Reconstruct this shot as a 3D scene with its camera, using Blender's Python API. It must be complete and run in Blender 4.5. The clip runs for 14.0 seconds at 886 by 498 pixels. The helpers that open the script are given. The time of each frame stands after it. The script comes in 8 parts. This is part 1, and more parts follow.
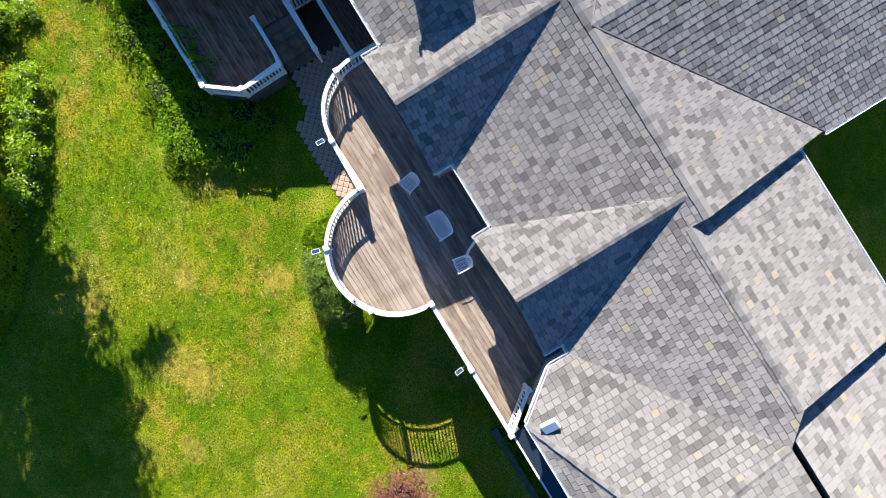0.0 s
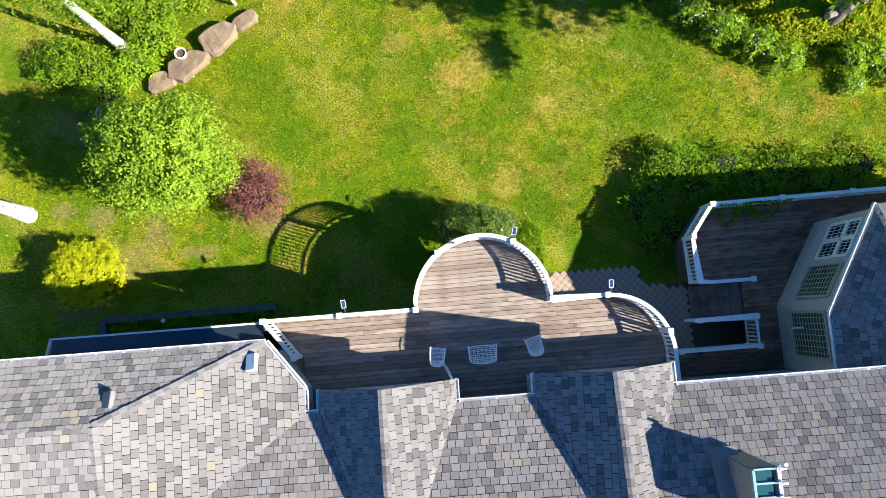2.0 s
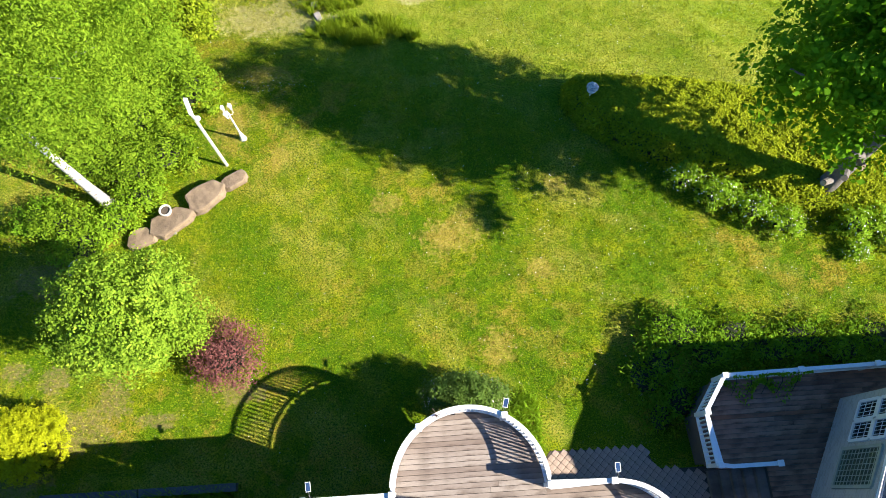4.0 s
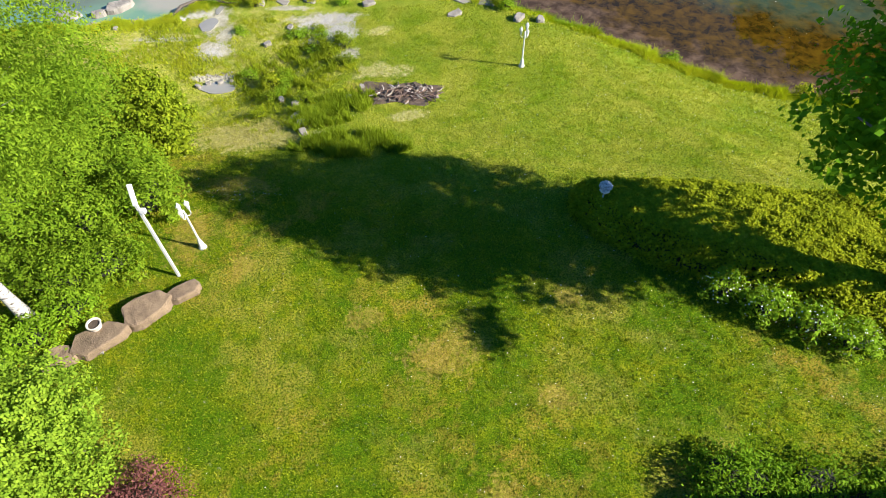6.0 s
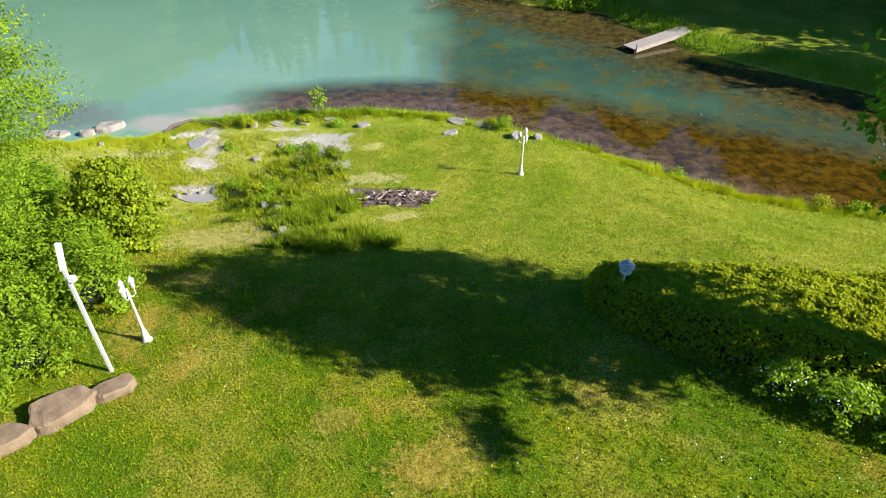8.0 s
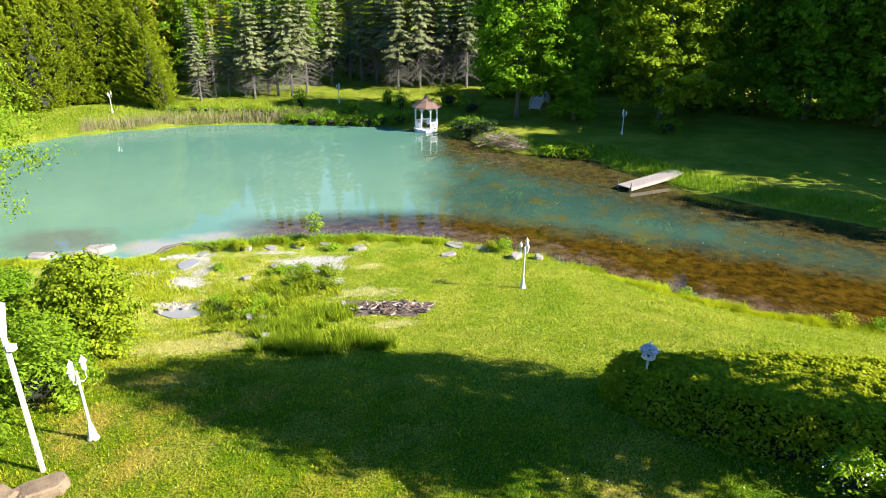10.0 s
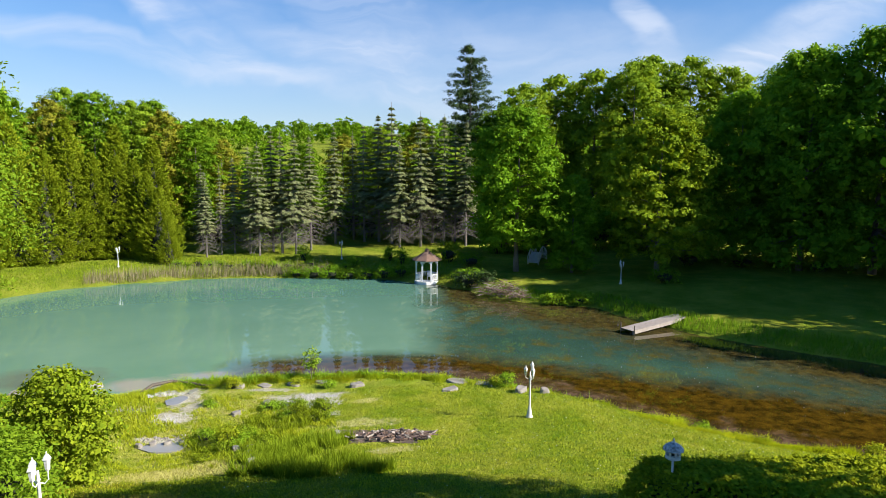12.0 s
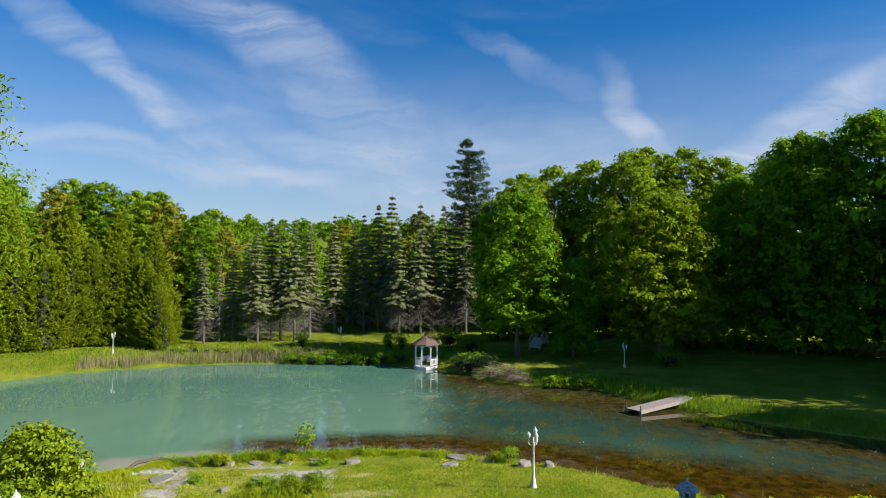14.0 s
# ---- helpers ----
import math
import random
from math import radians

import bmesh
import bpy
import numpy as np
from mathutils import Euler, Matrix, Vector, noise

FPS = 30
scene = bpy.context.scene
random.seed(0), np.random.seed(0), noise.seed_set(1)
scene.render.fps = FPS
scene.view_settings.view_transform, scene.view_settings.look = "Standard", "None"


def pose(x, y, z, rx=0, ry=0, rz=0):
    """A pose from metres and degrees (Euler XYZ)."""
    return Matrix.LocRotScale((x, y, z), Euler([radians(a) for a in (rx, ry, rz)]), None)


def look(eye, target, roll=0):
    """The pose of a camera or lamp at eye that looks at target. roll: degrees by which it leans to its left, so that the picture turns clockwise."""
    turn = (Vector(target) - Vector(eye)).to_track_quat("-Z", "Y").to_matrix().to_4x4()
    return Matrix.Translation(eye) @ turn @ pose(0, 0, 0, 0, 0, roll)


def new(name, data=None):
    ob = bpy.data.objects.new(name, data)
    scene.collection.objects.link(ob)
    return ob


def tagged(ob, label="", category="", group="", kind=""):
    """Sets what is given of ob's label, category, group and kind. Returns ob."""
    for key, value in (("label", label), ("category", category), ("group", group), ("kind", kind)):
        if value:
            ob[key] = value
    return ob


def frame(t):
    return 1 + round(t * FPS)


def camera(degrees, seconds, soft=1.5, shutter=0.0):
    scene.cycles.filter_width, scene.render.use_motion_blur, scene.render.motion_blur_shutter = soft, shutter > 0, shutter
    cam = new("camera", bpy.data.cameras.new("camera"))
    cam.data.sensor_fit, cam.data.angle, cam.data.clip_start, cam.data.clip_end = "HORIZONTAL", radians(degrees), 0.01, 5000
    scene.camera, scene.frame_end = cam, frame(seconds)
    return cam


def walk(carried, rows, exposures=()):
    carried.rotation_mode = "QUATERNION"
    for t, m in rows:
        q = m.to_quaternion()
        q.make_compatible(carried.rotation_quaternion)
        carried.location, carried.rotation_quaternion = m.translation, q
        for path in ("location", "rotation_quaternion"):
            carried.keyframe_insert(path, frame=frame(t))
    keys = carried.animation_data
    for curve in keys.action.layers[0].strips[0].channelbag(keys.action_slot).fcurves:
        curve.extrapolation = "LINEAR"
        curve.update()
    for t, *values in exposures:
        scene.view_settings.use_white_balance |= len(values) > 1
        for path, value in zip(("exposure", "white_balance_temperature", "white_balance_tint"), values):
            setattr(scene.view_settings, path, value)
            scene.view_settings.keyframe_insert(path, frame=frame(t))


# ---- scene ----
cam = camera(69.71, 14.0, 0.8)
PATH = [
    (0, pose(0.000, 0.000, 24.230, 1.496, -0.994, -118.022)),
    (0.5, pose(0.095, 0.154, 24.216, 4.191, -0.629, -87.544)),
    (1, pose(-0.097, 0.318, 24.292, 5.181, -0.429, -57.343)),
    (1.5, pose(-0.001, 0.345, 24.189, 5.266, 0.312, -27.409)),
    (2, pose(-0.019, 0.452, 24.229, 5.801, 0.531, -1.050)),
    (2.5, pose(0.107, 0.532, 24.077, 9.048, 0.388, -0.380)),
    (3, pose(0.237, 0.639, 23.777, 12.841, 0.371, -0.197)),
    (3.5, pose(0.367, 0.755, 23.310, 16.693, 0.442, -0.206)),
    (6, pose(0.855, 0.725, 17.588, 36.846, 0.567, 0.174)),
    (6.5, pose(0.858, 0.818, 16.387, 40.671, 0.240, 0.185)),
    (7, pose(0.900, 0.859, 15.237, 44.481, 0.051, 0.208)),
    (7.5, pose(0.904, 0.949, 14.211, 48.433, -0.008, 0.173)),
    (8, pose(0.875, 1.059, 13.227, 52.377, -0.024, 0.135)),
    (10.5, pose(0.829, 1.327, 9.575, 71.350, -0.428, 0.002)),
    (11, pose(0.805, 1.288, 9.022, 75.166, -0.400, 0.009)),
    (11.5, pose(0.788, 1.282, 8.505, 79.010, -0.322, -0.023)),
    (12, pose(0.787, 1.283, 8.028, 82.923, -0.261, -0.029)),
    (12.5, pose(0.798, 1.324, 7.613, 86.848, -0.183, 0.020)),
    (13, pose(0.857, 1.374, 7.199, 90.585, -0.201, 0.039)),
    (13.5, pose(0.859, 1.384, 6.805, 91.891, -0.108, -0.009)),
    (14, pose(0.860, 1.389, 6.407, 91.810, -0.118, -0.003)),
]
walk(cam, PATH, [(0.0, 1.74), (0.5, 1.86), (1.0, 1.90), (2.0, 1.78), (3.5, 1.78), (6.5, 1.31), (8.0, 1.38), (11.0, 1.88), (11.5, 1.46), (12.0, 1.18), (13.0, 0.92), (14.0, 0.84)])

# ---- light ----
SUN_EL, SUN_AZ = 31.5, math.atan2(-0.300, 0.954)  # the sun stands to the right and a little behind
world = bpy.data.worlds.new("sky")
scene.world = world
world.use_nodes = True
wt = world.node_tree
wt.nodes.clear()
w_out = wt.nodes.new("ShaderNodeOutputWorld")
w_bg = wt.nodes.new("ShaderNodeBackground")
w_sky = wt.nodes.new("ShaderNodeTexSky")
w_sky.sky_type, w_sky.sun_disc = "NISHITA", False
w_sky.sun_elevation, w_sky.sun_rotation = radians(SUN_EL), math.pi / 2 - SUN_AZ
w_sky.air_density, w_sky.dust_density, w_sky.ozone_density = 1.0, 0.4, 2.5
# thin high cirrus over the blue: a faint veil all round, and drawn-out streaks above the woods
w_tc = wt.nodes.new("ShaderNodeTexCoord")


def w_math(op, a, b=0.0):
    n = wt.nodes.new("ShaderNodeMath")
    n.operation = op
    for sock, v in zip(n.inputs, (a, b)):
        if isinstance(v, bpy.types.NodeSocket):
            wt.links.new(v, sock)
        else:
            sock.default_value = v
    return n.outputs["Value"]


def w_span(v, a, b, lo=0.0, hi=1.0):
    n = wt.nodes.new("ShaderNodeMapRange")
    n.interpolation_type = "SMOOTHSTEP"
    wt.links.new(v, n.inputs["Value"])
    for k, q in zip(("From Min", "From Max", "To Min", "To Max"), (a, b, lo, hi)):
        n.inputs[k].default_value = q
    return n.outputs["Result"]


def w_noise(vec, scale, detail, rough, distort):
    n = wt.nodes.new("ShaderNodeTexNoise")
    wt.links.new(vec, n.inputs["Vector"])
    for k, q in zip(("Scale", "Detail", "Roughness", "Distortion"), (scale, detail, rough, distort)):
        n.inputs[k].default_value = q
    return n.outputs["Fac"]


w_map = wt.nodes.new("ShaderNodeMapping")
w_map.inputs["Rotation"].default_value = (0.0, radians(24), radians(18))
w_map.inputs["Scale"].default_value = (1.5, 2.0, 6.5)
wt.links.new(w_tc.outputs["Generated"], w_map.inputs["Vector"])
w_veil = w_span(w_noise(w_map.outputs["Vector"], 1.7, 7.0, 0.52, 0.6), 0.42, 0.85, 0.0, 0.45)
w_sep = wt.nodes.new("ShaderNodeSeparateXYZ")
wt.links.new(w_tc.outputs["Generated"], w_sep.inputs["Vector"])
w_fore = w_math("MAXIMUM", w_sep.outputs["Y"], 0.05)
w_soft = w_math("SUBTRACT", w_noise(w_tc.outputs["Generated"], 5.0, 4.0, 0.6, 0.3), 0.5)
w_a = w_math("ADD", w_math("DIVIDE", w_sep.outputs["X"], w_fore), w_math("MULTIPLY", w_soft, 0.09))
w_b = w_math("ADD", w_math("DIVIDE", w_sep.outputs["Z"], w_fore), w_math("MULTIPLY", w_soft, 0.10))
w_sum = None
# middle (tangents of the bearing and of the height), lean in degrees, half-length, half-width, strength
for ca, cb, lean, hl, hw_, most in ((-0.56, 0.33, -42, 0.22, 0.036, 0.27), (-0.42, 0.235, -30, 0.20, 0.032, 0.26), (-0.48, 0.175, -9, 0.46, 0.030, 0.30), (-0.18, 0.28, -38, 0.28, 0.070, 0.24),
                                    (-0.34, 0.385, -20, 0.26, 0.050, 0.20), (0.315, 0.205, -62, 0.13, 0.036, 0.36), (0.60, 0.245, 30, 0.26, 0.048, 0.46), (0.47, 0.165, 16, 0.26, 0.034, 0.26),
                                    (0.03, 0.175, 4, 0.36, 0.085, 0.22), (0.14, 0.33, -30, 0.12, 0.03, 0.16), (-0.14, 0.165, -20, 0.28, 0.035, 0.20)):
    hw_ *= 0.8
    c, d = math.cos(radians(lean)), math.sin(radians(lean))
    da, db = w_math("SUBTRACT", w_a, ca), w_math("SUBTRACT", w_b, cb)
    u = w_math("ADD", w_math("MULTIPLY", da, c / hl), w_math("MULTIPLY", db, d / hl))
    v = w_math("ADD", w_math("MULTIPLY", da, -d / hw_), w_math("MULTIPLY", db, c / hw_))
    q = w_span(w_math("ADD", w_math("MULTIPLY", u, u), w_math("MULTIPLY", v, v)), 1.7, 0.0, 0.0, most)
    w_sum = q if w_sum is None else w_math("ADD", w_sum, q)
w_pl = wt.nodes.new("ShaderNodeCombineXYZ")
wt.links.new(w_a, w_pl.inputs["X"])
wt.links.new(w_b, w_pl.inputs["Y"])
w_fm = wt.nodes.new("ShaderNodeMapping")
w_fm.inputs["Rotation"].default_value = (0.0, 0.0, radians(28))
w_fm.inputs["Scale"].default_value = (2.4, 12.0, 1.0)
wt.links.new(w_pl.outputs["Vector"], w_fm.inputs["Vector"])
w_fibre = w_span(w_noise(w_fm.outputs["Vector"], 1.1, 8.0, 0.56, 1.2), 0.28, 0.74, 0.3, 1.25)
w_cloud = w_math("MINIMUM", w_math("ADD", w_math("MULTIPLY", w_sum, w_fibre), w_math("MULTIPLY", w_veil, 0.35)), 0.7)
w_mix = wt.nodes.new("ShaderNodeMixRGB")
w_mix.inputs["Color2"].default_value = (7.6, 8.0, 8.9, 1)
wt.links.new(w_cloud, w_mix.inputs["Fac"])
w_hs = wt.nodes.new("ShaderNodeHueSaturation")
w_hs.inputs["Saturation"].default_value = 1.46
w_hs.inputs["Value"].default_value = 1.15
wt.links.new(w_sky.outputs["Color"], w_hs.inputs["Color"])
w_tint = wt.nodes.new("ShaderNodeMixRGB")
w_tint.blend_type = "MULTIPLY"
w_tint.inputs["Fac"].default_value = 1.0
w_tint.inputs["Color2"].default_value = (0.86, 0.95, 1.10, 1)
wt.links.new(w_hs.outputs["Color"], w_tint.inputs["Color1"])
wt.links.new(w_tint.outputs["Color"], w_mix.inputs["Color1"])
# pale haze towards the horizon
w_low = wt.nodes.new("ShaderNodeMapRange")
w_low.inputs["From Min"].default_value, w_low.inputs["From Max"].default_value = 0.02, 0.34
w_low.inputs["To Min"].default_value, w_low.inputs["To Max"].default_value = 0.62, 0.0
wt.links.new(w_sep.outputs["Z"], w_low.inputs["Value"])
w_haze = wt.nodes.new("ShaderNodeMixRGB")
w_haze.inputs["Color2"].default_value = (4.5, 5.1, 6.5, 1)
wt.links.new(w_low.outputs["Result"], w_haze.inputs["Fac"])
wt.links.new(w_mix.outputs["Color"], w_haze.inputs["Color1"])
wt.links.new(w_haze.outputs["Color"], w_bg.inputs["Color"])
wt.links.new(w_bg.outputs["Background"], w_out.inputs["Surface"])
w_bg.inputs["Strength"].default_value = 0.057

sun = new("sun", bpy.data.lights.new("sun", "SUN"))
sun.data.energy, sun.data.angle, sun.data.color = 5.0, radians(0.5), (1.0, 0.93, 0.82)
sun_dir = Vector((math.cos(SUN_AZ) * math.cos(radians(SUN_EL)), math.sin(SUN_AZ) * math.cos(radians(SUN_EL)), math.sin(radians(SUN_EL))))
sun.matrix_world = look(sun_dir * 100, (0, 0, 0))

# ---- materials ----
def rgb(c):
    return (c[0], c[1], c[2], 1.0)


class Nodes:
    """A short way to lay out a node material."""

    def __init__(self, name):
        self.m = bpy.data.materials.new(name)
        self.m.use_nodes = True
        self.t = self.m.node_tree
        self.bsdf = self.t.nodes["Principled BSDF"]
        self.out = self.t.nodes["Material Output"]
        self.tc = self.t.nodes.new("ShaderNodeTexCoord")

    def put(self, sock, v):
        if isinstance(v, bpy.types.NodeSocket):
            self.t.links.new(v, sock)
        elif isinstance(v, tuple) and len(v) == 3 and sock.type == "RGBA":
            sock.default_value = rgb(v)
        else:
            sock.default_value = v

    def node(self, kind, **ins):
        n = self.t.nodes.new(kind)
        for k, v in ins.items():
            self.put(n.inputs[k.replace("_", " ")], v)
        return n

    def noise(self, scale, detail=4.0, rough=0.55, vec=None, distort=0.0):
        n = self.node("ShaderNodeTexNoise", Scale=scale, Detail=detail, Roughness=rough, Distortion=distort)
        self.t.links.new(vec or self.tc.outputs["Object"], n.inputs["Vector"])
        return n.outputs["Fac"]

    def stretch(self, sx, sy, sz, vec=None):
        n = self.node("ShaderNodeMapping", Scale=(sx, sy, sz))
        self.t.links.new(vec or self.tc.outputs["Object"], n.inputs["Vector"])
        return n.outputs["Vector"]

    def span(self, v, a, b, lo=0.0, hi=1.0):
        n = self.node("ShaderNodeMapRange", Value=v)
        n.inputs["From Min"].default_value, n.inputs["From Max"].default_value = a, b
        n.inputs["To Min"].default_value, n.inputs["To Max"].default_value = lo, hi
        return n.outputs["Result"]

    def mix(self, f, a, b, how="MIX"):
        n = self.node("ShaderNodeMixRGB", Fac=f, Color1=a, Color2=b)
        n.blend_type = how
        return n.outputs["Color"]

    def math(self, op, a, b=0.0):
        n = self.t.nodes.new("ShaderNodeMath")
        n.operation = op
        self.put(n.inputs[0], a)
        self.put(n.inputs[1], b)
        return n.outputs["Value"]

    def ramp(self, v, stops):
        n = self.t.nodes.new("ShaderNodeValToRGB")
        el = n.color_ramp.elements
        while len(el) < len(stops):
            el.new(0.5)
        for e, (p, c) in zip(el, stops):
            e.position, e.color = p, rgb(c)
        self.put(n.inputs["Fac"], v)
        return n.outputs["Color"]

    def bump(self, height, strength, dist=0.02):
        n = self.node("ShaderNodeBump", Height=height, Strength=strength, Distance=dist)
        self.t.links.new(n.outputs["Normal"], self.bsdf.inputs["Normal"])

    def done(self, color, rough=0.7, metal=0.0, spec=0.5):
        self.put(self.bsdf.inputs["Base Color"], color)
        self.put(self.bsdf.inputs["Roughness"], rough)
        self.put(self.bsdf.inputs["Metallic"], metal)
        self.put(self.bsdf.inputs["Specular IOR Level"], spec)
        return self.m


def plain(name, a, b, scale=6.0, rough=0.6, bump=0.3, metal=0.0, bdist=0.005):
    """Two colours mottled at two scales, with fine relief."""
    n = Nodes(name)
    f = n.noise(scale, 6)
    g = n.noise(scale * 9, 5)
    c = n.mix(n.span(f, 0.35, 0.65), a, b)
    c = n.mix(0.35, c, n.mix(g, tuple(x * 0.7 for x in a), tuple(min(1, x * 1.25) for x in b)))
    n.bump(g, bump, bdist)
    return n.done(c, n.span(f, 0.3, 0.7, max(0.05, rough - 0.1), min(1, rough + 0.1)), metal)


def leaf(name, dark, light, odd=None, gloss=0.45, trans=0.35):
    """Leaves: colour by leaf, with light that shines through."""
    n = Nodes(name)
    geo = n.t.nodes.new("ShaderNodeNewGeometry")
    r = geo.outputs["Random Per Island"]
    big = n.noise(0.55, 3)
    v = n.math("ADD", n.math("MULTIPLY", r, 0.6), n.math("MULTIPLY", n.span(big, 0.3, 0.7), 0.4))
    stops = [(0.0, dark), (0.55, tuple((p + q) / 2 for p, q in zip(dark, light))), (0.93, light)]
    if odd:
        stops.append((0.985, odd))
    c = n.ramp(v, stops)
    n.done(c, max(gloss, 0.6), 0.0, 0.03)
    tr = n.t.nodes.new("ShaderNodeBsdfTranslucent")
    n.t.links.new(n.mix(0.5, c, (min(1, light[0] * 1.6), min(1, light[1] * 1.5), light[2] * 0.7)), tr.inputs["Color"])
    mx = n.t.nodes.new("ShaderNodeMixShader")
    mx.inputs["Fac"].default_value = trans
    n.t.links.new(n.bsdf.outputs["BSDF"], mx.inputs[1])
    n.t.links.new(tr.outputs["BSDF"], mx.inputs[2])
    n.t.links.new(mx.outputs["Shader"], n.out.inputs["Surface"])
    return n.m


def shingle_mat(name, per):
    n = Nodes(name)
    if per == "island":
        r = n.t.nodes.new("ShaderNodeNewGeometry").outputs["Random Per Island"]
    else:
        r = n.t.nodes.new("ShaderNodeObjectInfo").outputs["Random"]
    c = n.ramp(r, [(0.0, (0.135, 0.128, 0.125)), (0.22, (0.20, 0.191, 0.187)), (0.5, (0.26, 0.248, 0.241)), (0.8, (0.286, 0.274, 0.267)), (0.965, (0.302, 0.29, 0.28)), (0.99, (0.33, 0.295, 0.225))])
    grit = n.noise(160, 3, 0.7)
    stain = n.noise(0.6, 4)
    c = n.mix(0.5, c, n.mix(grit, (0.16, 0.16, 0.16), (0.5, 0.49, 0.48)), "SOFT_LIGHT")
    c = n.mix(n.span(stain, 0.35, 0.75, 0.0, 0.2), c, (0.245, 0.242, 0.235))
    n.bump(grit, 0.8, 0.006)
    n.bsdf.inputs["Diffuse Roughness"].default_value = 1.0
    return n.done(c, 0.9, 0.0, 0.2)


def plank_mat(name, warm, tint=None, stain=1.0):
    """Weathered decking: grey-brown boards, some still orange, grain along the board."""
    n = Nodes(name)
    r = n.t.nodes.new("ShaderNodeObjectInfo").outputs["Random"]
    grain = n.noise(9, 8, 0.65, n.stretch(0.6, 14, 6))
    patch = n.noise(0.9, 5, 0.6, n.stretch(1.0, 1.6, 1.0))
    damp = n.noise(0.45, 4, 0.6)
    c = n.ramp(r, [(0.0, (0.215, 0.17, 0.145)), (0.25, (0.26, 0.213, 0.187)), (0.6, (0.31, 0.263, 0.232)), (0.92, (0.36, 0.314, 0.28)), (0.98, warm)])
    c = n.mix(n.span(patch, 0.45, 0.64, 0.0, 0.62 * stain), c, (0.125, 0.092, 0.074))
    c = n.mix(n.span(n.noise(0.5, 7, 0.72, n.stretch(1.0, 2.2, 1.0)), 0.51, 0.61, 0.0, 0.48 * stain), c, (0.075, 0.052, 0.042))
    c = n.mix(n.span(damp, 0.52, 0.7, 0.0, 0.4), c, (0.32, 0.285, 0.25))
    c = n.mix(0.45, c, n.mix(grain, (0.10, 0.08, 0.07), (0.62, 0.54, 0.45)), "SOFT_LIGHT")
    if tint:
        c = n.mix(1.0, c, tint, "MULTIPLY")
    n.bump(grain, 0.35, 0.004)
    return n.done(c, n.span(grain, 0.3, 0.7, 0.6, 0.85), 0.0, 0.3)


M_SHINGLE = shingle_mat("asphalt_shingle", "object")
M_SHINGLES = shingle_mat("asphalt_shingles", "island")
M_CAPTABS = shingle_mat("ridge_shingles", "island")
M_SHAFT = plain("grey_brown_render", (0.15, 0.135, 0.12), (0.24, 0.22, 0.195), 3.0, 0.85)
M_FLASH = plain("grey_flashing", (0.05, 0.05, 0.053), (0.085, 0.085, 0.09), 3.0, 0.7)
M_CAP = plain("ridge_cap", (0.14, 0.138, 0.137), (0.19, 0.188, 0.186), 2.0, 0.9, 0.4)
M_ROOFBASE = plain("roof_felt", (0.03, 0.03, 0.032), (0.05, 0.05, 0.05), 3.0, 0.9)
M_PLANK = plank_mat("deck_board", (0.43, 0.30, 0.19), (0.87, 0.87, 0.85))
# browner, darker copy of the deck board: the lower deck's shade put into the colour
M_SHADED_PLANK = plank_mat("brown_shaded_board", (0.26, 0.17, 0.12), (1.02, 0.66, 0.52), 1.5)
M_WHITE = plain("white_paint", (0.62, 0.63, 0.645), (0.72, 0.72, 0.72), 3.0, 0.45, 0.15)
M_WHITE_OLD = plain("weathered_white_paint", (0.50, 0.50, 0.49), (0.64, 0.64, 0.62), 2.5, 0.55, 0.25)
M_IRON = plain("white_cast_metal", (0.76, 0.78, 0.81), (0.86, 0.88, 0.9), 14.0, 0.4, 0.2)
M_DARKGAP = plain("flashing", (0.035, 0.035, 0.04), (0.06, 0.06, 0.065), 4.0, 0.6)
M_TIMBER = plain("dark_timber", (0.06, 0.048, 0.04), (0.11, 0.09, 0.07), 5.0, 0.8)
M_SIDING = plain("grey_siding", (0.30, 0.30, 0.29), (0.40, 0.39, 0.37), 2.0, 0.8)
M_COPPER = plain("green_patina", (0.10, 0.20, 0.21), (0.15, 0.27, 0.27), 5.0, 0.6)
M_BLACK = plain("black_plastic", (0.015, 0.015, 0.017), (0.03, 0.03, 0.03), 8.0, 0.4)
M_SOIL = plain("soil", (0.05, 0.035, 0.025), (0.10, 0.075, 0.05), 7.0, 0.95, 0.8, bdist=0.03)
M_BARK = plain("grey_bark", (0.09, 0.075, 0.06), (0.19, 0.165, 0.14), 5.0, 0.9, 0.9, bdist=0.02)
M_DEADWOOD = plain("dead_twigs", (0.20, 0.17, 0.14), (0.34, 0.29, 0.24), 6.0, 0.9, 0.6)
M_ROCK = plain("brown_fieldstone", (0.10, 0.068, 0.042), (0.25, 0.18, 0.115), 2.6, 0.9, 1.0, bdist=0.03)
M_PALEROCK = plain("pale_limestone", (0.155, 0.14, 0.12), (0.30, 0.275, 0.245), 2.0, 0.9, 0.9, bdist=0.03)
M_GRAVEL = plain("pale_gravel", (0.30, 0.29, 0.27), (0.46, 0.45, 0.42), 9.0, 0.95, 1.0, bdist=0.03)
M_CERAMIC = plain("stoneware", (0.55, 0.50, 0.42), (0.66, 0.61, 0.53), 6.0, 0.5)
M_GREYDECK = plain("silvered_boards", (0.23, 0.195, 0.175), (0.33, 0.29, 0.26), 4.0, 0.85, 0.5)
M_RUST = plain("brown_roofing", (0.12, 0.07, 0.05), (0.18, 0.11, 0.08), 5.0, 0.8, 0.6)
M_ASH = plain("ash_and_charcoal", (0.045, 0.03, 0.02), (0.17, 0.12, 0.085), 8.0, 0.95, 1.0, bdist=0.03)
M_BRUSH = plain("brown_brushwood", (0.10, 0.06, 0.042), (0.22, 0.145, 0.10), 6.0, 0.9, 0.6)
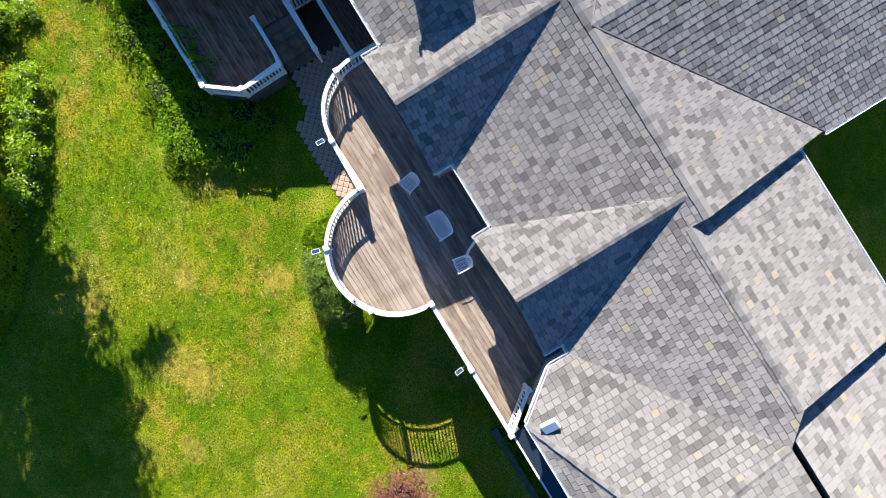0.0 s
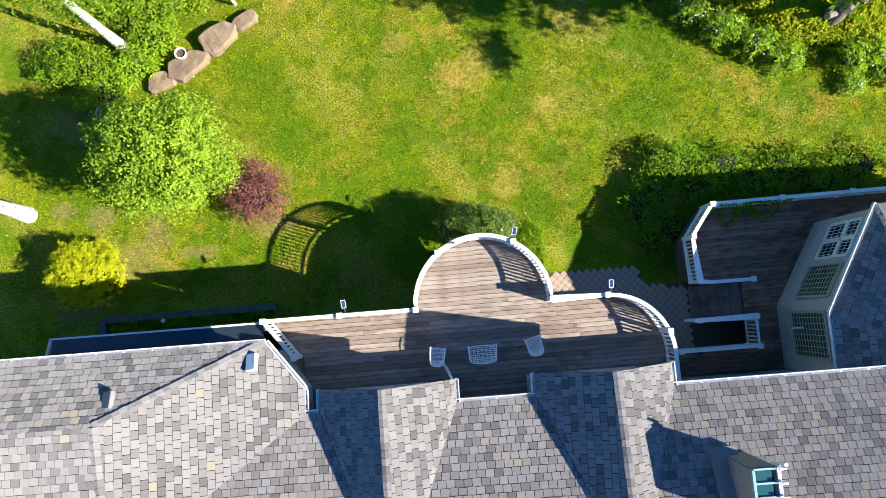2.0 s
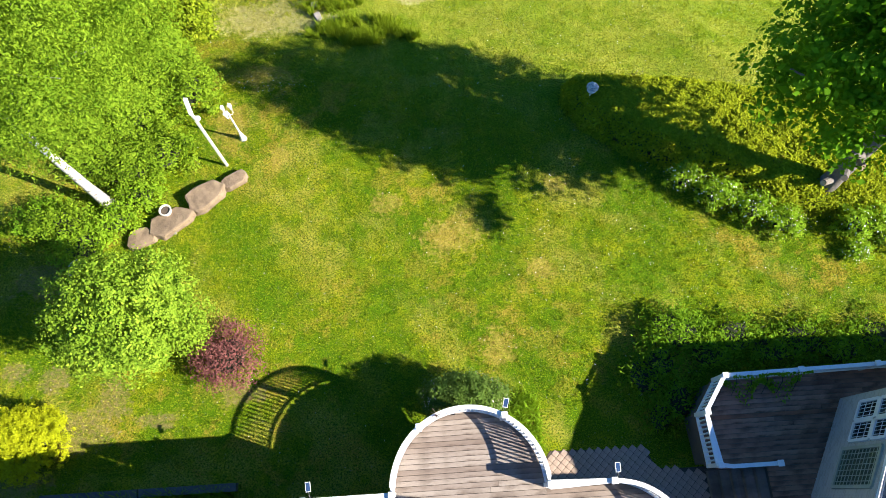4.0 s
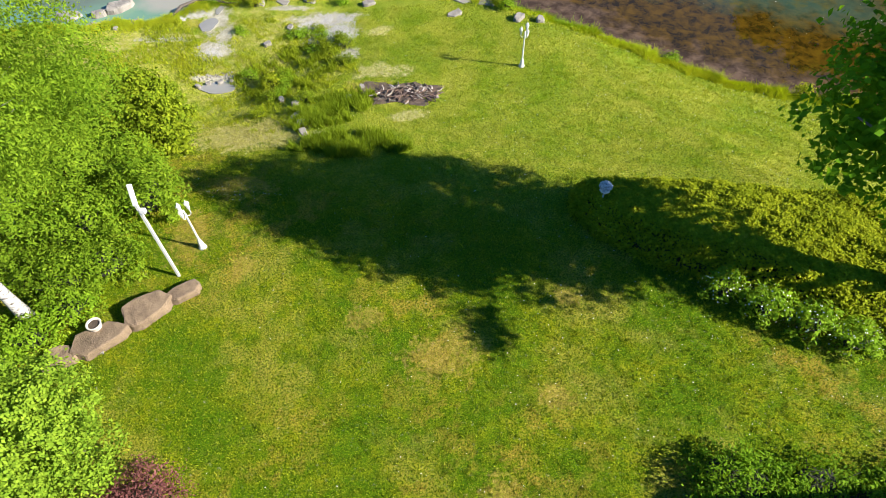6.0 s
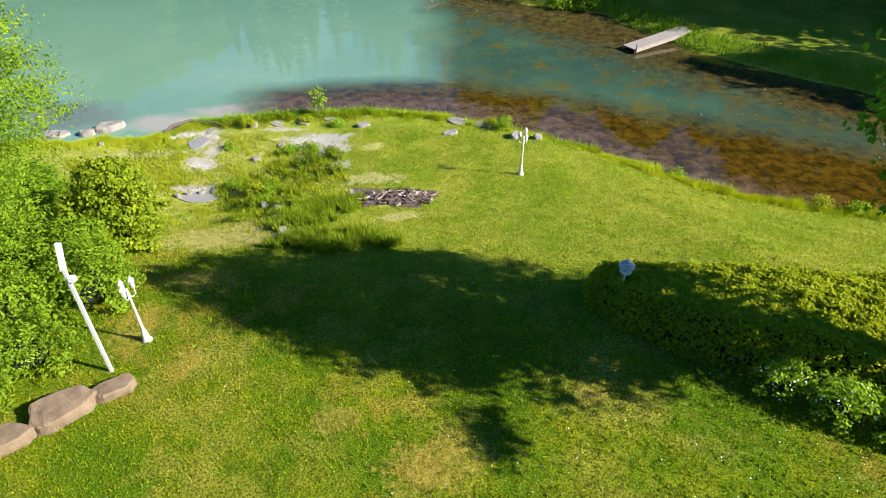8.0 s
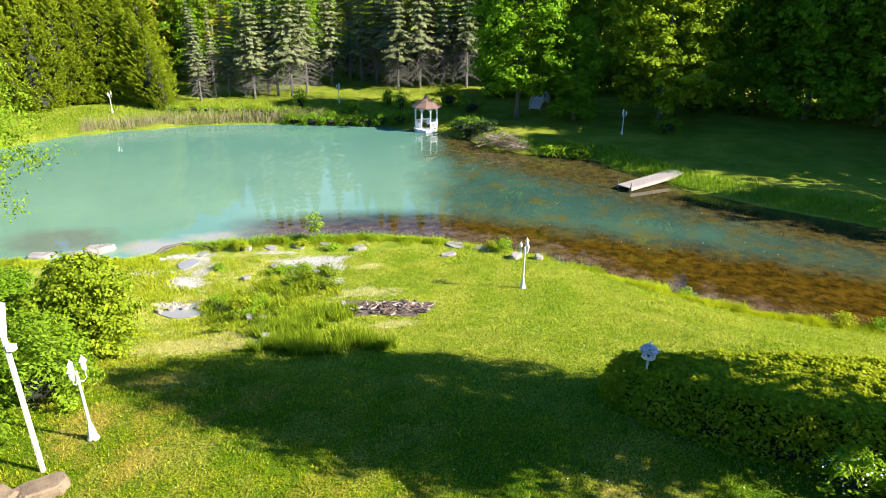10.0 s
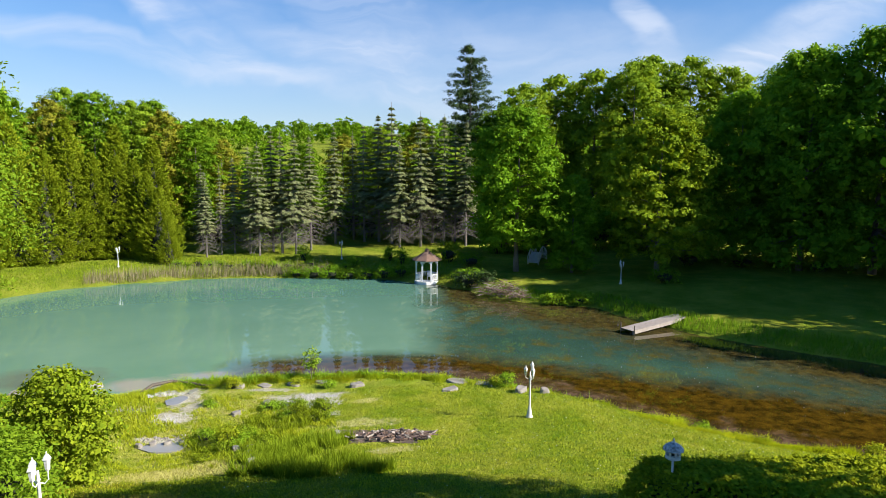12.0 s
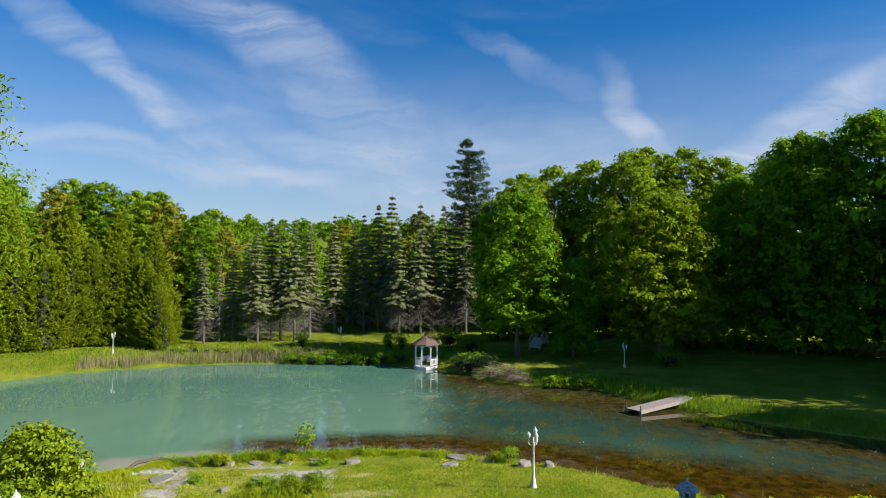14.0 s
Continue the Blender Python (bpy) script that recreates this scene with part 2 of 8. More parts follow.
M_CHAR = plain("charred_wood", (0.05, 0.03, 0.025), (0.13, 0.09, 0.075), 6.0, 0.9)
M_DRYWOOD = plain("bleached_wood", (0.38, 0.31, 0.27), (0.55, 0.47, 0.42), 6.0, 0.85)
M_STONEBRIDGE = plain("weathered_grey_timber", (0.42, 0.41, 0.39), (0.56, 0.55, 0.52), 3.0, 0.85)

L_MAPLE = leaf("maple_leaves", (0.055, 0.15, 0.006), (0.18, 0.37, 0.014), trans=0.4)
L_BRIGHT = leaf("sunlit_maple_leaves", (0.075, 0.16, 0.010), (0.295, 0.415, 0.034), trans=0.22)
L_BIRCH = leaf("birch_leaves", (0.075, 0.16, 0.008), (0.26, 0.37, 0.024))
L_WOODS = leaf("woodland_leaves", (0.055, 0.13, 0.007), (0.20, 0.33, 0.016))
L_OLIVE = leaf("yellow_green_leaves", (0.10, 0.155, 0.006), (0.31, 0.37, 0.020), (0.40, 0.34, 0.03))
L_HEDGE = leaf("hedge_leaves", (0.12, 0.18, 0.006), (0.42, 0.46, 0.022), (0.42, 0.32, 0.05))
L_SHRUB = leaf("shrub_leaves", (0.065, 0.16, 0.008), (0.23, 0.38, 0.02))
L_GOLD = leaf("golden_leaves", (0.22, 0.26, 0.006), (0.55, 0.58, 0.02))
L_PURPLE = leaf("purple_leaves", (0.09, 0.03, 0.03), (0.30, 0.125, 0.11), (0.42, 0.28, 0.18), trans=0.2)
L_SPRUCE = leaf("spruce_needles", (0.075, 0.10, 0.04), (0.29, 0.31, 0.14), trans=0.12)
L_CEDAR = leaf("cedar_sprays", (0.085, 0.135, 0.006), (0.31, 0.37, 0.018), (0.34, 0.31, 0.03), trans=0.25)
L_PINE = leaf("pine_needles", (0.016, 0.04, 0.015), (0.07, 0.11, 0.03), gloss=0.6, trans=0.1)
L_GRASS = leaf("grass_blades", (0.17, 0.26, 0.005), (0.36, 0.43, 0.012), (0.48, 0.38, 0.07), trans=0.4)
L_TALL = leaf("tall_grass", (0.162, 0.250, 0.0100), (0.459, 0.480, 0.0300), (0.50, 0.44, 0.16), trans=0.4)
L_REED = leaf("dry_reeds", (0.15, 0.13, 0.075), (0.37, 0.32, 0.20), trans=0.2)
L_FERN = leaf("border_plants", (0.104, 0.220, 0.0100), (0.312, 0.460, 0.0300), trans=0.35)


# where the grass has dried out, worn to soil, or gives way to sand: x, y, half-widths
DRY = [(0.6, 9.8, 1.5, 1.0), (-1.9, 11.2, 0.8, 0.6), (2.3, 5.5, 0.8, 0.9), (4.7, 12.0, 0.5, 0.5), (4.0, 8.4, 0.7, 0.5), (-8.4, 22.4, 2.6, 1.5), (-5.6, 22.6, 1.6, 0.8), (-8.6, 15.0, 1.0, 1.6), (-13.6, 33.2, 1.5, 0.6), (-3.2, 25.6, 1.6, 0.8), (-6.4, 13.4, 0.5, 0.9), (-7.3, 17.9, 1.8, 0.9)]
WORN = [(-12.0, 2.7, 1.2, 0.9), (-11.2, 3.6, 0.7, 1.0), (-9.6, 3.0, 0.8, 0.4), (-13.4, 4.4, 0.7, 0.6), (-14.9, 4.6, 0.6, 0.5), (-6.7, 3.9, 0.9, 0.6), (-11.8, 7.6, 1.4, 0.9), (-14.0, 1.0, 1.2, 0.8), (-14.5, 8.0, 1.5, 1.2)]
# the wild ground of the stream bed, and where mown straw lies on it
MARSH = [(-10.0, 30.0, 5.0, 5.0), (-16.5, 30.5, 4.0, 2.4)]
STRAW = [(-8.4, 22.3, 3.0, 1.7), (-6.0, 21.6, 1.6, 0.8), (-14.6, 31.8, 1.8, 0.5), (-2.6, 27.0, 1.8, 0.9), (-1.0, 22.9, 1.2, 0.5), (-3.0, 31.4, 1.0, 0.6)]
SAND = [(-12.2, 30.6, 1.2, 0.9), (-11.8, 32.0, 0.5, 1.4), (-12.7, 33.6, 0.9, 1.5), (-6.3, 33.3, 2.0, 0.8), (-5.2, 31.2, 1.0, 1.4), (-4.5, 28.9, 0.7, 0.8), (-14.6, 34.2, 2.2, 0.5), (-11.6, 28.2, 1.4, 0.3), (-8.6, 34.6, 1.4, 0.3), (-15.2, 31.6, 1.6, 0.35)]


def spots(n, pos, wobble, places):
    """A mask of soft-edged patches, ragged by the noise."""
    out = None
    for x, y, rx, ry in places:
        mp = n.node("ShaderNodeMapping", Scale=(1 / rx, 1 / ry, 0.0), Location=(-x / rx, -y / ry, 0.0))
        n.t.links.new(pos, mp.inputs["Vector"])
        ln = n.t.nodes.new("ShaderNodeVectorMath")
        ln.operation = "LENGTH"
        n.t.links.new(mp.outputs["Vector"], ln.inputs[0])
        d = ln.outputs["Value"]
        out = d if out is None else n.math("MINIMUM", out, d)
    return n.span(n.math("ADD", out, wobble), 1.25, 0.55)


def lawn_colour(n):
    """The lawn's colours: fresh drifts, dark tufts, dry patches, and a darker tone across the pond for its shade."""
    pos = n.t.nodes.new("ShaderNodeNewGeometry").outputs["Position"]
    flat = n.stretch(1, 1, 0.0, pos)
    tuft = n.noise(2.6, 8, 0.72, flat)
    drift = n.noise(0.30, 6, 0.68, flat)
    dry = n.noise(0.27, 6, 0.68, flat)
    fleck = n.noise(15.0, 5, 0.7, flat)
    c = n.mix(n.span(drift, 0.43, 0.57), (0.085, 0.185, 0.004), (0.31, 0.325, 0.010))
    sep = n.t.nodes.new("ShaderNodeSeparateXYZ")
    n.t.links.new(pos, sep.inputs["Vector"])
    # the grass dries out up by the house and stays fresh on the slope to the water
    slope = n.span(n.math("ADD", sep.outputs["Y"], n.math("MULTIPLY", sep.outputs["X"], 0.35)), 15.0, 21.0)
    c = n.mix(n.math("MULTIPLY", slope, 0.75), c, n.mix(n.span(drift, 0.40, 0.60), (0.38, 0.47, 0.045), (0.62, 0.60, 0.10)))
    c = n.mix(n.math("MULTIPLY", n.span(tuft, 0.48, 0.57, 0.0, 0.75), n.span(slope, 0.0, 1.0, 1.0, 0.45)), c, n.mix(slope, (0.095, 0.185, 0.004), (0.20, 0.33, 0.006)))
    c = n.mix(n.math("MULTIPLY", n.span(dry, 0.50, 0.61, 0.0, 0.6), n.span(slope, 0.0, 1.0, 1.0, 0.3)), c, (0.50, 0.40, 0.085))
    scorch = n.math("MULTIPLY", n.span(n.noise(0.8, 7, 0.66, flat), 0.50, 0.58, 0.0, 0.8), n.span(slope, 0.0, 1.0, 1.0, 0.15))
    c = n.mix(n.span(n.noise(0.55, 7, 0.66, n.stretch(1, 1, 0.0, pos)), 0.49, 0.40, 0.0, 0.55), c, n.mix(slope, (0.06, 0.155, 0.003), (0.16, 0.29, 0.004)))
    scorch = n.math("MULTIPLY", scorch, n.span(n.noise(0.16, 3, 0.5, flat), 0.44, 0.56))
    c = n.mix(scorch, c, (0.45, 0.30, 0.05))
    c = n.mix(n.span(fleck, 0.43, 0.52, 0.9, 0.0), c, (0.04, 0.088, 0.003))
    c = n.mix(n.span(n.noise(24.0, 4, 0.7, flat), 0.53, 0.61, 0.0, 0.6), c, (0.40, 0.52, 0.012))
    ragged = n.math("MULTIPLY", n.math("SUBTRACT", n.noise(1.3, 6, 0.7, flat), 0.5), 2.4)
    speck = n.math("MULTIPLY", n.math("SUBTRACT", n.noise(7.0, 6, 0.75, flat), 0.5), 2.6)

    def patchy(places, most):
        return n.math("MULTIPLY", n.span(n.math("ADD", n.math("MULTIPLY", spots(n, pos, ragged, places), 0.8), speck), 0.42, 0.95), most)

    c = n.mix(patchy(DRY, 0.65), c, (0.52, 0.37, 0.085))
    wild = n.math("MULTIPLY", spots(n, pos, ragged, MARSH), n.span(n.noise(0.9, 6, 0.7, flat), 0.40, 0.56, 0.15, 0.9))
    c = n.mix(wild, c, n.mix(n.span(n.noise(3.1, 6, 0.7, flat), 0.42, 0.6), (0.40, 0.40, 0.05), (0.58, 0.50, 0.20)))
    c = n.mix(patchy(STRAW, 0.9), c, (0.70, 0.61, 0.30))
    c = n.mix(patchy(WORN, 0.8), c, (0.31, 0.225, 0.10))
    c = n.mix(n.span(n.math("ADD", n.math("MULTIPLY", spots(n, pos, n.math("MULTIPLY", ragged, 1.0), SAND), 0.9), n.math("MULTIPLY", speck, 1.0)), 0.25, 0.75), c, n.mix(n.span(n.noise(2.2, 5, 0.7, flat), 0.4, 0.6), (0.42, 0.38, 0.30), (0.58, 0.53, 0.44)))
    # shade of the far bank painted in: darker olive with distance
    over = n.span(sep.outputs["Y"], 44.0, 52.0, 0.0, 0.6)
    c = n.mix(over, c, n.mix(n.span(drift, 0.42, 0.6), (0.10, 0.13, 0.012), (0.22, 0.24, 0.03)))
    return c, pos


def grass_ground():
    n = Nodes("lawn")
    c, pos = lawn_colour(n)
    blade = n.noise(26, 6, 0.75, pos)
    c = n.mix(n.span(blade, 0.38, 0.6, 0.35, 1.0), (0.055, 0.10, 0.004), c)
    n.bump(blade, 1.0, 0.09)
    return n.done(c, 0.9, 0.0, 0.05)


def grass_blade():
    n = Nodes("lawn_blades")
    c, pos = lawn_colour(n)
    r = n.t.nodes.new("ShaderNodeNewGeometry").outputs["Random Per Island"]
    c = n.mix(n.span(r, 0.2, 0.9), n.mix(0.3, c, (0.06, 0.14, 0.003)), n.mix(0.42, c, (0.66, 0.70, 0.045)))
    n.done(c, 0.7, 0.0, 0.03)
    tr = n.t.nodes.new("ShaderNodeBsdfTranslucent")
    n.t.links.new(c, tr.inputs["Color"])
    mx = n.t.nodes.new("ShaderNodeMixShader")
    mx.inputs["Fac"].default_value = 0.4
    n.t.links.new(n.bsdf.outputs["BSDF"], mx.inputs[1])
    n.t.links.new(tr.outputs["BSDF"], mx.inputs[2])
    n.t.links.new(mx.outputs["Shader"], n.out.inputs["Surface"])
    return n.m


L_LAYER = leaf("layered_maple_leaves", (0.065, 0.13, 0.005), (0.31, 0.40, 0.02), trans=0.25)
L_YOUNG = leaf("young_maple_leaves", (0.07, 0.135, 0.006), (0.30, 0.36, 0.020), (0.5, 0.27, 0.06), trans=0.25)
M_SPRUCEWOOD = plain("dead_spruce_twigs", (0.09, 0.08, 0.07), (0.19, 0.17, 0.15), 5.0, 0.9, 0.6)
L_MEADOW = leaf("meadow_grass", (0.10, 0.165, 0.008), (0.28, 0.36, 0.02), trans=0.3)
# brighter copy of the woodland leaves: sun on the back trees put into the colour
L_BACK = leaf("sunlit_woodland_leaves", (0.085, 0.165, 0.010), (0.29, 0.40, 0.028), trans=0.35)
L_BACKGOLD = leaf("yellow_woodland_leaves", (0.105, 0.125, 0.010), (0.31, 0.30, 0.03), trans=0.2)
L_STRAW = leaf("dry_grass", (0.30, 0.29, 0.07), (0.52, 0.48, 0.18), trans=0.3)
M_LATTICE = plain("pale_green_lattice", (0.26, 0.28, 0.21), (0.35, 0.36, 0.29), 6.0, 0.6)
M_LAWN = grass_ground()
M_BLADE = grass_blade()
M_SLATE = plain("dark_slate", (0.05, 0.052, 0.056), (0.09, 0.092, 0.097), 4.0, 0.8)
L_DARK = leaf("deep_green_leaves", (0.055, 0.14, 0.008), (0.215, 0.385, 0.022), trans=0.42)
L_FAR = leaf("full_maple_leaves", (0.05, 0.125, 0.005), (0.20, 0.36, 0.016), trans=0.2)


def water_mat():
    """Milky turquoise pond, clear and brown with weed over the shallows."""
    n = Nodes("pond_water")
    pos = n.t.nodes.new("ShaderNodeNewGeometry").outputs["Position"]
    sep = n.t.nodes.new("ShaderNodeSeparateXYZ")
    n.t.links.new(pos, sep.inputs["Vector"])
    x, y = sep.outputs["X"], sep.outputs["Y"]
    wob = n.noise(0.16, 4, 0.55, pos)
    wob2 = n.noise(0.6, 5, 0.6, pos)
    clump = n.noise(1.5, 6, 0.65, pos, 0.4)
    shift = n.math("MULTIPLY", n.math("SUBTRACT", wob, 0.5), 9.0)
    ragged = n.math("MULTIPLY", n.math("SUBTRACT", wob2, 0.5), 5.0)
    # metres out from the near shore
    slant = n.math("ADD", n.math("MULTIPLY", n.math("SUBTRACT", x, 4.6), 0.472), n.math("MULTIPLY", n.math("SUBTRACT", y, 34.9), 0.882))
    out = n.math("MAXIMUM", slant, n.math("SUBTRACT", y, 36.9))
    # the clear water lies to the right of a line across the pond, and in a strip along the near shore
    side = n.span(n.math("ADD", n.math("ADD", x, shift), n.math("MULTIPLY", n.math("SUBTRACT", y, 50.0), 0.03)), -2.2, 2.6)
    strip = n.math("ADD", n.math("ADD", out, n.math("MULTIPLY", shift, 0.3)), n.math("MULTIPLY", x, -0.10))
    strip = n.math("MULTIPLY", n.span(strip, 6.6, 4.6), n.span(n.math("ADD", x, n.math("MULTIPLY", ragged, 0.5)), -13.5, -9.5))
    clear = n.math("MAXIMUM", side, strip)
    # weed mats: purple-brown by the shore with the sky's reflection painted in, orange-brown where they thicken, olive
    # wisps out in the green
    lip = n.mix(n.span(clump, 0.4, 0.62), (0.045, 0.028, 0.014), (0.11, 0.072, 0.042))
    mat = n.mix(n.span(clump, 0.38, 0.62), (0.020, 0.013, 0.002), (0.078, 0.044, 0.004))
    near = n.mix(n.span(n.math("ADD", out, n.math("ADD", n.math("MULTIPLY", ragged, 1.2), n.span(x, 8.0, 15.0, 0.0, 1.6))), 1.5, 2.9), lip, mat)
    green = n.mix(n.span(wob, 0.36, 0.62), (0.021, 0.053, 0.041), (0.038, 0.083, 0.056))
    green = n.mix(n.math("MULTIPLY", n.span(wob2, 0.50, 0.66), n.span(clump, 0.3, 0.55, 0.3, 0.8)), green, (0.085, 0.072, 0.010))
    c = n.mix(n.span(n.math("ADD", n.math("ADD", out, ragged), n.math("MULTIPLY", x, -0.10)), 3.2, 6.2), near, green)
    far = n.math("ADD", n.math("ADD", n.math("MULTIPLY", n.math("SUBTRACT", x, 22.0), 0.70), n.math("MULTIPLY", n.math("SUBTRACT", y, 45.0), 0.71)), ragged)
    c = n.mix(n.math("MULTIPLY", n.span(far, -8.0, -3.0), 0.92), c, n.mix(n.span(clump, 0.4, 0.6), (0.028, 0.020, 0.006), (0.075, 0.055, 0.014)))
    milky = n.mix(n.span(wob, 0.3, 0.7), (0.110, 0.212, 0.148), (0.138, 0.246, 0.170))
    shelf = spots(n, pos, n.math("MULTIPLY", ragged, 0.25), [(-15.2, 35.6, 2.6, 1.3), (-12.6, 37.2, 2.2, 0.9)])
    milky = n.mix(shelf, milky, (0.27, 0.265, 0.22))
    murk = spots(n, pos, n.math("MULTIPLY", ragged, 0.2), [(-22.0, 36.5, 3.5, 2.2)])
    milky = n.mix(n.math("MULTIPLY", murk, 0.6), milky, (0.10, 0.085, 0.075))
    # far water tinted darker green, in place of the trees' grazing reflection
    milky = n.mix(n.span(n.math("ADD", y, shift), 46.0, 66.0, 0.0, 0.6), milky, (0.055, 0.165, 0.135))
    c = n.mix(clear, milky, c)
    rip = n.noise(2.2, 3, 0.5, n.stretch(1.0, 0.5, 1.0, pos))
    n.bump(rip, 0.008, 0.02)
    n.bsdf.inputs["IOR"].default_value = 1.33
    return n.done(c, 0.02, 0.0, 0.5)


M_WATER = water_mat()


def glass_mat(name, c):
    n = Nodes(name)
    return n.done(n.mix(n.noise(0.7, 2), c, tuple(q * 1.6 for q in c)), 0.06, 0.0, 0.8)


M_GLASS = glass_mat("window_glass", (0.008, 0.012, 0.014))
M_OLDGLASS = glass_mat("green_leaded_glass", (0.045, 0.055, 0.035))
M_SKYLIGHT = glass_mat("dark_glazing", (0.012, 0.017, 0.024))
M_SOLAR = glass_mat("solar_cell", (0.02, 0.04, 0.09))
M_TEAL = glass_mat("teal_glazing", (0.012, 0.05, 0.055))


def brick_mat():
    n = Nodes("grey_brick")
    b = n.t.nodes.new("ShaderNodeTexBrick")
    b.inputs["Scale"].default_value = 1.0
    b.inputs["Brick Width"].default_value, b.inputs["Row Height"].default_value, b.inputs["Mortar Size"].default_value = 0.22, 0.075, 0.008
    n.put(b.inputs["Color1"], (0.34, 0.325, 0.29))
    n.put(b.inputs["Color2"], (0.45, 0.42, 0.38))
    n.put(b.inputs["Mortar"], (0.42, 0.41, 0.39))
    n.t.links.new(n.tc.outputs["UV"], b.inputs["Vector"])
    g = n.noise(40, 4)
    n.bump(n.math("ADD", b.outputs["Fac"], n.math("MULTIPLY", g, -0.5)), -0.5, 0.008)
    return n.done(n.mix(0.3, b.outputs["Color"], n.mix(g, (0.15, 0.14, 0.13), (0.5, 0.48, 0.45)), "SOFT_LIGHT"), 0.85)


M_BRICK = brick_mat()
M_PAVER = plain("concrete_paver", (0.27, 0.195, 0.15), (0.42, 0.32, 0.25), 3.0, 0.9, 0.5)


def birch_bark():
    n = Nodes("birch_bark")
    f = n.noise(3.0, 5, 0.6, n.stretch(2, 2, 9))
    c = n.mix(n.span(f, 0.52, 0.62), (0.45, 0.435, 0.41), (0.09, 0.075, 0.065))
    n.bump(f, 0.4, 0.02)
    return n.done(c, 0.75)


M_BIRCH = birch_bark()

# ---- building tools ----
def mesh_of(name, verts, faces, mat, smooth=False):
    me = bpy.data.meshes.new(name)
    me.from_pydata([tuple(map(float, v)) for v in verts], [], [tuple(map(int, f)) for f in faces])
    me.materials.append(mat)
    if smooth:
        me.polygons.foreach_set("use_smooth", [True] * len(me.polygons))
    me.update()
    return me


def quads_mesh(name, v, mat, corners=4):
    """A mesh of loose polygons from an array (n, corners, 3)."""
    n = len(v)
    me = bpy.data.meshes.new(name)
    me.vertices.add(n * corners)
    me.vertices.foreach_set("co", np.ascontiguousarray(v, dtype=np.float32).ravel())
    me.loops.add(n * corners)
    me.loops.foreach_set("vertex_index", np.arange(n * corners, dtype=np.int32))
    me.polygons.add(n)
    me.polygons.foreach_set("loop_start", np.arange(0, n * corners, corners, dtype=np.int32))
    me.materials.append(mat)
    me.update(calc_edges=True)
    return me


def link(name, me, parent=None, label=""):
    ob = new(name, me)
    ob.parent = parent
    if label:
        ob["label"] = label
    return ob


def part(name, bm, mat, parent, label="", smooth=False):
    """Links a bmesh as one mesh object under a thing or under a part."""
    me = bpy.data.meshes.new(name)
    bm.to_mesh(me)
    bm.free()
    me.materials.append(mat)
    if smooth:
        me.polygons.foreach_set("use_smooth", [True] * len(me.polygons))
    return link(name, me, parent, label)


def thing(name, label, category, m=None, group="", kind=""):
    ob = new(name)
    ob.empty_display_size = 0.2
    if m is not None:
        ob.matrix_world = m
    return tagged(ob, label, category, group, kind)


def box(bm, c, s, m=None, bevel=0.0):
    mm = Matrix.Translation(c) @ (m or Matrix()) @ Matrix.Diagonal((s[0], s[1], s[2], 1))
    r = bmesh.ops.create_cube(bm, size=1.0, matrix=mm)
    if bevel:
        es = list({e for v in r["verts"] for e in v.link_edges})
        bmesh.ops.bevel(bm, geom=es, offset=bevel, segments=1, affect="EDGES")
    return bm


def beam(bm, a, b, w, h, up=(0, 0, 1)):
    """A square bar from a to b, w wide and h high."""
    a, b = Vector(a), Vector(b)
    d = b - a
    y = d.normalized()
    x = y.cross(Vector(up))
    x = x.normalized() if x.length > 1e-4 else Vector((1, 0, 0))
    z = x.cross(y)
    m = Matrix((x, y, z)).transposed().to_4x4()
    m.translation = (a + b) / 2
    bmesh.ops.create_cube(bm, size=1.0, matrix=m @ Matrix.Diagonal((w, d.length, h, 1)))
    return bm


def tube(bm, pts, radii, n=8):
    """A round tube through points, with a radius at each."""
    pts = [Vector(p) for p in pts]
    if not isinstance(radii, (list, tuple)):
        radii = [radii] * len(pts)
    rings = []
    ref = Vector((0.31, 0.17, 0.93))
    for i, p in enumerate(pts):
        d = (pts[min(i + 1, len(pts) - 1)] - pts[max(i - 1, 0)]).normalized()
        x = d.cross(ref)
        if x.length < 0.05:
            x = d.cross(Vector((1, 0, 0)))
        x.normalize()
        y = d.cross(x)
        rings.append([bm.verts.new(p + radii[i] * (math.cos(2 * math.pi * k / n) * x + math.sin(2 * math.pi * k / n) * y)) for k in range(n)])
    for r, s in zip(rings, rings[1:]):
        for k in range(n):
            bm.faces.new((r[k], r[(k + 1) % n], s[(k + 1) % n], s[k]))
    bm.faces.new(rings[0][::-1])
    bm.faces.new(rings[-1])
    return bm


def lathe(bm, profile, n=16, at=(0, 0, 0)):
    """Turned form: profile of (radius, height)."""
    rings = []
    for r, z in profile:
        rings.append([bm.verts.new((at[0] + max(r, 1e-4) * math.cos(2 * math.pi * k / n), at[1] + max(r, 1e-4) * math.sin(2 * math.pi * k / n), at[2] + z)) for k in range(n)])
    for r, s in zip(rings, rings[1:]):
        for k in range(n):
            bm.faces.new((r[k], r[(k + 1) % n], s[(k + 1) % n], s[k]))
    bm.faces.new(rings[0][::-1])
    bm.faces.new(rings[-1])
    return bm


def prism(bm, poly, z0, z1):
    """A flat polygon of (x, y), extruded from z0 to z1."""
    lo = [bm.verts.new((x, y, z0)) for x, y in poly]
    hi = [bm.verts.new((x, y, z1)) for x, y in poly]
    bm.faces.new(hi)
    bm.faces.new(lo[::-1])
    k = len(poly)
    for i in range(k):
        bm.faces.new((lo[i], lo[(i + 1) % k], hi[(i + 1) % k], hi[i]))
    return bm


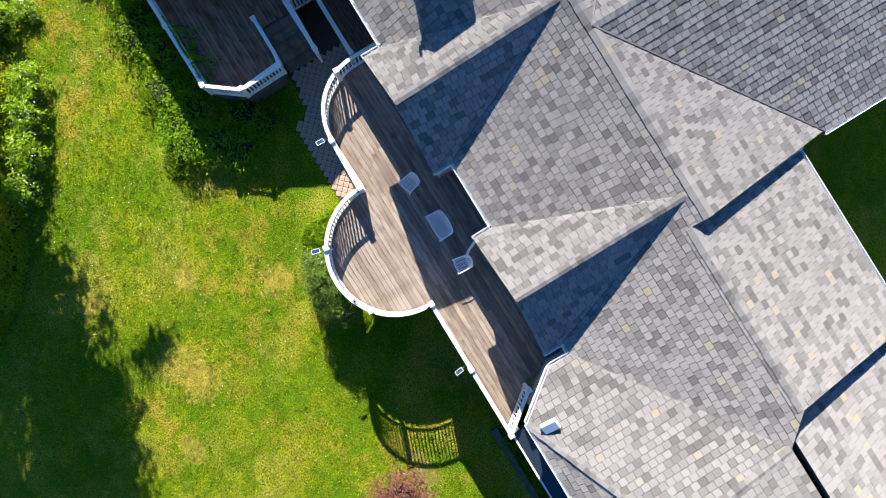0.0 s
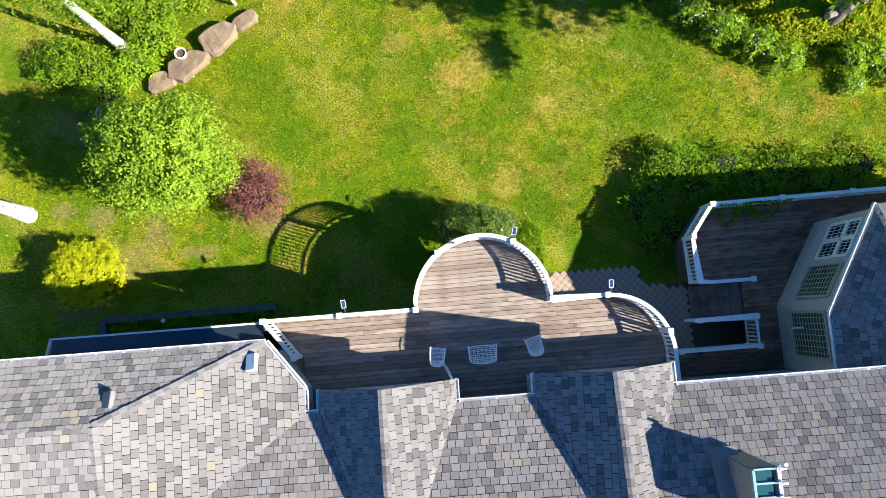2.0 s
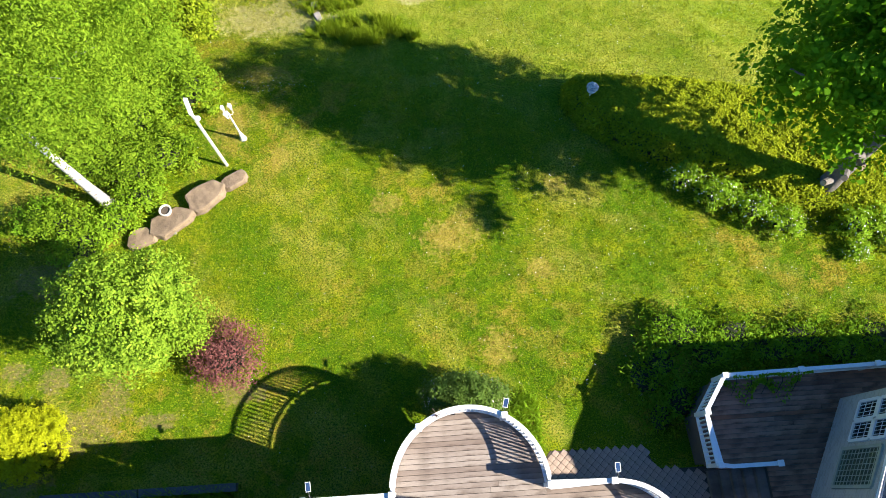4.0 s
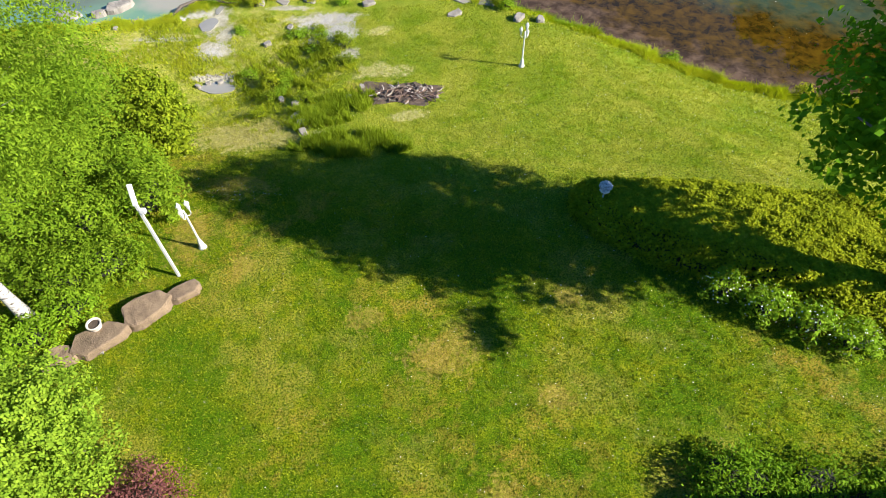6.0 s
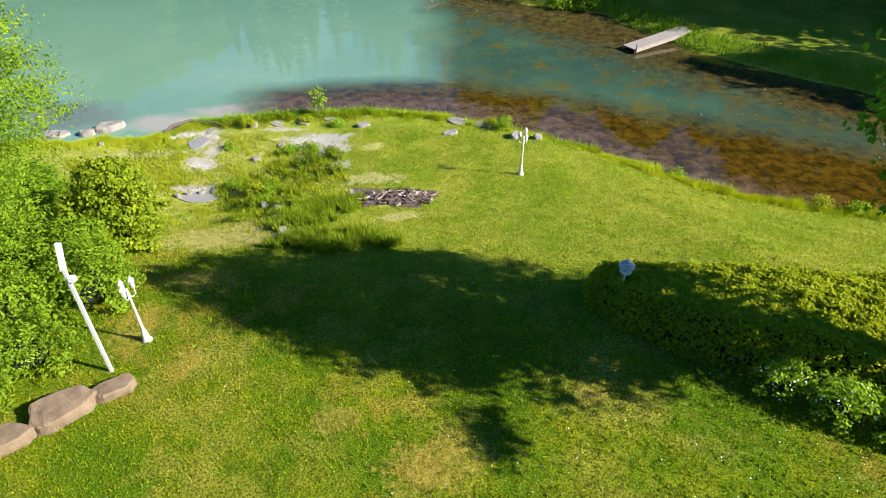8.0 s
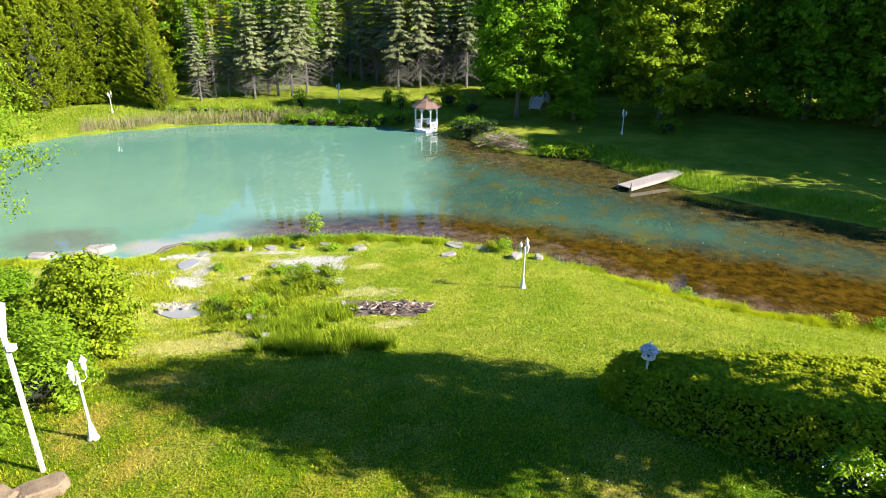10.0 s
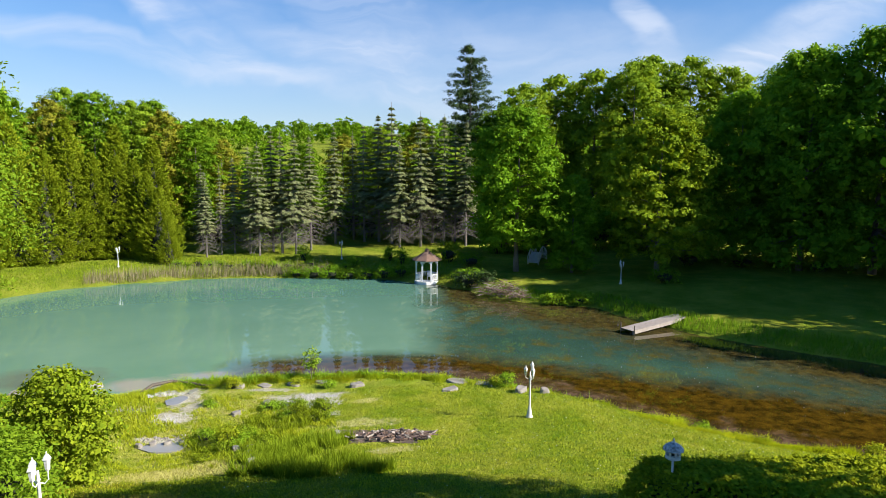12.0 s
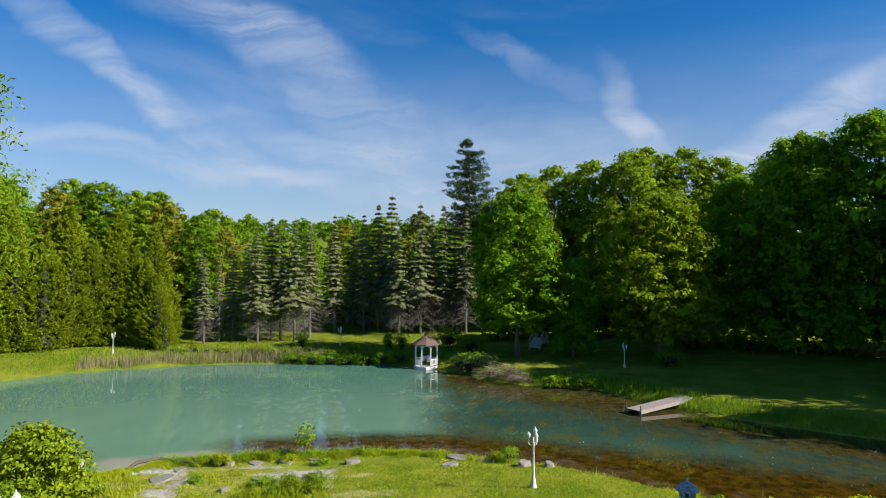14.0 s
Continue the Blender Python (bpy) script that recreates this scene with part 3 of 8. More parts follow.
def rock(bm, size, seed, sub=3, rough=0.18):
    """A boulder: a worn, flattened block."""
    r = bmesh.ops.create_icosphere(bm, subdivisions=sub, radius=1.0)
    off = Vector((seed * 3.7, seed * 1.3, seed * 5.1))
    for v in r["verts"]:
        p = v.co.copy()
        m = max(abs(p.x), abs(p.y), abs(p.z))
        p = p.lerp(p / m, 0.55)
        k = 1 + rough * 2 * noise.noise(p * 1.1 + off) + rough * 0.6 * noise.noise(p * 3.3 + off)
        v.co = Vector((p.x * size[0] / 2, p.y * size[1] / 2, p.z * size[2] / 2)) * k
    return bm


def inside(poly, x, y):
    """Which of the points (arrays) lie in the polygon."""
    x, y = np.asarray(x, float), np.asarray(y, float)
    r = np.zeros(x.shape, bool)
    for (x0, y0), (x1, y1) in zip(poly, poly[1:] + poly[:1]):
        c = (y0 > y) != (y1 > y)
        r ^= c & (x < (x1 - x0) * (y - y0) / ((y1 - y0) or 1e-9) + x0)
    return r


def edge_dist(poly, x, y):
    x, y = np.asarray(x, float), np.asarray(y, float)
    d = np.full(x.shape, 1e9)
    for (x0, y0), (x1, y1) in zip(poly, poly[1:] + poly[:1]):
        dx, dy = x1 - x0, y1 - y0
        t = np.clip(((x - x0) * dx + (y - y0) * dy) / (dx * dx + dy * dy), 0, 1)
        d = np.minimum(d, np.hypot(x - x0 - t * dx, y - y0 - t * dy))
    return d


def waves(x, y, k, seed=0.0):
    """A cheap smooth unevenness."""
    return (np.sin(x * k + seed) * np.cos(y * k * 1.3 + seed * 2) + 0.5 * np.sin(x * k * 2.1 + y * k * 1.7 + seed) + 0.3 * np.cos(x * k * 3.7 - y * k * 3.1)) / 1.8

# ---- ground and pond ----
WATER = -4.0
POND = [(-25.5, 32.2), (-21.9, 33.0), (-20.3, 32.7), (-18.1, 33.4), (-16.7, 33.2), (-15.0, 34.1), (-13.9, 35.4), (-11.2, 35.9), (-8.4, 36.6), (-3.8, 36.9), (1.3, 35.6), (4.6, 34.3), (6.8, 33.0),
        (9.3, 31.8), (12.2, 29.7), (15.2, 27.7), (18.0, 26.6), (21.8, 25.7), (30, 22), (45, 16), (48, 22), (36, 34), (27.9, 40.6), (25, 42.6), (22.5, 44.8),
        (19.7, 47.3), (18.2, 49.7), (15.8, 53.2), (14.4, 56.8), (9.7, 58.1), (6.4, 60.2), (4.4, 63), (2.6, 66), (-2, 69.2), (-7.0, 71.0), (-14.5, 71.6),
        (-21.5, 71.4), (-28.5, 69.6), (-33, 67), (-37.2, 64.5), (-39.9, 60.4), (-43, 54), (-40, 43), (-32, 34)]


POOLS = [(-11.2, 27.5, 1.0, -3.97), (-13.0, 33.1, 0.9, -3.97), (-12.7, 34.6, 0.5, -3.98)]


def height(x, y):
    """Height of the ground: a level lawn by the house, a fall to the pond, woods rising behind it."""
    x, y = np.asarray(x, float), np.asarray(y, float)
    near = np.interp(y, [-40, 9, 14, 18, 22, 25, 27, 33, 38], [0, 0, -0.1, -0.8, -1.65, -2.2, -2.45, -3.3, -3.6])
    near = near + 0.04 * np.clip(x, -14, 14) * np.clip((y - 6) / 8, 0, 1)
    near = near - 1.15 * np.exp(-((x + 10.8) / 4.3) ** 2) * np.clip((y - 18) / 8, 0, 1)
    near = near - 0.85 * np.clip((x - 6) / 10, 0, 1) * np.clip((y - 19) / 5, 0, 1)
    near = np.maximum(near, -3.87 + 0.05 * waves(x, y, 1.7, 2.0))
    sd = edge_dist(POND, x, y) * np.where(inside(POND, x, y), -1, 1)
    far = -3.45 + 0.045 * np.clip(sd, 0, 30) + np.interp(np.hypot(x * 0.8, np.maximum(y - 60, 0)), [0, 55, 130, 300, 900], [0, 0.5, 6, 22, 60])
    k = np.clip((y - 38 + 0.30 * np.abs(x)) / 12, 0, 1)
    land = near * (1 - k) + far * k + 0.04 * waves(x, y, 0.45, 1.0) * np.clip((y - 8) / 6, 0, 1)
    for px, py, pr, pz in POOLS:
        w = np.clip(1.9 - np.hypot(x - px, (y - py) * 1.2) / pr, 0, 1)
        land = land * (1 - w) + pz * w
    out = np.minimum(land, WATER + 0.10 + np.interp(x, [5, 10], [0.75, 0.36]) * sd + 0.05 * waves(x, y, 2.3, 3.0))
    return np.where(sd > 0, np.maximum(out, WATER - 0.05), np.maximum(WATER - 0.02 + 0.3 * sd, WATER - 1.4))


def hz(x, y):
    return float(height(np.array([x]), np.array([y]))[0])


def spread(lo, hi, step, far):
    a = list(np.arange(lo, hi + 1e-6, step))
    d, up, dn = step, a[-1], a[0]
    while up < far:
        d *= 1.12
        up += d
        a.append(up)
    d = step
    while dn > -far:
        d *= 1.12
        dn -= d
        a.insert(0, dn)
    return np.array(a)


gx, gy = spread(-26, 26, 0.5, 900), spread(-6, 46, 0.5, 900)
GX, GY = np.meshgrid(gx, gy)
GZ = height(GX, GY)
nx, ny = len(gx), len(gy)
idx = np.arange(nx * ny).reshape(ny, nx)
quad = np.stack([idx[:-1, :-1], idx[:-1, 1:], idx[1:, 1:], idx[1:, :-1]], -1).reshape(-1, 4)
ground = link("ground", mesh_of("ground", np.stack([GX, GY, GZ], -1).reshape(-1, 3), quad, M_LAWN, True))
tagged(ground, "sunlit mown lawn with dry patches sloping to a pond", "lawn", kind="structure")

bm = bmesh.new()
prism(bm, [(x * 1.0, y * 1.0) for x, y in [(-60, 20), (60, 8), (60, 40), (30, 62), (0, 80), (-60, 80)]], WATER - 0.006, WATER)
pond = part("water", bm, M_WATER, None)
tagged(pond, "milky turquoise pond with brown weedy shallows", "pond", kind="structure")

# ---- house ----
TURN = 3.4
HM = Matrix.Rotation(radians(TURN), 4, "Z")


house = thing("house", "large grey-shingled house with gabled bays above a raised deck", "house", HM)
EAVE, RIDGE, RV = 5.2, 7.162, -7.1
FV, FS = -2.15, 0.3964  # front eave line and slope of the main roof


def clip_poly(poly, a, b, c):
    """Keeps the side a*x + b*y <= c of a polygon of (x, y)."""
    out = []
    for p, q in zip(poly, poly[1:] + poly[:1]):
        dp, dq = a * p[0] + b * p[1] - c, a * q[0] + b * q[1] - c
        if dp <= 0:
            out.append(p)
        if (dp < 0 < dq) or (dq < 0 < dp):
            t = dp / (dp - dq)
            out.append((p[0] + t * (q[0] - p[0]), p[1] + t * (q[1] - p[1])))
    return out


SLOPES = []


def roof_slope(pts, along=None, base_only=False):
    """One plane of the roof: a solid base under the shingles. Courses run along the first edge, or along the way given."""
    pts = [Vector(p) for p in pts]
    n = Vector((0, 0, 0))
    for p, q in zip(pts, pts[1:] + pts[:1]):
        n += p.cross(q)
    n.normalize()
    if n.z < 0:
        n = -n
    e = Vector(along) if along else pts[1] - pts[0]
    e = (e - n * e.dot(n)).normalized()
    s = n.cross(e)
    if s.z < 0:
        e = -e
        s = n.cross(e)
    bm = bmesh.new()
    top = [bm.verts.new(p) for p in pts]
    low = [bm.verts.new(p - n * 0.14) for p in pts]
    bm.faces.new(top)
    bm.faces.new(low[::-1])
    for i in range(len(pts)):
        j = (i + 1) % len(pts)
        bm.faces.new((top[i], low[i], low[j], top[j]))
    bmesh.ops.recalc_face_normals(bm, faces=bm.faces)
    ob = part("roof", bm, M_ROOFBASE, house)
    SLOPES.append((ob, pts[0], e, s, n, [[((p - pts[0]).dot(e), (p - pts[0]).dot(s)) for p in pts]]))
    return ob


def mz(v):
    return EAVE + FS * (FV - v)


G1, G2 = (2.37, 6.41), (-3.97, 0.03)  # the two gabled bays, along the house
GV, GZ0 = -1.47, 6.56                 # their front line and the height of the ridge there
UL, UR = -4.42, 22.0
r1, r2 = 4.45, -2.0
top1, top2 = (4.455, -6.943, 7.1), (-1.96, -6.943, 7.1)
R2V, R2Z = -6.6, 6.964                 # the lower ridge beyond the first step
VE = (-9.52, -5.844, 6.664)            # where the valley of the end block runs out

# main front plane, in the three stretches between the bays
roof_slope([(G2[1], FV, EAVE), (G1[0], FV, EAVE), top1, (4.455, RV, RIDGE), (-1.96, RV, RIDGE), top2])
roof_slope([(G1[1], FV, EAVE), (UR, FV, EAVE), (UR, RV, RIDGE), (4.455, RV, RIDGE), top1])
roof_slope([(UL, FV, EAVE), (G2[0], FV, EAVE), (-2.104, R2V, R2Z), (-8.65, R2V, R2Z), VE])
roof_slope([(-2.8, R2V, R2Z), (-2.104, R2V, R2Z), top2, (-1.96, RV, RIDGE), (-2.8, RV, RIDGE)])
# bays: a lit and a shaded plane each
for (a, b), r, top in ((G1, r1, top1), (G2, r2, top2)):
    for c in (b, a):
        roof_slope([(c, GV, EAVE), (c, FV, EAVE), top])
        roof_slope([(c, GV, EAVE), top, (r, GV, GZ0)], (0, -1, 0))
# block at the end with a clipped corner
LA, LB, LC, LR = (-5.42, 0.03, 5.49), (-4.4, -1.44, EAVE), (-4.4, FV, EAVE), (-9.82, -1.85, 6.75)
roof_slope([LB, LC, VE, LR, LA])
roof_slope([(-17, 0.03, 5.49), LA, LR, (-17, -1.85, 6.75)])
roof_slope([(-17, -1.85, 6.75), LR, VE, (-17, -5.844, 6.664)])
# planes behind the ridge, each stretch a step lower than the last
roof_slope([(-2.8, RV, RIDGE), (3.28, RV, RIDGE), (-2.7, -12.3, EAVE)])
roof_slope([(-2.75, -28, EAVE), (-2.75, -12.3, EAVE), (3.33, RV, RIDGE), (3.33, -28, RIDGE)])
roof_slope([(8.9, -12.3, EAVE), (8.9, -28, EAVE), (3.33, -28, RIDGE), (3.33, RV, RIDGE)])
roof_slope([(UR, -12.3, EAVE), (8.9, -12.3, EAVE), (3.28, RV, RIDGE), (UR, RV, RIDGE)])
roof_slope([(-2.75, -11.25, 5.3), (-8.92, -11.25, 5.3), (-8.65, R2V, R2Z), (-2.75, R2V, R2Z)])
roof_slope([(-8.8, -10.7, 5.12), (-17, -10.7, 5.12), (-17, -6.05, 6.64), (-8.6, -6.05, 6.64)])
# the short walls at the two steps
for pts in ([(-2.78, -11.3, 5.0), (-2.78, -11.3, 5.55), (-2.8, RV, RIDGE - 0.02), (-2.8, R2V, R2Z - 0.3)], [(-8.84, -10.6, 5.0), (-8.84, -10.6, 5.5), (-8.67, R2V, R2Z - 0.02), (-8.67, -6.05, 6.5)]):
    bm = bmesh.new()
    f = bm.faces.new([bm.verts.new(p) for p in pts])
    r = bmesh.ops.extrude_face_region(bm, geom=[f])
    bmesh.ops.translate(bm, vec=(0.06, 0, 0), verts=[v for v in r["geom"] if isinstance(v, bmesh.types.BMVert)])
    bmesh.ops.recalc_face_normals(bm, faces=bm.faces)
    part("step_wall", bm, M_SIDING, house)
# wing with cut corners
WE = 4.45
WP = [(11.75, -2.12), (11.75, -0.45), (13.63, 2.82)]
WT = (14.15, -2.05, 6.25)
for p, q in zip(WP, WP[1:]):
    roof_slope([(*p, WE), (*q, WE), WT])
wa, wb = Vector(WT) - Vector((*WP[2], WE)), Vector((22.0, 3.2, 3.4)) - Vector((*WP[2], WE))
wn = wa.cross(wb)
wz = WE - (wn.x * (22.0 - WP[2][0]) + wn.y * (-2.05 - WP[2][1])) / wn.z
roof_slope([(*WP[2], WE), (22.0, 3.2, 3.4), (22.0, -2.05, wz), WT])


def vertical(name, a, b, z0, z1, mat, thick=0.2, parent=house):
    """An upright wall from a to b, with brick courses laid along it."""
    a, b = Vector((*a, 0)), Vector((*b, 0))
    d = (b - a).normalized()
    nrm = Vector((d.y, -d.x, 0)) * thick
    bm = bmesh.new()
    uv = bm.loops.layers.uv.new("UVMap")
    ring = [a, b, b + nrm, a + nrm]
    lo = [bm.verts.new((p.x, p.y, z0)) for p in ring]
    hi = [bm.verts.new((p.x, p.y, z1)) for p in ring]
    bm.faces.new(hi)
    bm.faces.new(lo[::-1])
    for i in range(4):
        bm.faces.new((lo[i], lo[(i + 1) % 4], hi[(i + 1) % 4], hi[i]))
    bmesh.ops.recalc_face_normals(bm, faces=bm.faces)
    for f in bm.faces:
        for lp in f.loops:
            co = lp.vert.co
            lp[uv].uv = ((co - a).dot(d), co.z)
    return part(name, bm, mat, parent)


# walls: main front, bays, end block, wing, back
for a, b in [((0.3, FV - 0.3), (2.1, FV - 0.3)), ((6.1, FV - 0.3), (21.6, FV - 0.3)), ((0.0, -1.75), (0.0, FV - 0.3)), ((2.4, FV - 0.3), (2.4, -1.75)),
             ((-3.7, -1.75), (-0.25, -1.75)), ((2.65, -1.75), (6.1, -1.75)), ((6.1, -1.75), (6.1, FV - 0.3)), ((-4.3, FV - 0.3), (-3.7, FV - 0.3)),
             ((-16.6, -0.35), (-5.55, -0.35)), ((-5.55, -0.35), (-4.7, -1.6)), ((-4.7, -1.6), (-4.7, FV - 0.3)),
             ((-16.6, -10.4), (-16.6, -0.35)), ((21.6, FV - 0.3), (21.6, -12)), ((-2.5, -27.6), (-2.5, -11)), ((8.6, -11.9), (8.6, -27.6)), ((-16.6, -10.3), (-2.5, -10.9)), ((8.6, -12), (21.6, -12))]:
    z1 = EAVE - 0.05 if a[1] > -10 else 5.05
    vertical("wall", a, b, -0.3, z1, M_SIDING)
# gable ends of the bays
for (a, b), r in ((G1, r1), (G2, r2)):
    bm = bmesh.new()
    lo = [bm.verts.new((x, v, z)) for v in (-1.6, -1.75) for x, z in ((a + 0.25, EAVE - 0.3), (b - 0.25, EAVE - 0.3), (b - 0.25, EAVE - 0.03), (r, GZ0 - 0.2), (a + 0.25, EAVE - 0.03))]
    bm.faces.new(lo[:5])
    bm.faces.new(lo[5:][::-1])
    for i in range(5):
        bm.faces.new((lo[i], lo[5 + i], lo[5 + (i + 1) % 5], lo[(i + 1) % 5]))
    bmesh.ops.recalc_face_normals(bm, faces=bm.faces)
    part("gable_wall", bm, M_SIDING, house)


def gutter(a, b, name="gutter"):
    """White gutter along an eave, with straps."""
    a, b = Vector(a), Vector(b)
    d = (b - a).normalized()
    bm = bmesh.new()
    side = d.cross(Vector((0, 0, 1))).normalized()
    for k, (off, w, h, dz) in enumerate(((0.0, 0.03, 0.11, -0.05), (0.095, 0.022, 0.13, -0.03), (0.05, 0.10, 0.015, -0.09))):
        beam(bm, a + side * off + Vector((0, 0, dz)), b + side * off + Vector((0, 0, dz)), w, h)
    n = max(2, int((b - a).length / 0.8))
    for i in range(n + 1):
        p = a.lerp(b, i / n)
        beam(bm, p + Vector((0, 0, 0.01)), p + side * 0.1 + Vector((0, 0, 0.01)), 0.025, 0.012)
    return part(name, bm, M_WHITE, house, "white metal gutter")


for a, b in [((G1[0], FV, EAVE), (G2[1], FV, EAVE)), ((G1[0], GV, EAVE), (G1[0], FV, EAVE)), ((G2[1], FV, EAVE), (G2[1], GV, EAVE)), ((UR, FV, EAVE), (G1[1], FV, EAVE)),
             ((G1[1], FV, EAVE), (G1[1], GV, EAVE)), ((G2[0], GV, EAVE), (G2[0], FV, EAVE)), ((G2[0], FV, EAVE), (UL, FV, EAVE)),
             ((UL, FV, EAVE), LB), (LB, LA), (LA, (-17, 0.03, 5.49)), ((-8.92, -11.25, 5.3), (-2.75, -11.25, 5.3)), ((-2.75, -12.3, EAVE), (-2.75, -28, EAVE))]:
    gutter(a, b)
for p, q in zip(WP, WP[1:]):
    gutter((*q, WE), (*p, WE))


def strip(name, a, b, w, mat, lift=0.03):
    """Folded cap or flashing along a ridge, hip or valley."""
    a, b = Vector(a), Vector(b)
    bm = bmesh.new()
    d = (b - a).normalized()
    side = d.cross(Vector((0, 0, 1))).normalized()
    nrm = side.cross(d)
    sag = -0.28 * w if lift > 0 else 0.28 * w
    rows = []
    for p in (a, b):
        rows.append([bm.verts.new(p + side * x * w / 2 + nrm * (lift + sag * abs(x))) for x in (-1, 0, 1)])
        rows.append([bm.verts.new(p + side * x * w / 2 + nrm * (lift + sag * abs(x) - 0.02)) for x in (-1, 0, 1)])
    t0, l0, t1, l1 = rows
    for i in (0, 1):
        bm.faces.new((t0[i], t0[i + 1], t1[i + 1], t1[i]))
        bm.faces.new((l0[i + 1], l0[i], l1[i], l1[i + 1]))
    for i in (0, 2):
        bm.faces.new((t0[i], t1[i], l1[i], l0[i]))
    bmesh.ops.recalc_face_normals(bm, faces=bm.faces)
    return part(name, bm, mat, house)


def cap(name, a, b, w, lift=0.022):
    """Ridge or hip shingles: bent pieces that overlap along the line."""
    a, b = Vector(a), Vector(b)
    d = (b - a).normalized()
    side = d.cross(Vector((0, 0, 1))).normalized()
    nrm = side.cross(d)
    rc = random.Random(int(abs(a.x * 31 + a.y * 17 + b.x * 7)))
    vs, fs, t, L = [], [], 0.0, (b - a).length
    while t < L:
        e = min(L, t + 0.2)
        ww = w * rc.uniform(0.94, 1.05) / 2
        k = len(vs)
        for q, up in ((t, 0.012), (e, 0.0)):
            for x in (-1, 0, 1):
                vs.append(a + d * q + side * x * ww + nrm * (lift + up - 0.30 * ww * abs(x)))
        for q, up in ((t, 0.012),):
            for x in (-1, 0, 1):
                vs.append(a + d * q + side * x * ww + nrm * (lift + up - 0.30 * ww * abs(x) - 0.03))
        fs += [(k, k + 1, k + 4, k + 3), (k + 1, k + 2, k + 5, k + 4), (k + 6, k + 7, k + 1, k), (k + 7, k + 8, k + 2, k + 1)]
        t += 0.2
    return tagged(link(name, mesh_of(name, vs, fs, M_CAPTABS), house), kind="stuff")


cap("ridge_cap", (UR, RV, RIDGE), (-2.8, RV, RIDGE), 0.34)
cap("ridge_cap", (-2.8, R2V, R2Z), (-8.65, R2V, R2Z), 0.34)
cap("ridge_cap", (3.33, RV, RIDGE), (3.33, -28, RIDGE), 0.34)
cap("hip_cap", LA, LR, 0.26)
cap("hip_cap", LR, VE, 0.3, 0.05)
for i in (1, 2):
    cap("hip_cap", (*WP[i], WE), WT, 0.3)
for (a, b), r, top in ((G1, r1, top1), (G2, r2, top2)):
    cap("ridge_cap", (r, GV, GZ0), top, 0.22)
    strip("valley_flashing", (b, FV, EAVE), top, 0.10, M_DARKGAP, 0.035)
    strip("valley_flashing", (a, FV, EAVE), top, 0.10, M_DARKGAP, 0.035)
strip("valley_flashing", (UL, FV, EAVE), VE, 0.085, M_FLASH, 0.02)
strip("valley_flashing", (-2.75, -12.3, EAVE), (3.28, RV, RIDGE), 0.15, M_DARKGAP, 0.05)
strip("valley_flashing", (8.9, -12.3, EAVE), (3.28, RV, RIDGE), 0.15, M_DARKGAP, 0.05)

# roof box with glazed side, on the main plane
bm = bmesh.new()
cu0, cu1, cv0, cv1 = 7.34, 7.92, -5.45, -4.05
for u in (cu0, cu1):
    beam(bm, (u, cv0, 6.5), (u, cv1, 6.5), 0.1, 2.2)
for v in (cv0, cv1):
    beam(bm, (cu0, v, 6.5), (cu1, v, 6.5), 0.1, 2.2)
skylight_box = part("chimney", bm, M_SHAFT, house, "square rooftop shaft with teal glazing and white edge")
bm = bmesh.new()
box(bm, ((cu0 + cu1) / 2 - 0.05, (cv0 + cv1) / 2, 7.6), (0.46, 1.3, 0.04))
part("pane", bm, M_TEAL, skylight_box, "teal glass")
bm = bmesh.new()
for k in range(4):
    v = cv0 + (cv1 - cv0) * (k + 0.5) / 4 + 0.18
    beam(bm, (cu0, v, 7.65), (cu1, v, 7.65), 0.05, 0.06)
beam(bm, (cu0 - 0.02, cv0, 7.65), (cu0 - 0.02, cv1, 7.65), 0.07, 0.12)
part("glazing_bar", bm, M_COPPER, skylight_box)
bm = bmesh.new()
beam(bm, (cu1 + 0.06, cv0 - 0.05, 7.5), (cu1 + 0.06, cv1 + 0.08, 7.5), 0.09, 0.34)
for k in range(5):
    v = cv0 + (cv1 - cv0) * k / 4
    beam(bm, (cu1 + 0.02, v, 7.77), (cu1 + 0.2, v, 7.77), 0.05, 0.06)
part("cornice", bm, M_WHITE_OLD, skylight_box, "white cornice with dark brackets")
bm = bmesh.new()
tube(bm, [(cu1 + 0.1, cv1 + 0.1, 7.5), (cu1 + 0.12, cv1 + 0.14, 7.95)], 0.05, 8)
part("vent_pipe", bm, M_WHITE, skylight_box)
bm = bmesh.new()
box(bm, ((cu0 + cu1) / 2 - 0.35, (cv0 + cv1) / 2 + 0.1, mz(-4.2) + 0.2), (0.7, 1.7, 0.5), Matrix.Rotation(-math.atan(FS), 4, "X"))
part("roof_kerb", bm, M_CAP, house)

# cables over the roof, roof vents
for pts in ([(7.6, -5.6), (8.3, -5.9), (9.0, -6.4), (8.8, -6.8)],):
    bm = bmesh.new()
    tube(bm, [(u, v, mz(v) + 0.045) for u, v in pts], 0.007, 5)
    part("cable", bm, M_WHITE_OLD, house, "grey roof cable")
for u, v, z, mt in ((-5.75, -0.5, 5.75, M_WHITE), (-9.6, -1.2, 6.35, M_CAP)):
    bm = bmesh.new()
    box(bm, (u, v, z), (0.34, 0.5, 0.16), Matrix.Rotation(radians(-20), 4, "X") @ Matrix.Rotation(radians(-24), 4, "Y"), 0.02)
    tube(bm, [(u, v, z - 0.4), (u, v, z)], 0.08, 8)
    part("roof_vent", bm, mt, house, "white metal roof vent")

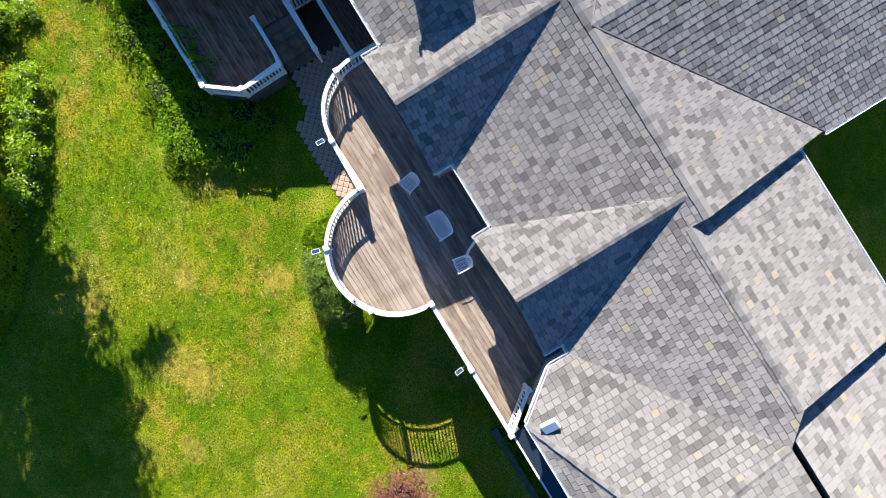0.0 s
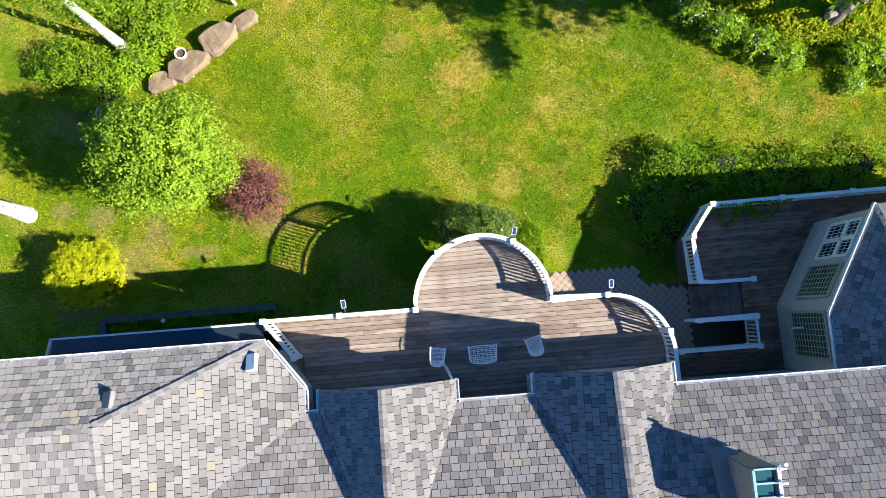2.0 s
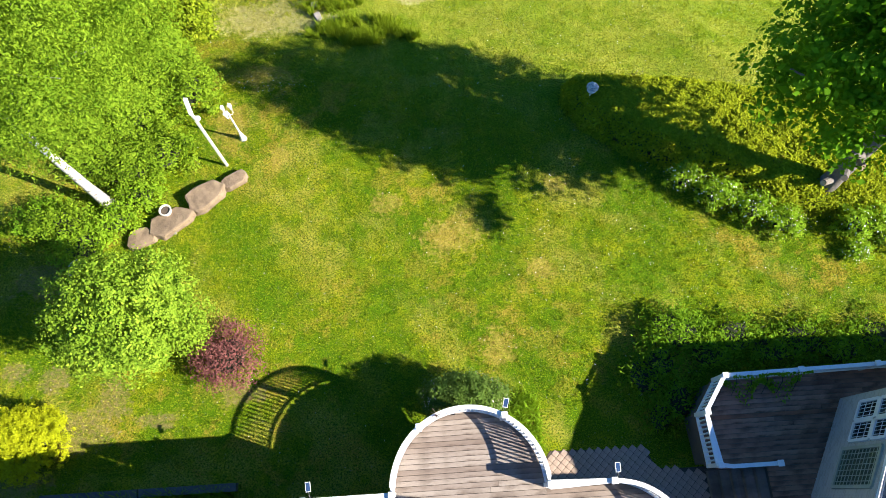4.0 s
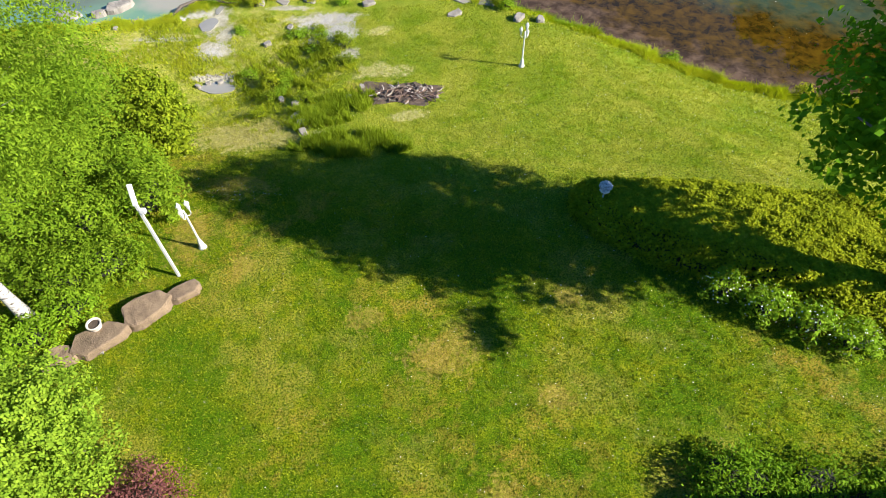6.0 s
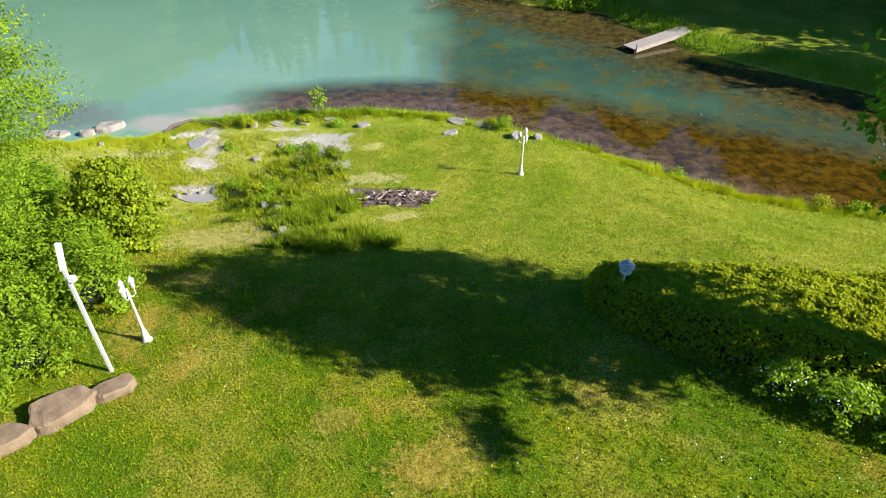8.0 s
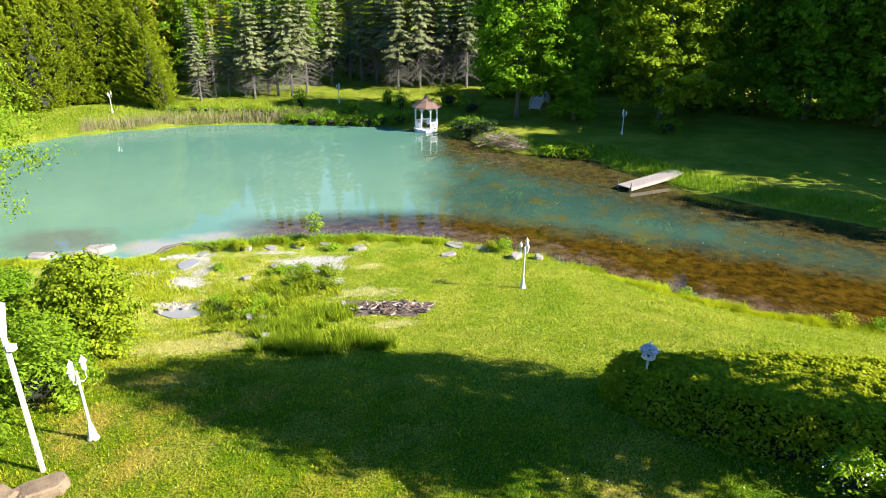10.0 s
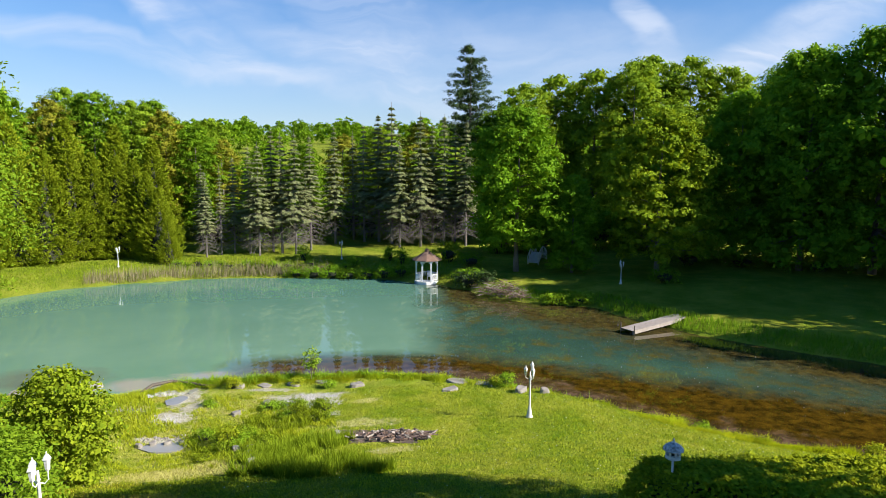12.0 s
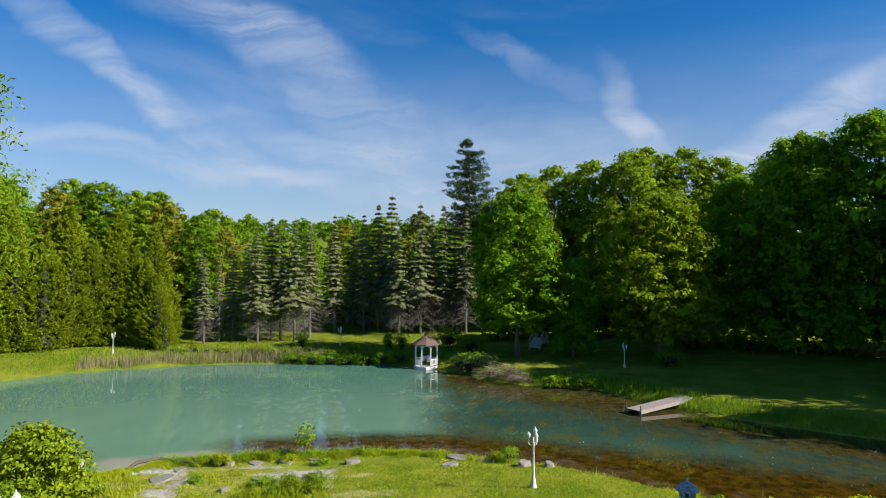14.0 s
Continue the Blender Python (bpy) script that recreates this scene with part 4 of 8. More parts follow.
# glazed lean-to along the end block
bm = bmesh.new()
box(bm, (-9.5, 0.3, 3.42), (6.9, 0.6, 0.05))
part("lean_to_glazing", bm, M_SKYLIGHT, house, "dark glazed lean-to roof")
bm = bmesh.new()
beam(bm, (-13.0, 0.62, 3.46), (-6.0, 0.62, 3.46), 0.06, 0.09)
beam(bm, (-12.97, 0.62, 3.46), (-13.2, -0.2, 3.46), 0.06, 0.09)
part("lean_to_edge", bm, M_WHITE, house)
vertical("wall", (-13.0, 0.5), (-6.0, 0.5), -0.3, 3.39, M_BRICK, 0.15)

# wing walls with windows
WW = [(11.75, -2.4), (11.75, -0.2), (13.5, 2.7), (17.3, 2.85)]
for p, q in zip(WW, WW[1:]):
    vertical("wing_wall", p, q, 0.0, WE - 0.08, M_BRICK, 0.25)


def window(p, q, t0, t1, z0, z1, cols, rows, mat_frame, name="window", bar=0.014):
    """A framed window set on the wall p-q between t0 and t1 along it."""
    p, q = Vector((*p, 0)), Vector((*q, 0))
    d = (q - p).normalized()
    out = Vector((-d.y, d.x, 0))
    a, b = p + d * t0, p + d * t1
    bm = bmesh.new()
    o = out * 0.03
    for z in (z0, z1):
        beam(bm, a + o + Vector((0, 0, z)), b + o + Vector((0, 0, z)), 0.07, 0.1)
    for e in (a, b):
        beam(bm, e + o + Vector((0, 0, z0)), e + o + Vector((0, 0, z1)), 0.1, 0.07, out)
    fr = part(name, bm, mat_frame, house, "white-framed casement window" if mat_frame == M_WHITE else "lattice-glazed window in grey brick")
    bm = bmesh.new()
    mid = (a + b) / 2 + out * 0.012
    beam(bm, a + out * 0.012 + Vector((0, 0, (z0 + z1) / 2)), b + out * 0.012 + Vector((0, 0, (z0 + z1) / 2)), 0.02, z1 - z0)
    part("pane", bm, M_GLASS if mat_frame == M_WHITE else M_OLDGLASS, fr)
    for i in range(1, cols):
        bm = bmesh.new()
        e = a.lerp(b, i / cols) + out * 0.026
        beam(bm, e + Vector((0, 0, z0)), e + Vector((0, 0, z1)), bar, bar, out)
        part("glazing_bar", bm, mat_frame, fr)
    for i in range(1, rows):
        bm = bmesh.new()
        z = z0 + (z1 - z0) * i / rows
        beam(bm, a + out * 0.026 + Vector((0, 0, z)), b + out * 0.026 + Vector((0, 0, z)), bar, bar)
        part("glazing_bar", bm, mat_frame, fr)


for k in (0, 1):
    window(WW[1], WW[2], 1.75 + 0.68 * k, 2.37 + 0.68 * k, 2.5, 3.45, 5, 3, M_WHITE)
    window(WW[1], WW[2], 1.75 + 0.68 * k, 2.37 + 0.68 * k, 3.55, 4.2, 5, 2, M_WHITE)
window(WW[1], WW[2], 0.3, 1.5, 2.3, 4.15, 7, 11, M_LATTICE, "lattice_window", 0.020)
window(WW[0], WW[1], 0.5, 2.0, 2.15, 4.15, 8, 12, M_LATTICE, "lattice_window", 0.020)
bm = bmesh.new()
tube(bm, [(11.5, -0.9, 3.2), (11.1, -0.9, 3.25)], 0.03, 8)
part("wall_tap", bm, M_WHITE, house)
# downspout that swings from the notch down to the deck
bm = bmesh.new()
tube(bm, [(0.06, -2.1, 5.1), (0.02, -1.95, 4.8), (-0.05, -1.6, 4.0), (-0.2, -1.3, 3.3), (-0.36, -1.12, 2.88)], 0.045, 8)
part("downspout", bm, M_WHITE, house, "white bent downspout", True)

# ---- decks, railings, steps ----
DECK = 2.8
RAIL = 3.74
RC, RR = (1.15, 0.70), 2.2        # round bay of the deck
QC, QR = (5.12, -1.33), 1.98      # rounded corner


def arc(c, r, a0, a1, n):
    return [(c[0] + r * math.cos(radians(a0 + (a1 - a0) * i / n)), c[1] + r * math.sin(radians(a0 + (a1 - a0) * i / n))) for i in range(n + 1)]


FRONT = 0.66
rail_line = [(-5.96, FRONT), (RC[0] - RR, FRONT)] + arc(RC, RR, 180, 0, 36)[1:-1] + [(RC[0] + RR, FRONT), (QC[0], FRONT)] + arc(QC, QR, 90, 0, 20)[1:] + [(7.1, -2.35)]
deck_poly = rail_line + [(7.1, -2.45), (-4.9, -2.45), (-4.9, -0.75)]

deck = thing("deck", "raised weathered timber deck with a round bay", "deck", HM)
bm = bmesh.new()
prism(bm, deck_poly, DECK - 0.25, DECK - 0.045)
part("frame", bm, M_TIMBER, deck)
for u, v in [(-5.8, 0.4), (-3.4, 0.4), (-1.0, 0.4), (0.2, 2.4), (2.1, 2.4), (3.2, 0.5), (5.2, 0.4), (6.7, -0.6), (7.0, -2.2)]:
    bm = bmesh.new()
    beam(bm, (u, v, -0.1), (u, v, DECK - 0.25), 0.14, 0.14, (0, 1, 0))
    part("post", bm, M_TIMBER, deck)


def spans(poly, v):
    """Where the line at v crosses the polygon."""
    xs = []
    for (x0, y0), (x1, y1) in zip(poly, poly[1:] + poly[:1]):
        if (y0 > v) != (y1 > v):
            xs.append(x0 + (v - y0) * (x1 - x0) / (y1 - y0))
    xs.sort()
    return list(zip(xs[::2], xs[1::2]))


def boards(poly, v0, v1, z, parent, seed, width=0.138, pitch=0.150, mat=None):
    rnd = random.Random(seed)
    v = v0
    while v < v1:
        for a, b in spans(poly, v + width / 2):
            cuts = [a]
            x = a + rnd.uniform(2.5, 6.0)
            while x < b - 1.0:
                cuts.append(x)
                x += rnd.uniform(4.0, 6.5)
            cuts.append(b)
            for p, q in zip(cuts, cuts[1:]):
                bm = bmesh.new()
                box(bm, (0, 0, 0), (q - p - 0.006, width, 0.036))
                o = part("plank", bm, mat or M_PLANK, parent)
                o.location = ((p + q) / 2, v + width / 2, z - 0.018 + rnd.uniform(-0.003, 0.003))
                o.rotation_euler = (rnd.uniform(-0.008, 0.008), 0, 0)
        v += pitch


boards(deck_poly, -2.44, RC[1] + RR, DECK, deck, 3)


def railing(name, line, z, label, group, posts, top_w=0.125, height=0.94, step=0.135, caps=True):
    """A white baluster railing along a line of (u, v): rails, balusters and capped posts."""
    rl = thing(name, label, "railing", HM, group)
    line = [Vector((u, v, 0)) for u, v in line]
    for nm, zz, w, h in (("top_rail", z + height, top_w, 0.05), ("bottom_rail", z + 0.1, 0.08, 0.05)):
        bm = bmesh.new()
        rings = []
        for i, p in enumerate(line):
            a, b = line[max(i - 1, 0)], line[min(i + 1, len(line) - 1)]
            d = (b - a).normalized()
            sd = Vector((d.y, -d.x, 0))
            k = 1.0
            if 0 < i < len(line) - 1:
                c = max(0.5, (line[i] - a).normalized().dot(d))
                k = 1 / c
            rings.append([bm.verts.new(p + sd * (sx * w / 2 * k) + Vector((0, 0, zz + sz * h / 2))) for sx, sz in ((-1, -1), (1, -1), (1, 1), (-1, 1))])
        for r, s in zip(rings, rings[1:]):
            for j in range(4):
                bm.faces.new((r[j], s[j], s[(j + 1) % 4], r[(j + 1) % 4]))
        bm.faces.new(rings[0])
        bm.faces.new(rings[-1][::-1])
        bmesh.ops.recalc_face_normals(bm, faces=bm.faces)
        part(nm, bm, M_WHITE, rl)
    bm = bmesh.new()
    box(bm, (0, 0, height / 2 + 0.05), (0.04, 0.04, height - 0.1))
    lathe(bm, [(0.022, 0.2), (0.034, 0.3), (0.024, 0.42), (0.034, 0.62), (0.022, 0.72)], 8)
    me = bpy.data.meshes.new("baluster")
    bm.to_mesh(me)
    bm.free()
    me.materials.append(M_WHITE)
    run = 0.0
    for a, b in zip(line, line[1:]):
        L = (b - a).length
        t = (step - run) if run else step / 2
        while t < L:
            p = a.lerp(b, t / L)
            o = link("baluster", me, rl)
            o.location = (p.x, p.y, z)
            o.rotation_euler = (0, 0, math.atan2(b.y - a.y, b.x - a.x))
            t += step
        run = (L - (t - step)) % step
    bm = bmesh.new()
    box(bm, (0, 0, (height + 0.06) / 2), (0.12, 0.12, height + 0.06))
    box(bm, (0, 0, height + 0.085), (0.19, 0.19, 0.05), None, 0.015)
    pm = bpy.data.meshes.new("post")
    bm.to_mesh(pm)
    bm.free()
    pm.materials.append(M_WHITE)
    for u, v in posts:
        o = link("post", pm, rl)
        o.location = (u, v, z)
    return rl


railing("deck_railing", rail_line, DECK, "white painted baluster railing around the raised deck", "deck railings",
        [rail_line[0], (-3.5, FRONT), (RC[0] - RR, FRONT), (RC[0] - RR * 0.62, RC[1] + RR * 0.785), (RC[0] + RR * 0.5, RC[1] + RR * 0.866), (RC[0] + RR, FRONT), (QC[0], FRONT),
         (QC[0] + QR * 0.94, QC[1] + QR * 0.35), (7.1, -2.3)])
railing("deck_railing", [(-5.96, FRONT), (-5.0, -0.6)], DECK, "short white railing at the end of the raised deck", "deck railings", [(-5.02, -0.57)])

# lower deck by the wing
LOW = 1.2
low_poly = [(9.25, 0.77), (8.73, 0.91), (8.65, 2.45), (9.45, 3.53), (15.7, 3.63), (19.5, 3.68), (19.5, -2.4), (7.3, -2.4), (7.3, -1.56), (10.6, -1.56), (10.6, 0.77)]
low = thing("lower_deck", "low weathered timber deck beside the brick wing", "deck", HM)
bm = bmesh.new()
prism(bm, low_poly, LOW - 0.25, LOW - 0.045)
part("frame", bm, M_TIMBER, low)
boards(low_poly, -2.38, 3.66, LOW, low, 9, mat=M_SHADED_PLANK)
bm = bmesh.new()
prism(bm, [(8.8, 0.97), (8.72, 2.45), (9.48, 3.48), (19.4, 3.62), (19.4, 0.82)], 0.0, LOW - 0.25)
part("skirt", bm, M_TIMBER, low)
railing("lower_deck_railing", [(10.58, 0.83), (9.15, 0.83), (8.76, 0.91), (8.68, 2.47), (9.48, 3.54), (11.93, 3.58), (14.4, 3.61), (19.0, 3.66)], LOW,
        "white baluster railing around the lower deck", "deck railings", [(10.58, 0.83), (8.76, 0.89), (8.7, 2.47), (9.48, 3.54), (11.93, 3.58), (14.4, 3.61), (16.86, 3.63)])
railing("lower_deck_railing", [(7.8, -1.46), (10.53, -1.46), (10.53, -0.45), (8.37, -0.45)], LOW, "white railing around the stairwell opening", "deck railings",
        [(7.82, -1.46), (10.53, -1.46), (10.53, -0.45), (8.58, -0.45)])

# steps from the lower deck to the paving
steps = thing("steps", "broad weathered timber steps down to the paving", "steps", HM)
for k in range(5):
    z = LOW * (k + 1) / 6
    for j in (0, 1):
        bm = bmesh.new()
        box(bm, (9.18 + 0.3 * k + 0.148 * j, 0.19, z), (0.146, 1.14, 0.04))
        part("tread", bm, M_PLANK, steps)
    bm = bmesh.new()
    box(bm, (9.115 + 0.3 * k, 0.19, z - LOW / 12 - 0.02), (0.03, 1.14, LOW / 6 - 0.01))
    part("riser", bm, M_PLANK, steps)
for v in (-0.4, 0.78):
    bm = bmesh.new()
    beam(bm, (9.08, v, 0.05), (10.6, v, LOW - 0.12), 0.05, 0.26)
    part("stringer", bm, M_TIMBER, steps)


def solar(u, v, z, turn, lean):
    o = thing("solar_light", "small solar panel lamp on a thin post", "solar lamp", HM @ pose(u, v, z, 0, 0, turn) @ Matrix.Scale(0.66, 4), "solar lamps on the railing")
    bm = bmesh.new()
    box(bm, (0, 0.42, 0.12), (0.17, 0.36, 0.02), Matrix.Rotation(radians(lean), 4, "X"))
    part("cell", bm, M_SOLAR, o, "blue solar cell")
    bm = bmesh.new()
    m = Matrix.Rotation(radians(lean), 4, "X")
    for x in (-0.1, 0.1):
        box(bm, m @ Vector((x, 0, 0)) + Vector((0, 0.42, 0.12)), (0.02, 0.4, 0.03), m)
    for y in (-0.19, 0.19):
        box(bm, m @ Vector((0, y, 0)) + Vector((0, 0.42, 0.12)), (0.2, 0.02, 0.03), m)
    part("frame", bm, M_WHITE, o, "white frame")
    bm = bmesh.new()
    tube(bm, [(0, 0.0, -0.25), (0, 0.05, 0.0), (0, 0.32, 0.1)], 0.014, 6)
    part("arm", bm, M_BLACK, o)
    bm = bmesh.new()
    lathe(bm, [(0.02, -0.25), (0.045, -0.22), (0.05, -0.08), (0.02, -0.02)], 10)
    part("lamp", bm, M_BLACK, o)
    return o


solar(-3.3, 0.74, RAIL + 0.05, 6, 12)
solar(RC[0] + RR * 0.5, RC[1] + RR * 0.87 + 0.05, RAIL + 0.05, -15, 12)
solar(5.25, 0.72, RAIL + 0.05, 0, 12)


def garden_seat(name, label, w, m):
    """White cast-metal seat with pierced seat and scrolled back."""
    o = thing(name, label, "chair" if w < 0.7 else "bench", m, "garden seats on the deck")
    d = 0.44
    bm = bmesh.new()
    ring = [(w / 2 * math.copysign(abs(math.cos(a)) ** 0.55, math.cos(a)), d / 2 * math.copysign(abs(math.sin(a)) ** 0.55, math.sin(a)), 0.43) for a in [2 * math.pi * i / 28 for i in range(29)]]
    tube(bm, ring, 0.016, 6)
    nx_, ny_ = int(w / 0.062), 7
    for i in range(1, nx_):
        x = -w / 2 + w * i / nx_
        h = d / 2 * math.sqrt(max(0.05, 1 - (2 * x / w) ** 4))
        tube(bm, [(x, -h, 0.43), (x + 0.015 * (-1) ** i, 0, 0.425), (x, h, 0.43)], 0.009, 5)
    for j in range(1, ny_):
        y = -d / 2 + d * j / ny_
        h = w / 2 * math.sqrt(max(0.05, 1 - (2 * y / d) ** 4))
        tube(bm, [(-h, y, 0.43), (0, y + 0.01 * (-1) ** j, 0.425), (h, y, 0.43)], 0.009, 5)
    part("seat", bm, M_IRON, o, "pierced white seat")
    bm = bmesh.new()
    top = []
    for i in range(19):
        t = i / 18
        a = math.pi * t
        bow = 0.10 * math.sin(a)
        top.append((w / 2 * math.cos(math.pi - a), -d / 2 - 0.02 - bow, 0.62 + 0.24 * math.sin(a) ** 0.6))
    tube(bm, top, 0.015, 6)
    for i in range(1, 18):
        p = top[i]
        tube(bm, [(p[0], -d / 2 + 0.01, 0.43), (p[0] * 0.96 + 0.02 * (-1) ** i, (p[1] - d / 2) / 2, 0.6), p], 0.009, 5)
    for k, (zz, s) in enumerate(((0.55, 0.95), (0.66, 0.86), (0.76, 0.66))):
        tube(bm, [(w / 2 * s * math.cos(math.pi - math.pi * i / 12), -d / 2 - 0.01 - 0.09 * math.sin(math.pi * i / 12) * (0.4 + 0.3 * k), zz + 0.03 * (-1) ** i) for i in range(13)], 0.009, 5)
    part("backrest", bm, M_IRON, o, "scrolled white backrest")
    for s in (-1, 1):
        bm = bmesh.new()
        tube(bm, [(s * w / 2, -d / 2, 0.64), (s * (w / 2 + 0.02), 0, 0.66), (s * (w / 2 + 0.03), d / 2 + 0.03, 0.63), (s * w / 2, d / 2 + 0.01, 0.52), (s * w / 2 * 0.97, d / 2 - 0.03, 0.43)], [0.016, 0.017, 0.02, 0.013, 0.013], 6)
        part("armrest", bm, M_IRON, o)
        for y in (-d / 2 + 0.04, d / 2 - 0.05):
            bm = bmesh.new()
            tube(bm, [(s * (w / 2 - 0.04), y, 0.43), (s * (w / 2 - 0.02), y * 1.05, 0.25), (s * (w / 2 - 0.03), y * 1.1, 0.1), (s * (w / 2 + 0.01), y * 1.25, 0.0)], [0.018, 0.014, 0.014, 0.02], 6)
            part("leg", bm, M_IRON, o)
    return o


garden_seat("garden_chair", "white cast-metal garden chair with lacy seat", 0.44, HM @ pose(-0.47, -0.86, DECK, 0, 0, -8))
garden_seat("garden_bench", "white cast-metal loveseat bench with lacy back", 0.86, HM @ pose(1.0, -0.88, DECK, 0, 0, 0))
garden_seat("garden_chair", "white cast-metal garden chair with lacy seat and curled arms", 0.44, HM @ pose(2.69, -0.76, DECK, 0, 0, 14))

# paving under the rim of the deck
paving = thing("paving", "worn concrete block paving beside the deck", "paving", HM, kind="structure")
PAVE = [(3.2, 0.5), (4.0, 1.7), (7.2, 1.62), (7.5, 0.95), (9.0, 0.8), (9.0, -2.4), (5.0, -2.4), (3.2, -0.5)]
# soil under the pavers, extended past them as dark floor for the stairwell's deep shade
bm = bmesh.new()
prism(bm, [(3.2, 0.5), (4.0, 1.7), (7.2, 1.62), (7.5, 0.95), (8.4, 0.9), (12.0, 0.9), (12.0, -2.4), (5.0, -2.4), (3.2, -0.5)], -0.15, 0.012)
part("bed", bm, M_SOIL, paving)

# ---- plants ----
def unit(v):
    return v / (np.linalg.norm(v, axis=-1, keepdims=True) + 1e-9)


def leaves(rng, pos, nrm, size, wide=0.62, jit=0.5):
    """Leaf blades (n, 4, 3) at pos, lying roughly across nrm."""
    n = len(pos)
    nn = unit(nrm + rng.normal(0, jit, (n, 3)))
    a = unit(np.cross(nn, rng.normal(0, 1, (n, 3))))
    b = np.cross(nn, a)
    s = (size * rng.uniform(0.65, 1.3, n))[:, None]
    tip = a * s
    mid = b * s * wide / 1.0
    fold = nn * s * 0.18
    return np.stack([pos - tip * 0.9, pos + mid * 0.62 + fold, pos + tip, pos - mid * 0.62 + fold], 1)


def crown(seed, lobes, clusters, per, size, spread_, up=0.35, under=0.35, jit=0.5, wide=0.62, inner=0):
    """Leaf blades in clusters over the outsides of lobes [(x, y, z, rx, ry, rz)]."""
    rng = np.random.default_rng(seed)
    pos, nrm = [], []
    for lx, ly, lz, rx, ry, rz in lobes:
        k = max(5, int(clusters * rx * rz))
        d = unit(rng.normal(0, 1, (k, 3)))
        keep = (d[:, 2] > -under) | (rng.random(k) < 0.3)
        d = d[keep]
        r = rng.uniform(0.72, 1.06, (len(d), 1))
        c = np.array([lx, ly, lz]) + d * r * np.array([rx, ry, rz])
        for cc, dd in zip(c, d):
            m = max(3, int(per * rng.uniform(0.6, 1.4)))
            off = rng.normal(0, spread_, (m, 3)) * np.array([1, 1, 0.55])
            pos.append(cc + off)
            nrm.append(np.repeat((dd * 0.8 + np.array([0, 0, up]))[None], m, 0))
    out = leaves(rng, np.concatenate(pos), np.concatenate(nrm), size, wide, jit)
    if inner:
        # larger sprays deep inside each lobe, which keep the light out
        c, q = [], []
        for lx, ly, lz, rx, ry, rz in lobes:
            d = unit(rng.normal(0, 1, (inner, 3))) * rng.uniform(0.15, 0.62, (inner, 1))
            c.append(np.array([lx, ly, lz]) + d * np.array([rx, ry, rz]))
            q.append(d)
        c, q = np.concatenate(c), np.concatenate(q)
        s = float(np.mean([l[3] for l in lobes]))
        out = np.concatenate([out, leaves(rng, c, q, 0.23 * s, 0.9, 0.3)])
    return out


def lobes_of(seed, n, rad, base, top, low=0.45, lobe=0.36, peak=0.55, tall=0.85):
    """Lobes that fill a crown between base and top, widest at the height given by peak."""
    rng = random.Random(seed)
    out = []
    for i in range(n):
        t = (i + rng.random()) / n
        z = base + (top - base) * t
        prof = (low + (1 - low) * min(1, t / peak)) if t < peak else math.sqrt(max(0.02, 1 - ((t - peak) / (1 - peak)) ** 2))
        a = i * 2.39996 + rng.uniform(-0.4, 0.4)
        r = rad * prof * rng.uniform(0.35, 0.78)
        s = rad * lobe * rng.uniform(0.75, 1.25) * (0.6 + 0.4 * prof)
        out.append((r * math.cos(a), r * math.sin(a), z, s, s, s * tall))
    return out


def trunk_mesh(seed, h, r, lobes, mat, bend=0.0, limbs=10, lean=(0, 0)):
    """A tapered trunk with limbs that reach into the lobes."""
    rng = random.Random(seed)
    bm = bmesh.new()
    pts = []
    for i in range(7):
        t = i / 6
        pts.append((lean[0] * t + bend * math.sin(3 * t + seed) * t, lean[1] * t + bend * math.cos(2.3 * t + seed) * t, h * t - 0.25 * (1 - t)))
    tube(bm, pts, [r * (1.35 if i == 0 else 1) * (1 - 0.8 * i / 6) for i in range(7)], 10)
    pick = sorted(lobes, key=lambda l: -l[3])[:limbs * 2]
    rng.shuffle(pick)
    for lx, ly, lz, s, _, _ in pick[:limbs]:
        t = min(0.92, max(0.22, (lz - 0.45 * math.hypot(lx, ly)) / h))
        k = min(5, int(t * 6))
        f = t * 6 - k
        p0 = Vector(pts[k]).lerp(Vector(pts[k + 1]), f)
        p2 = Vector((lx, ly, lz))
        p1 = p0.lerp(p2, 0.5) + Vector((rng.uniform(-0.3, 0.3), rng.uniform(-0.3, 0.3), -0.08 * (p2 - p0).length))
        r0 = r * (1 - 0.8 * t) * 0.55
        tube(bm, [p0, p1, p2], [r0, r0 * 0.6, r0 * 0.2], 6)
    me = bpy.data.meshes.new("trunk")
    bm.to_mesh(me)
    bm.free()
    me.materials.append(mat)
    me.polygons.foreach_set("use_smooth", [True] * len(me.polygons))
    return me


def tree(name, label, m, trunk, crown_me, group="", category="tree"):
    o = thing(name, label, category, m, group)
    link("trunk", trunk, o)
    link("crown", crown_me, o)
    return o


def at(x, y, turn=0.0, s=1.0, dz=0.0, sz=None):
    return Matrix.Translation((x, y, hz(x, y) + dz)) @ Matrix.Rotation(radians(turn), 4, "Z") @ Matrix.Diagonal((s, s, sz or s, 1))


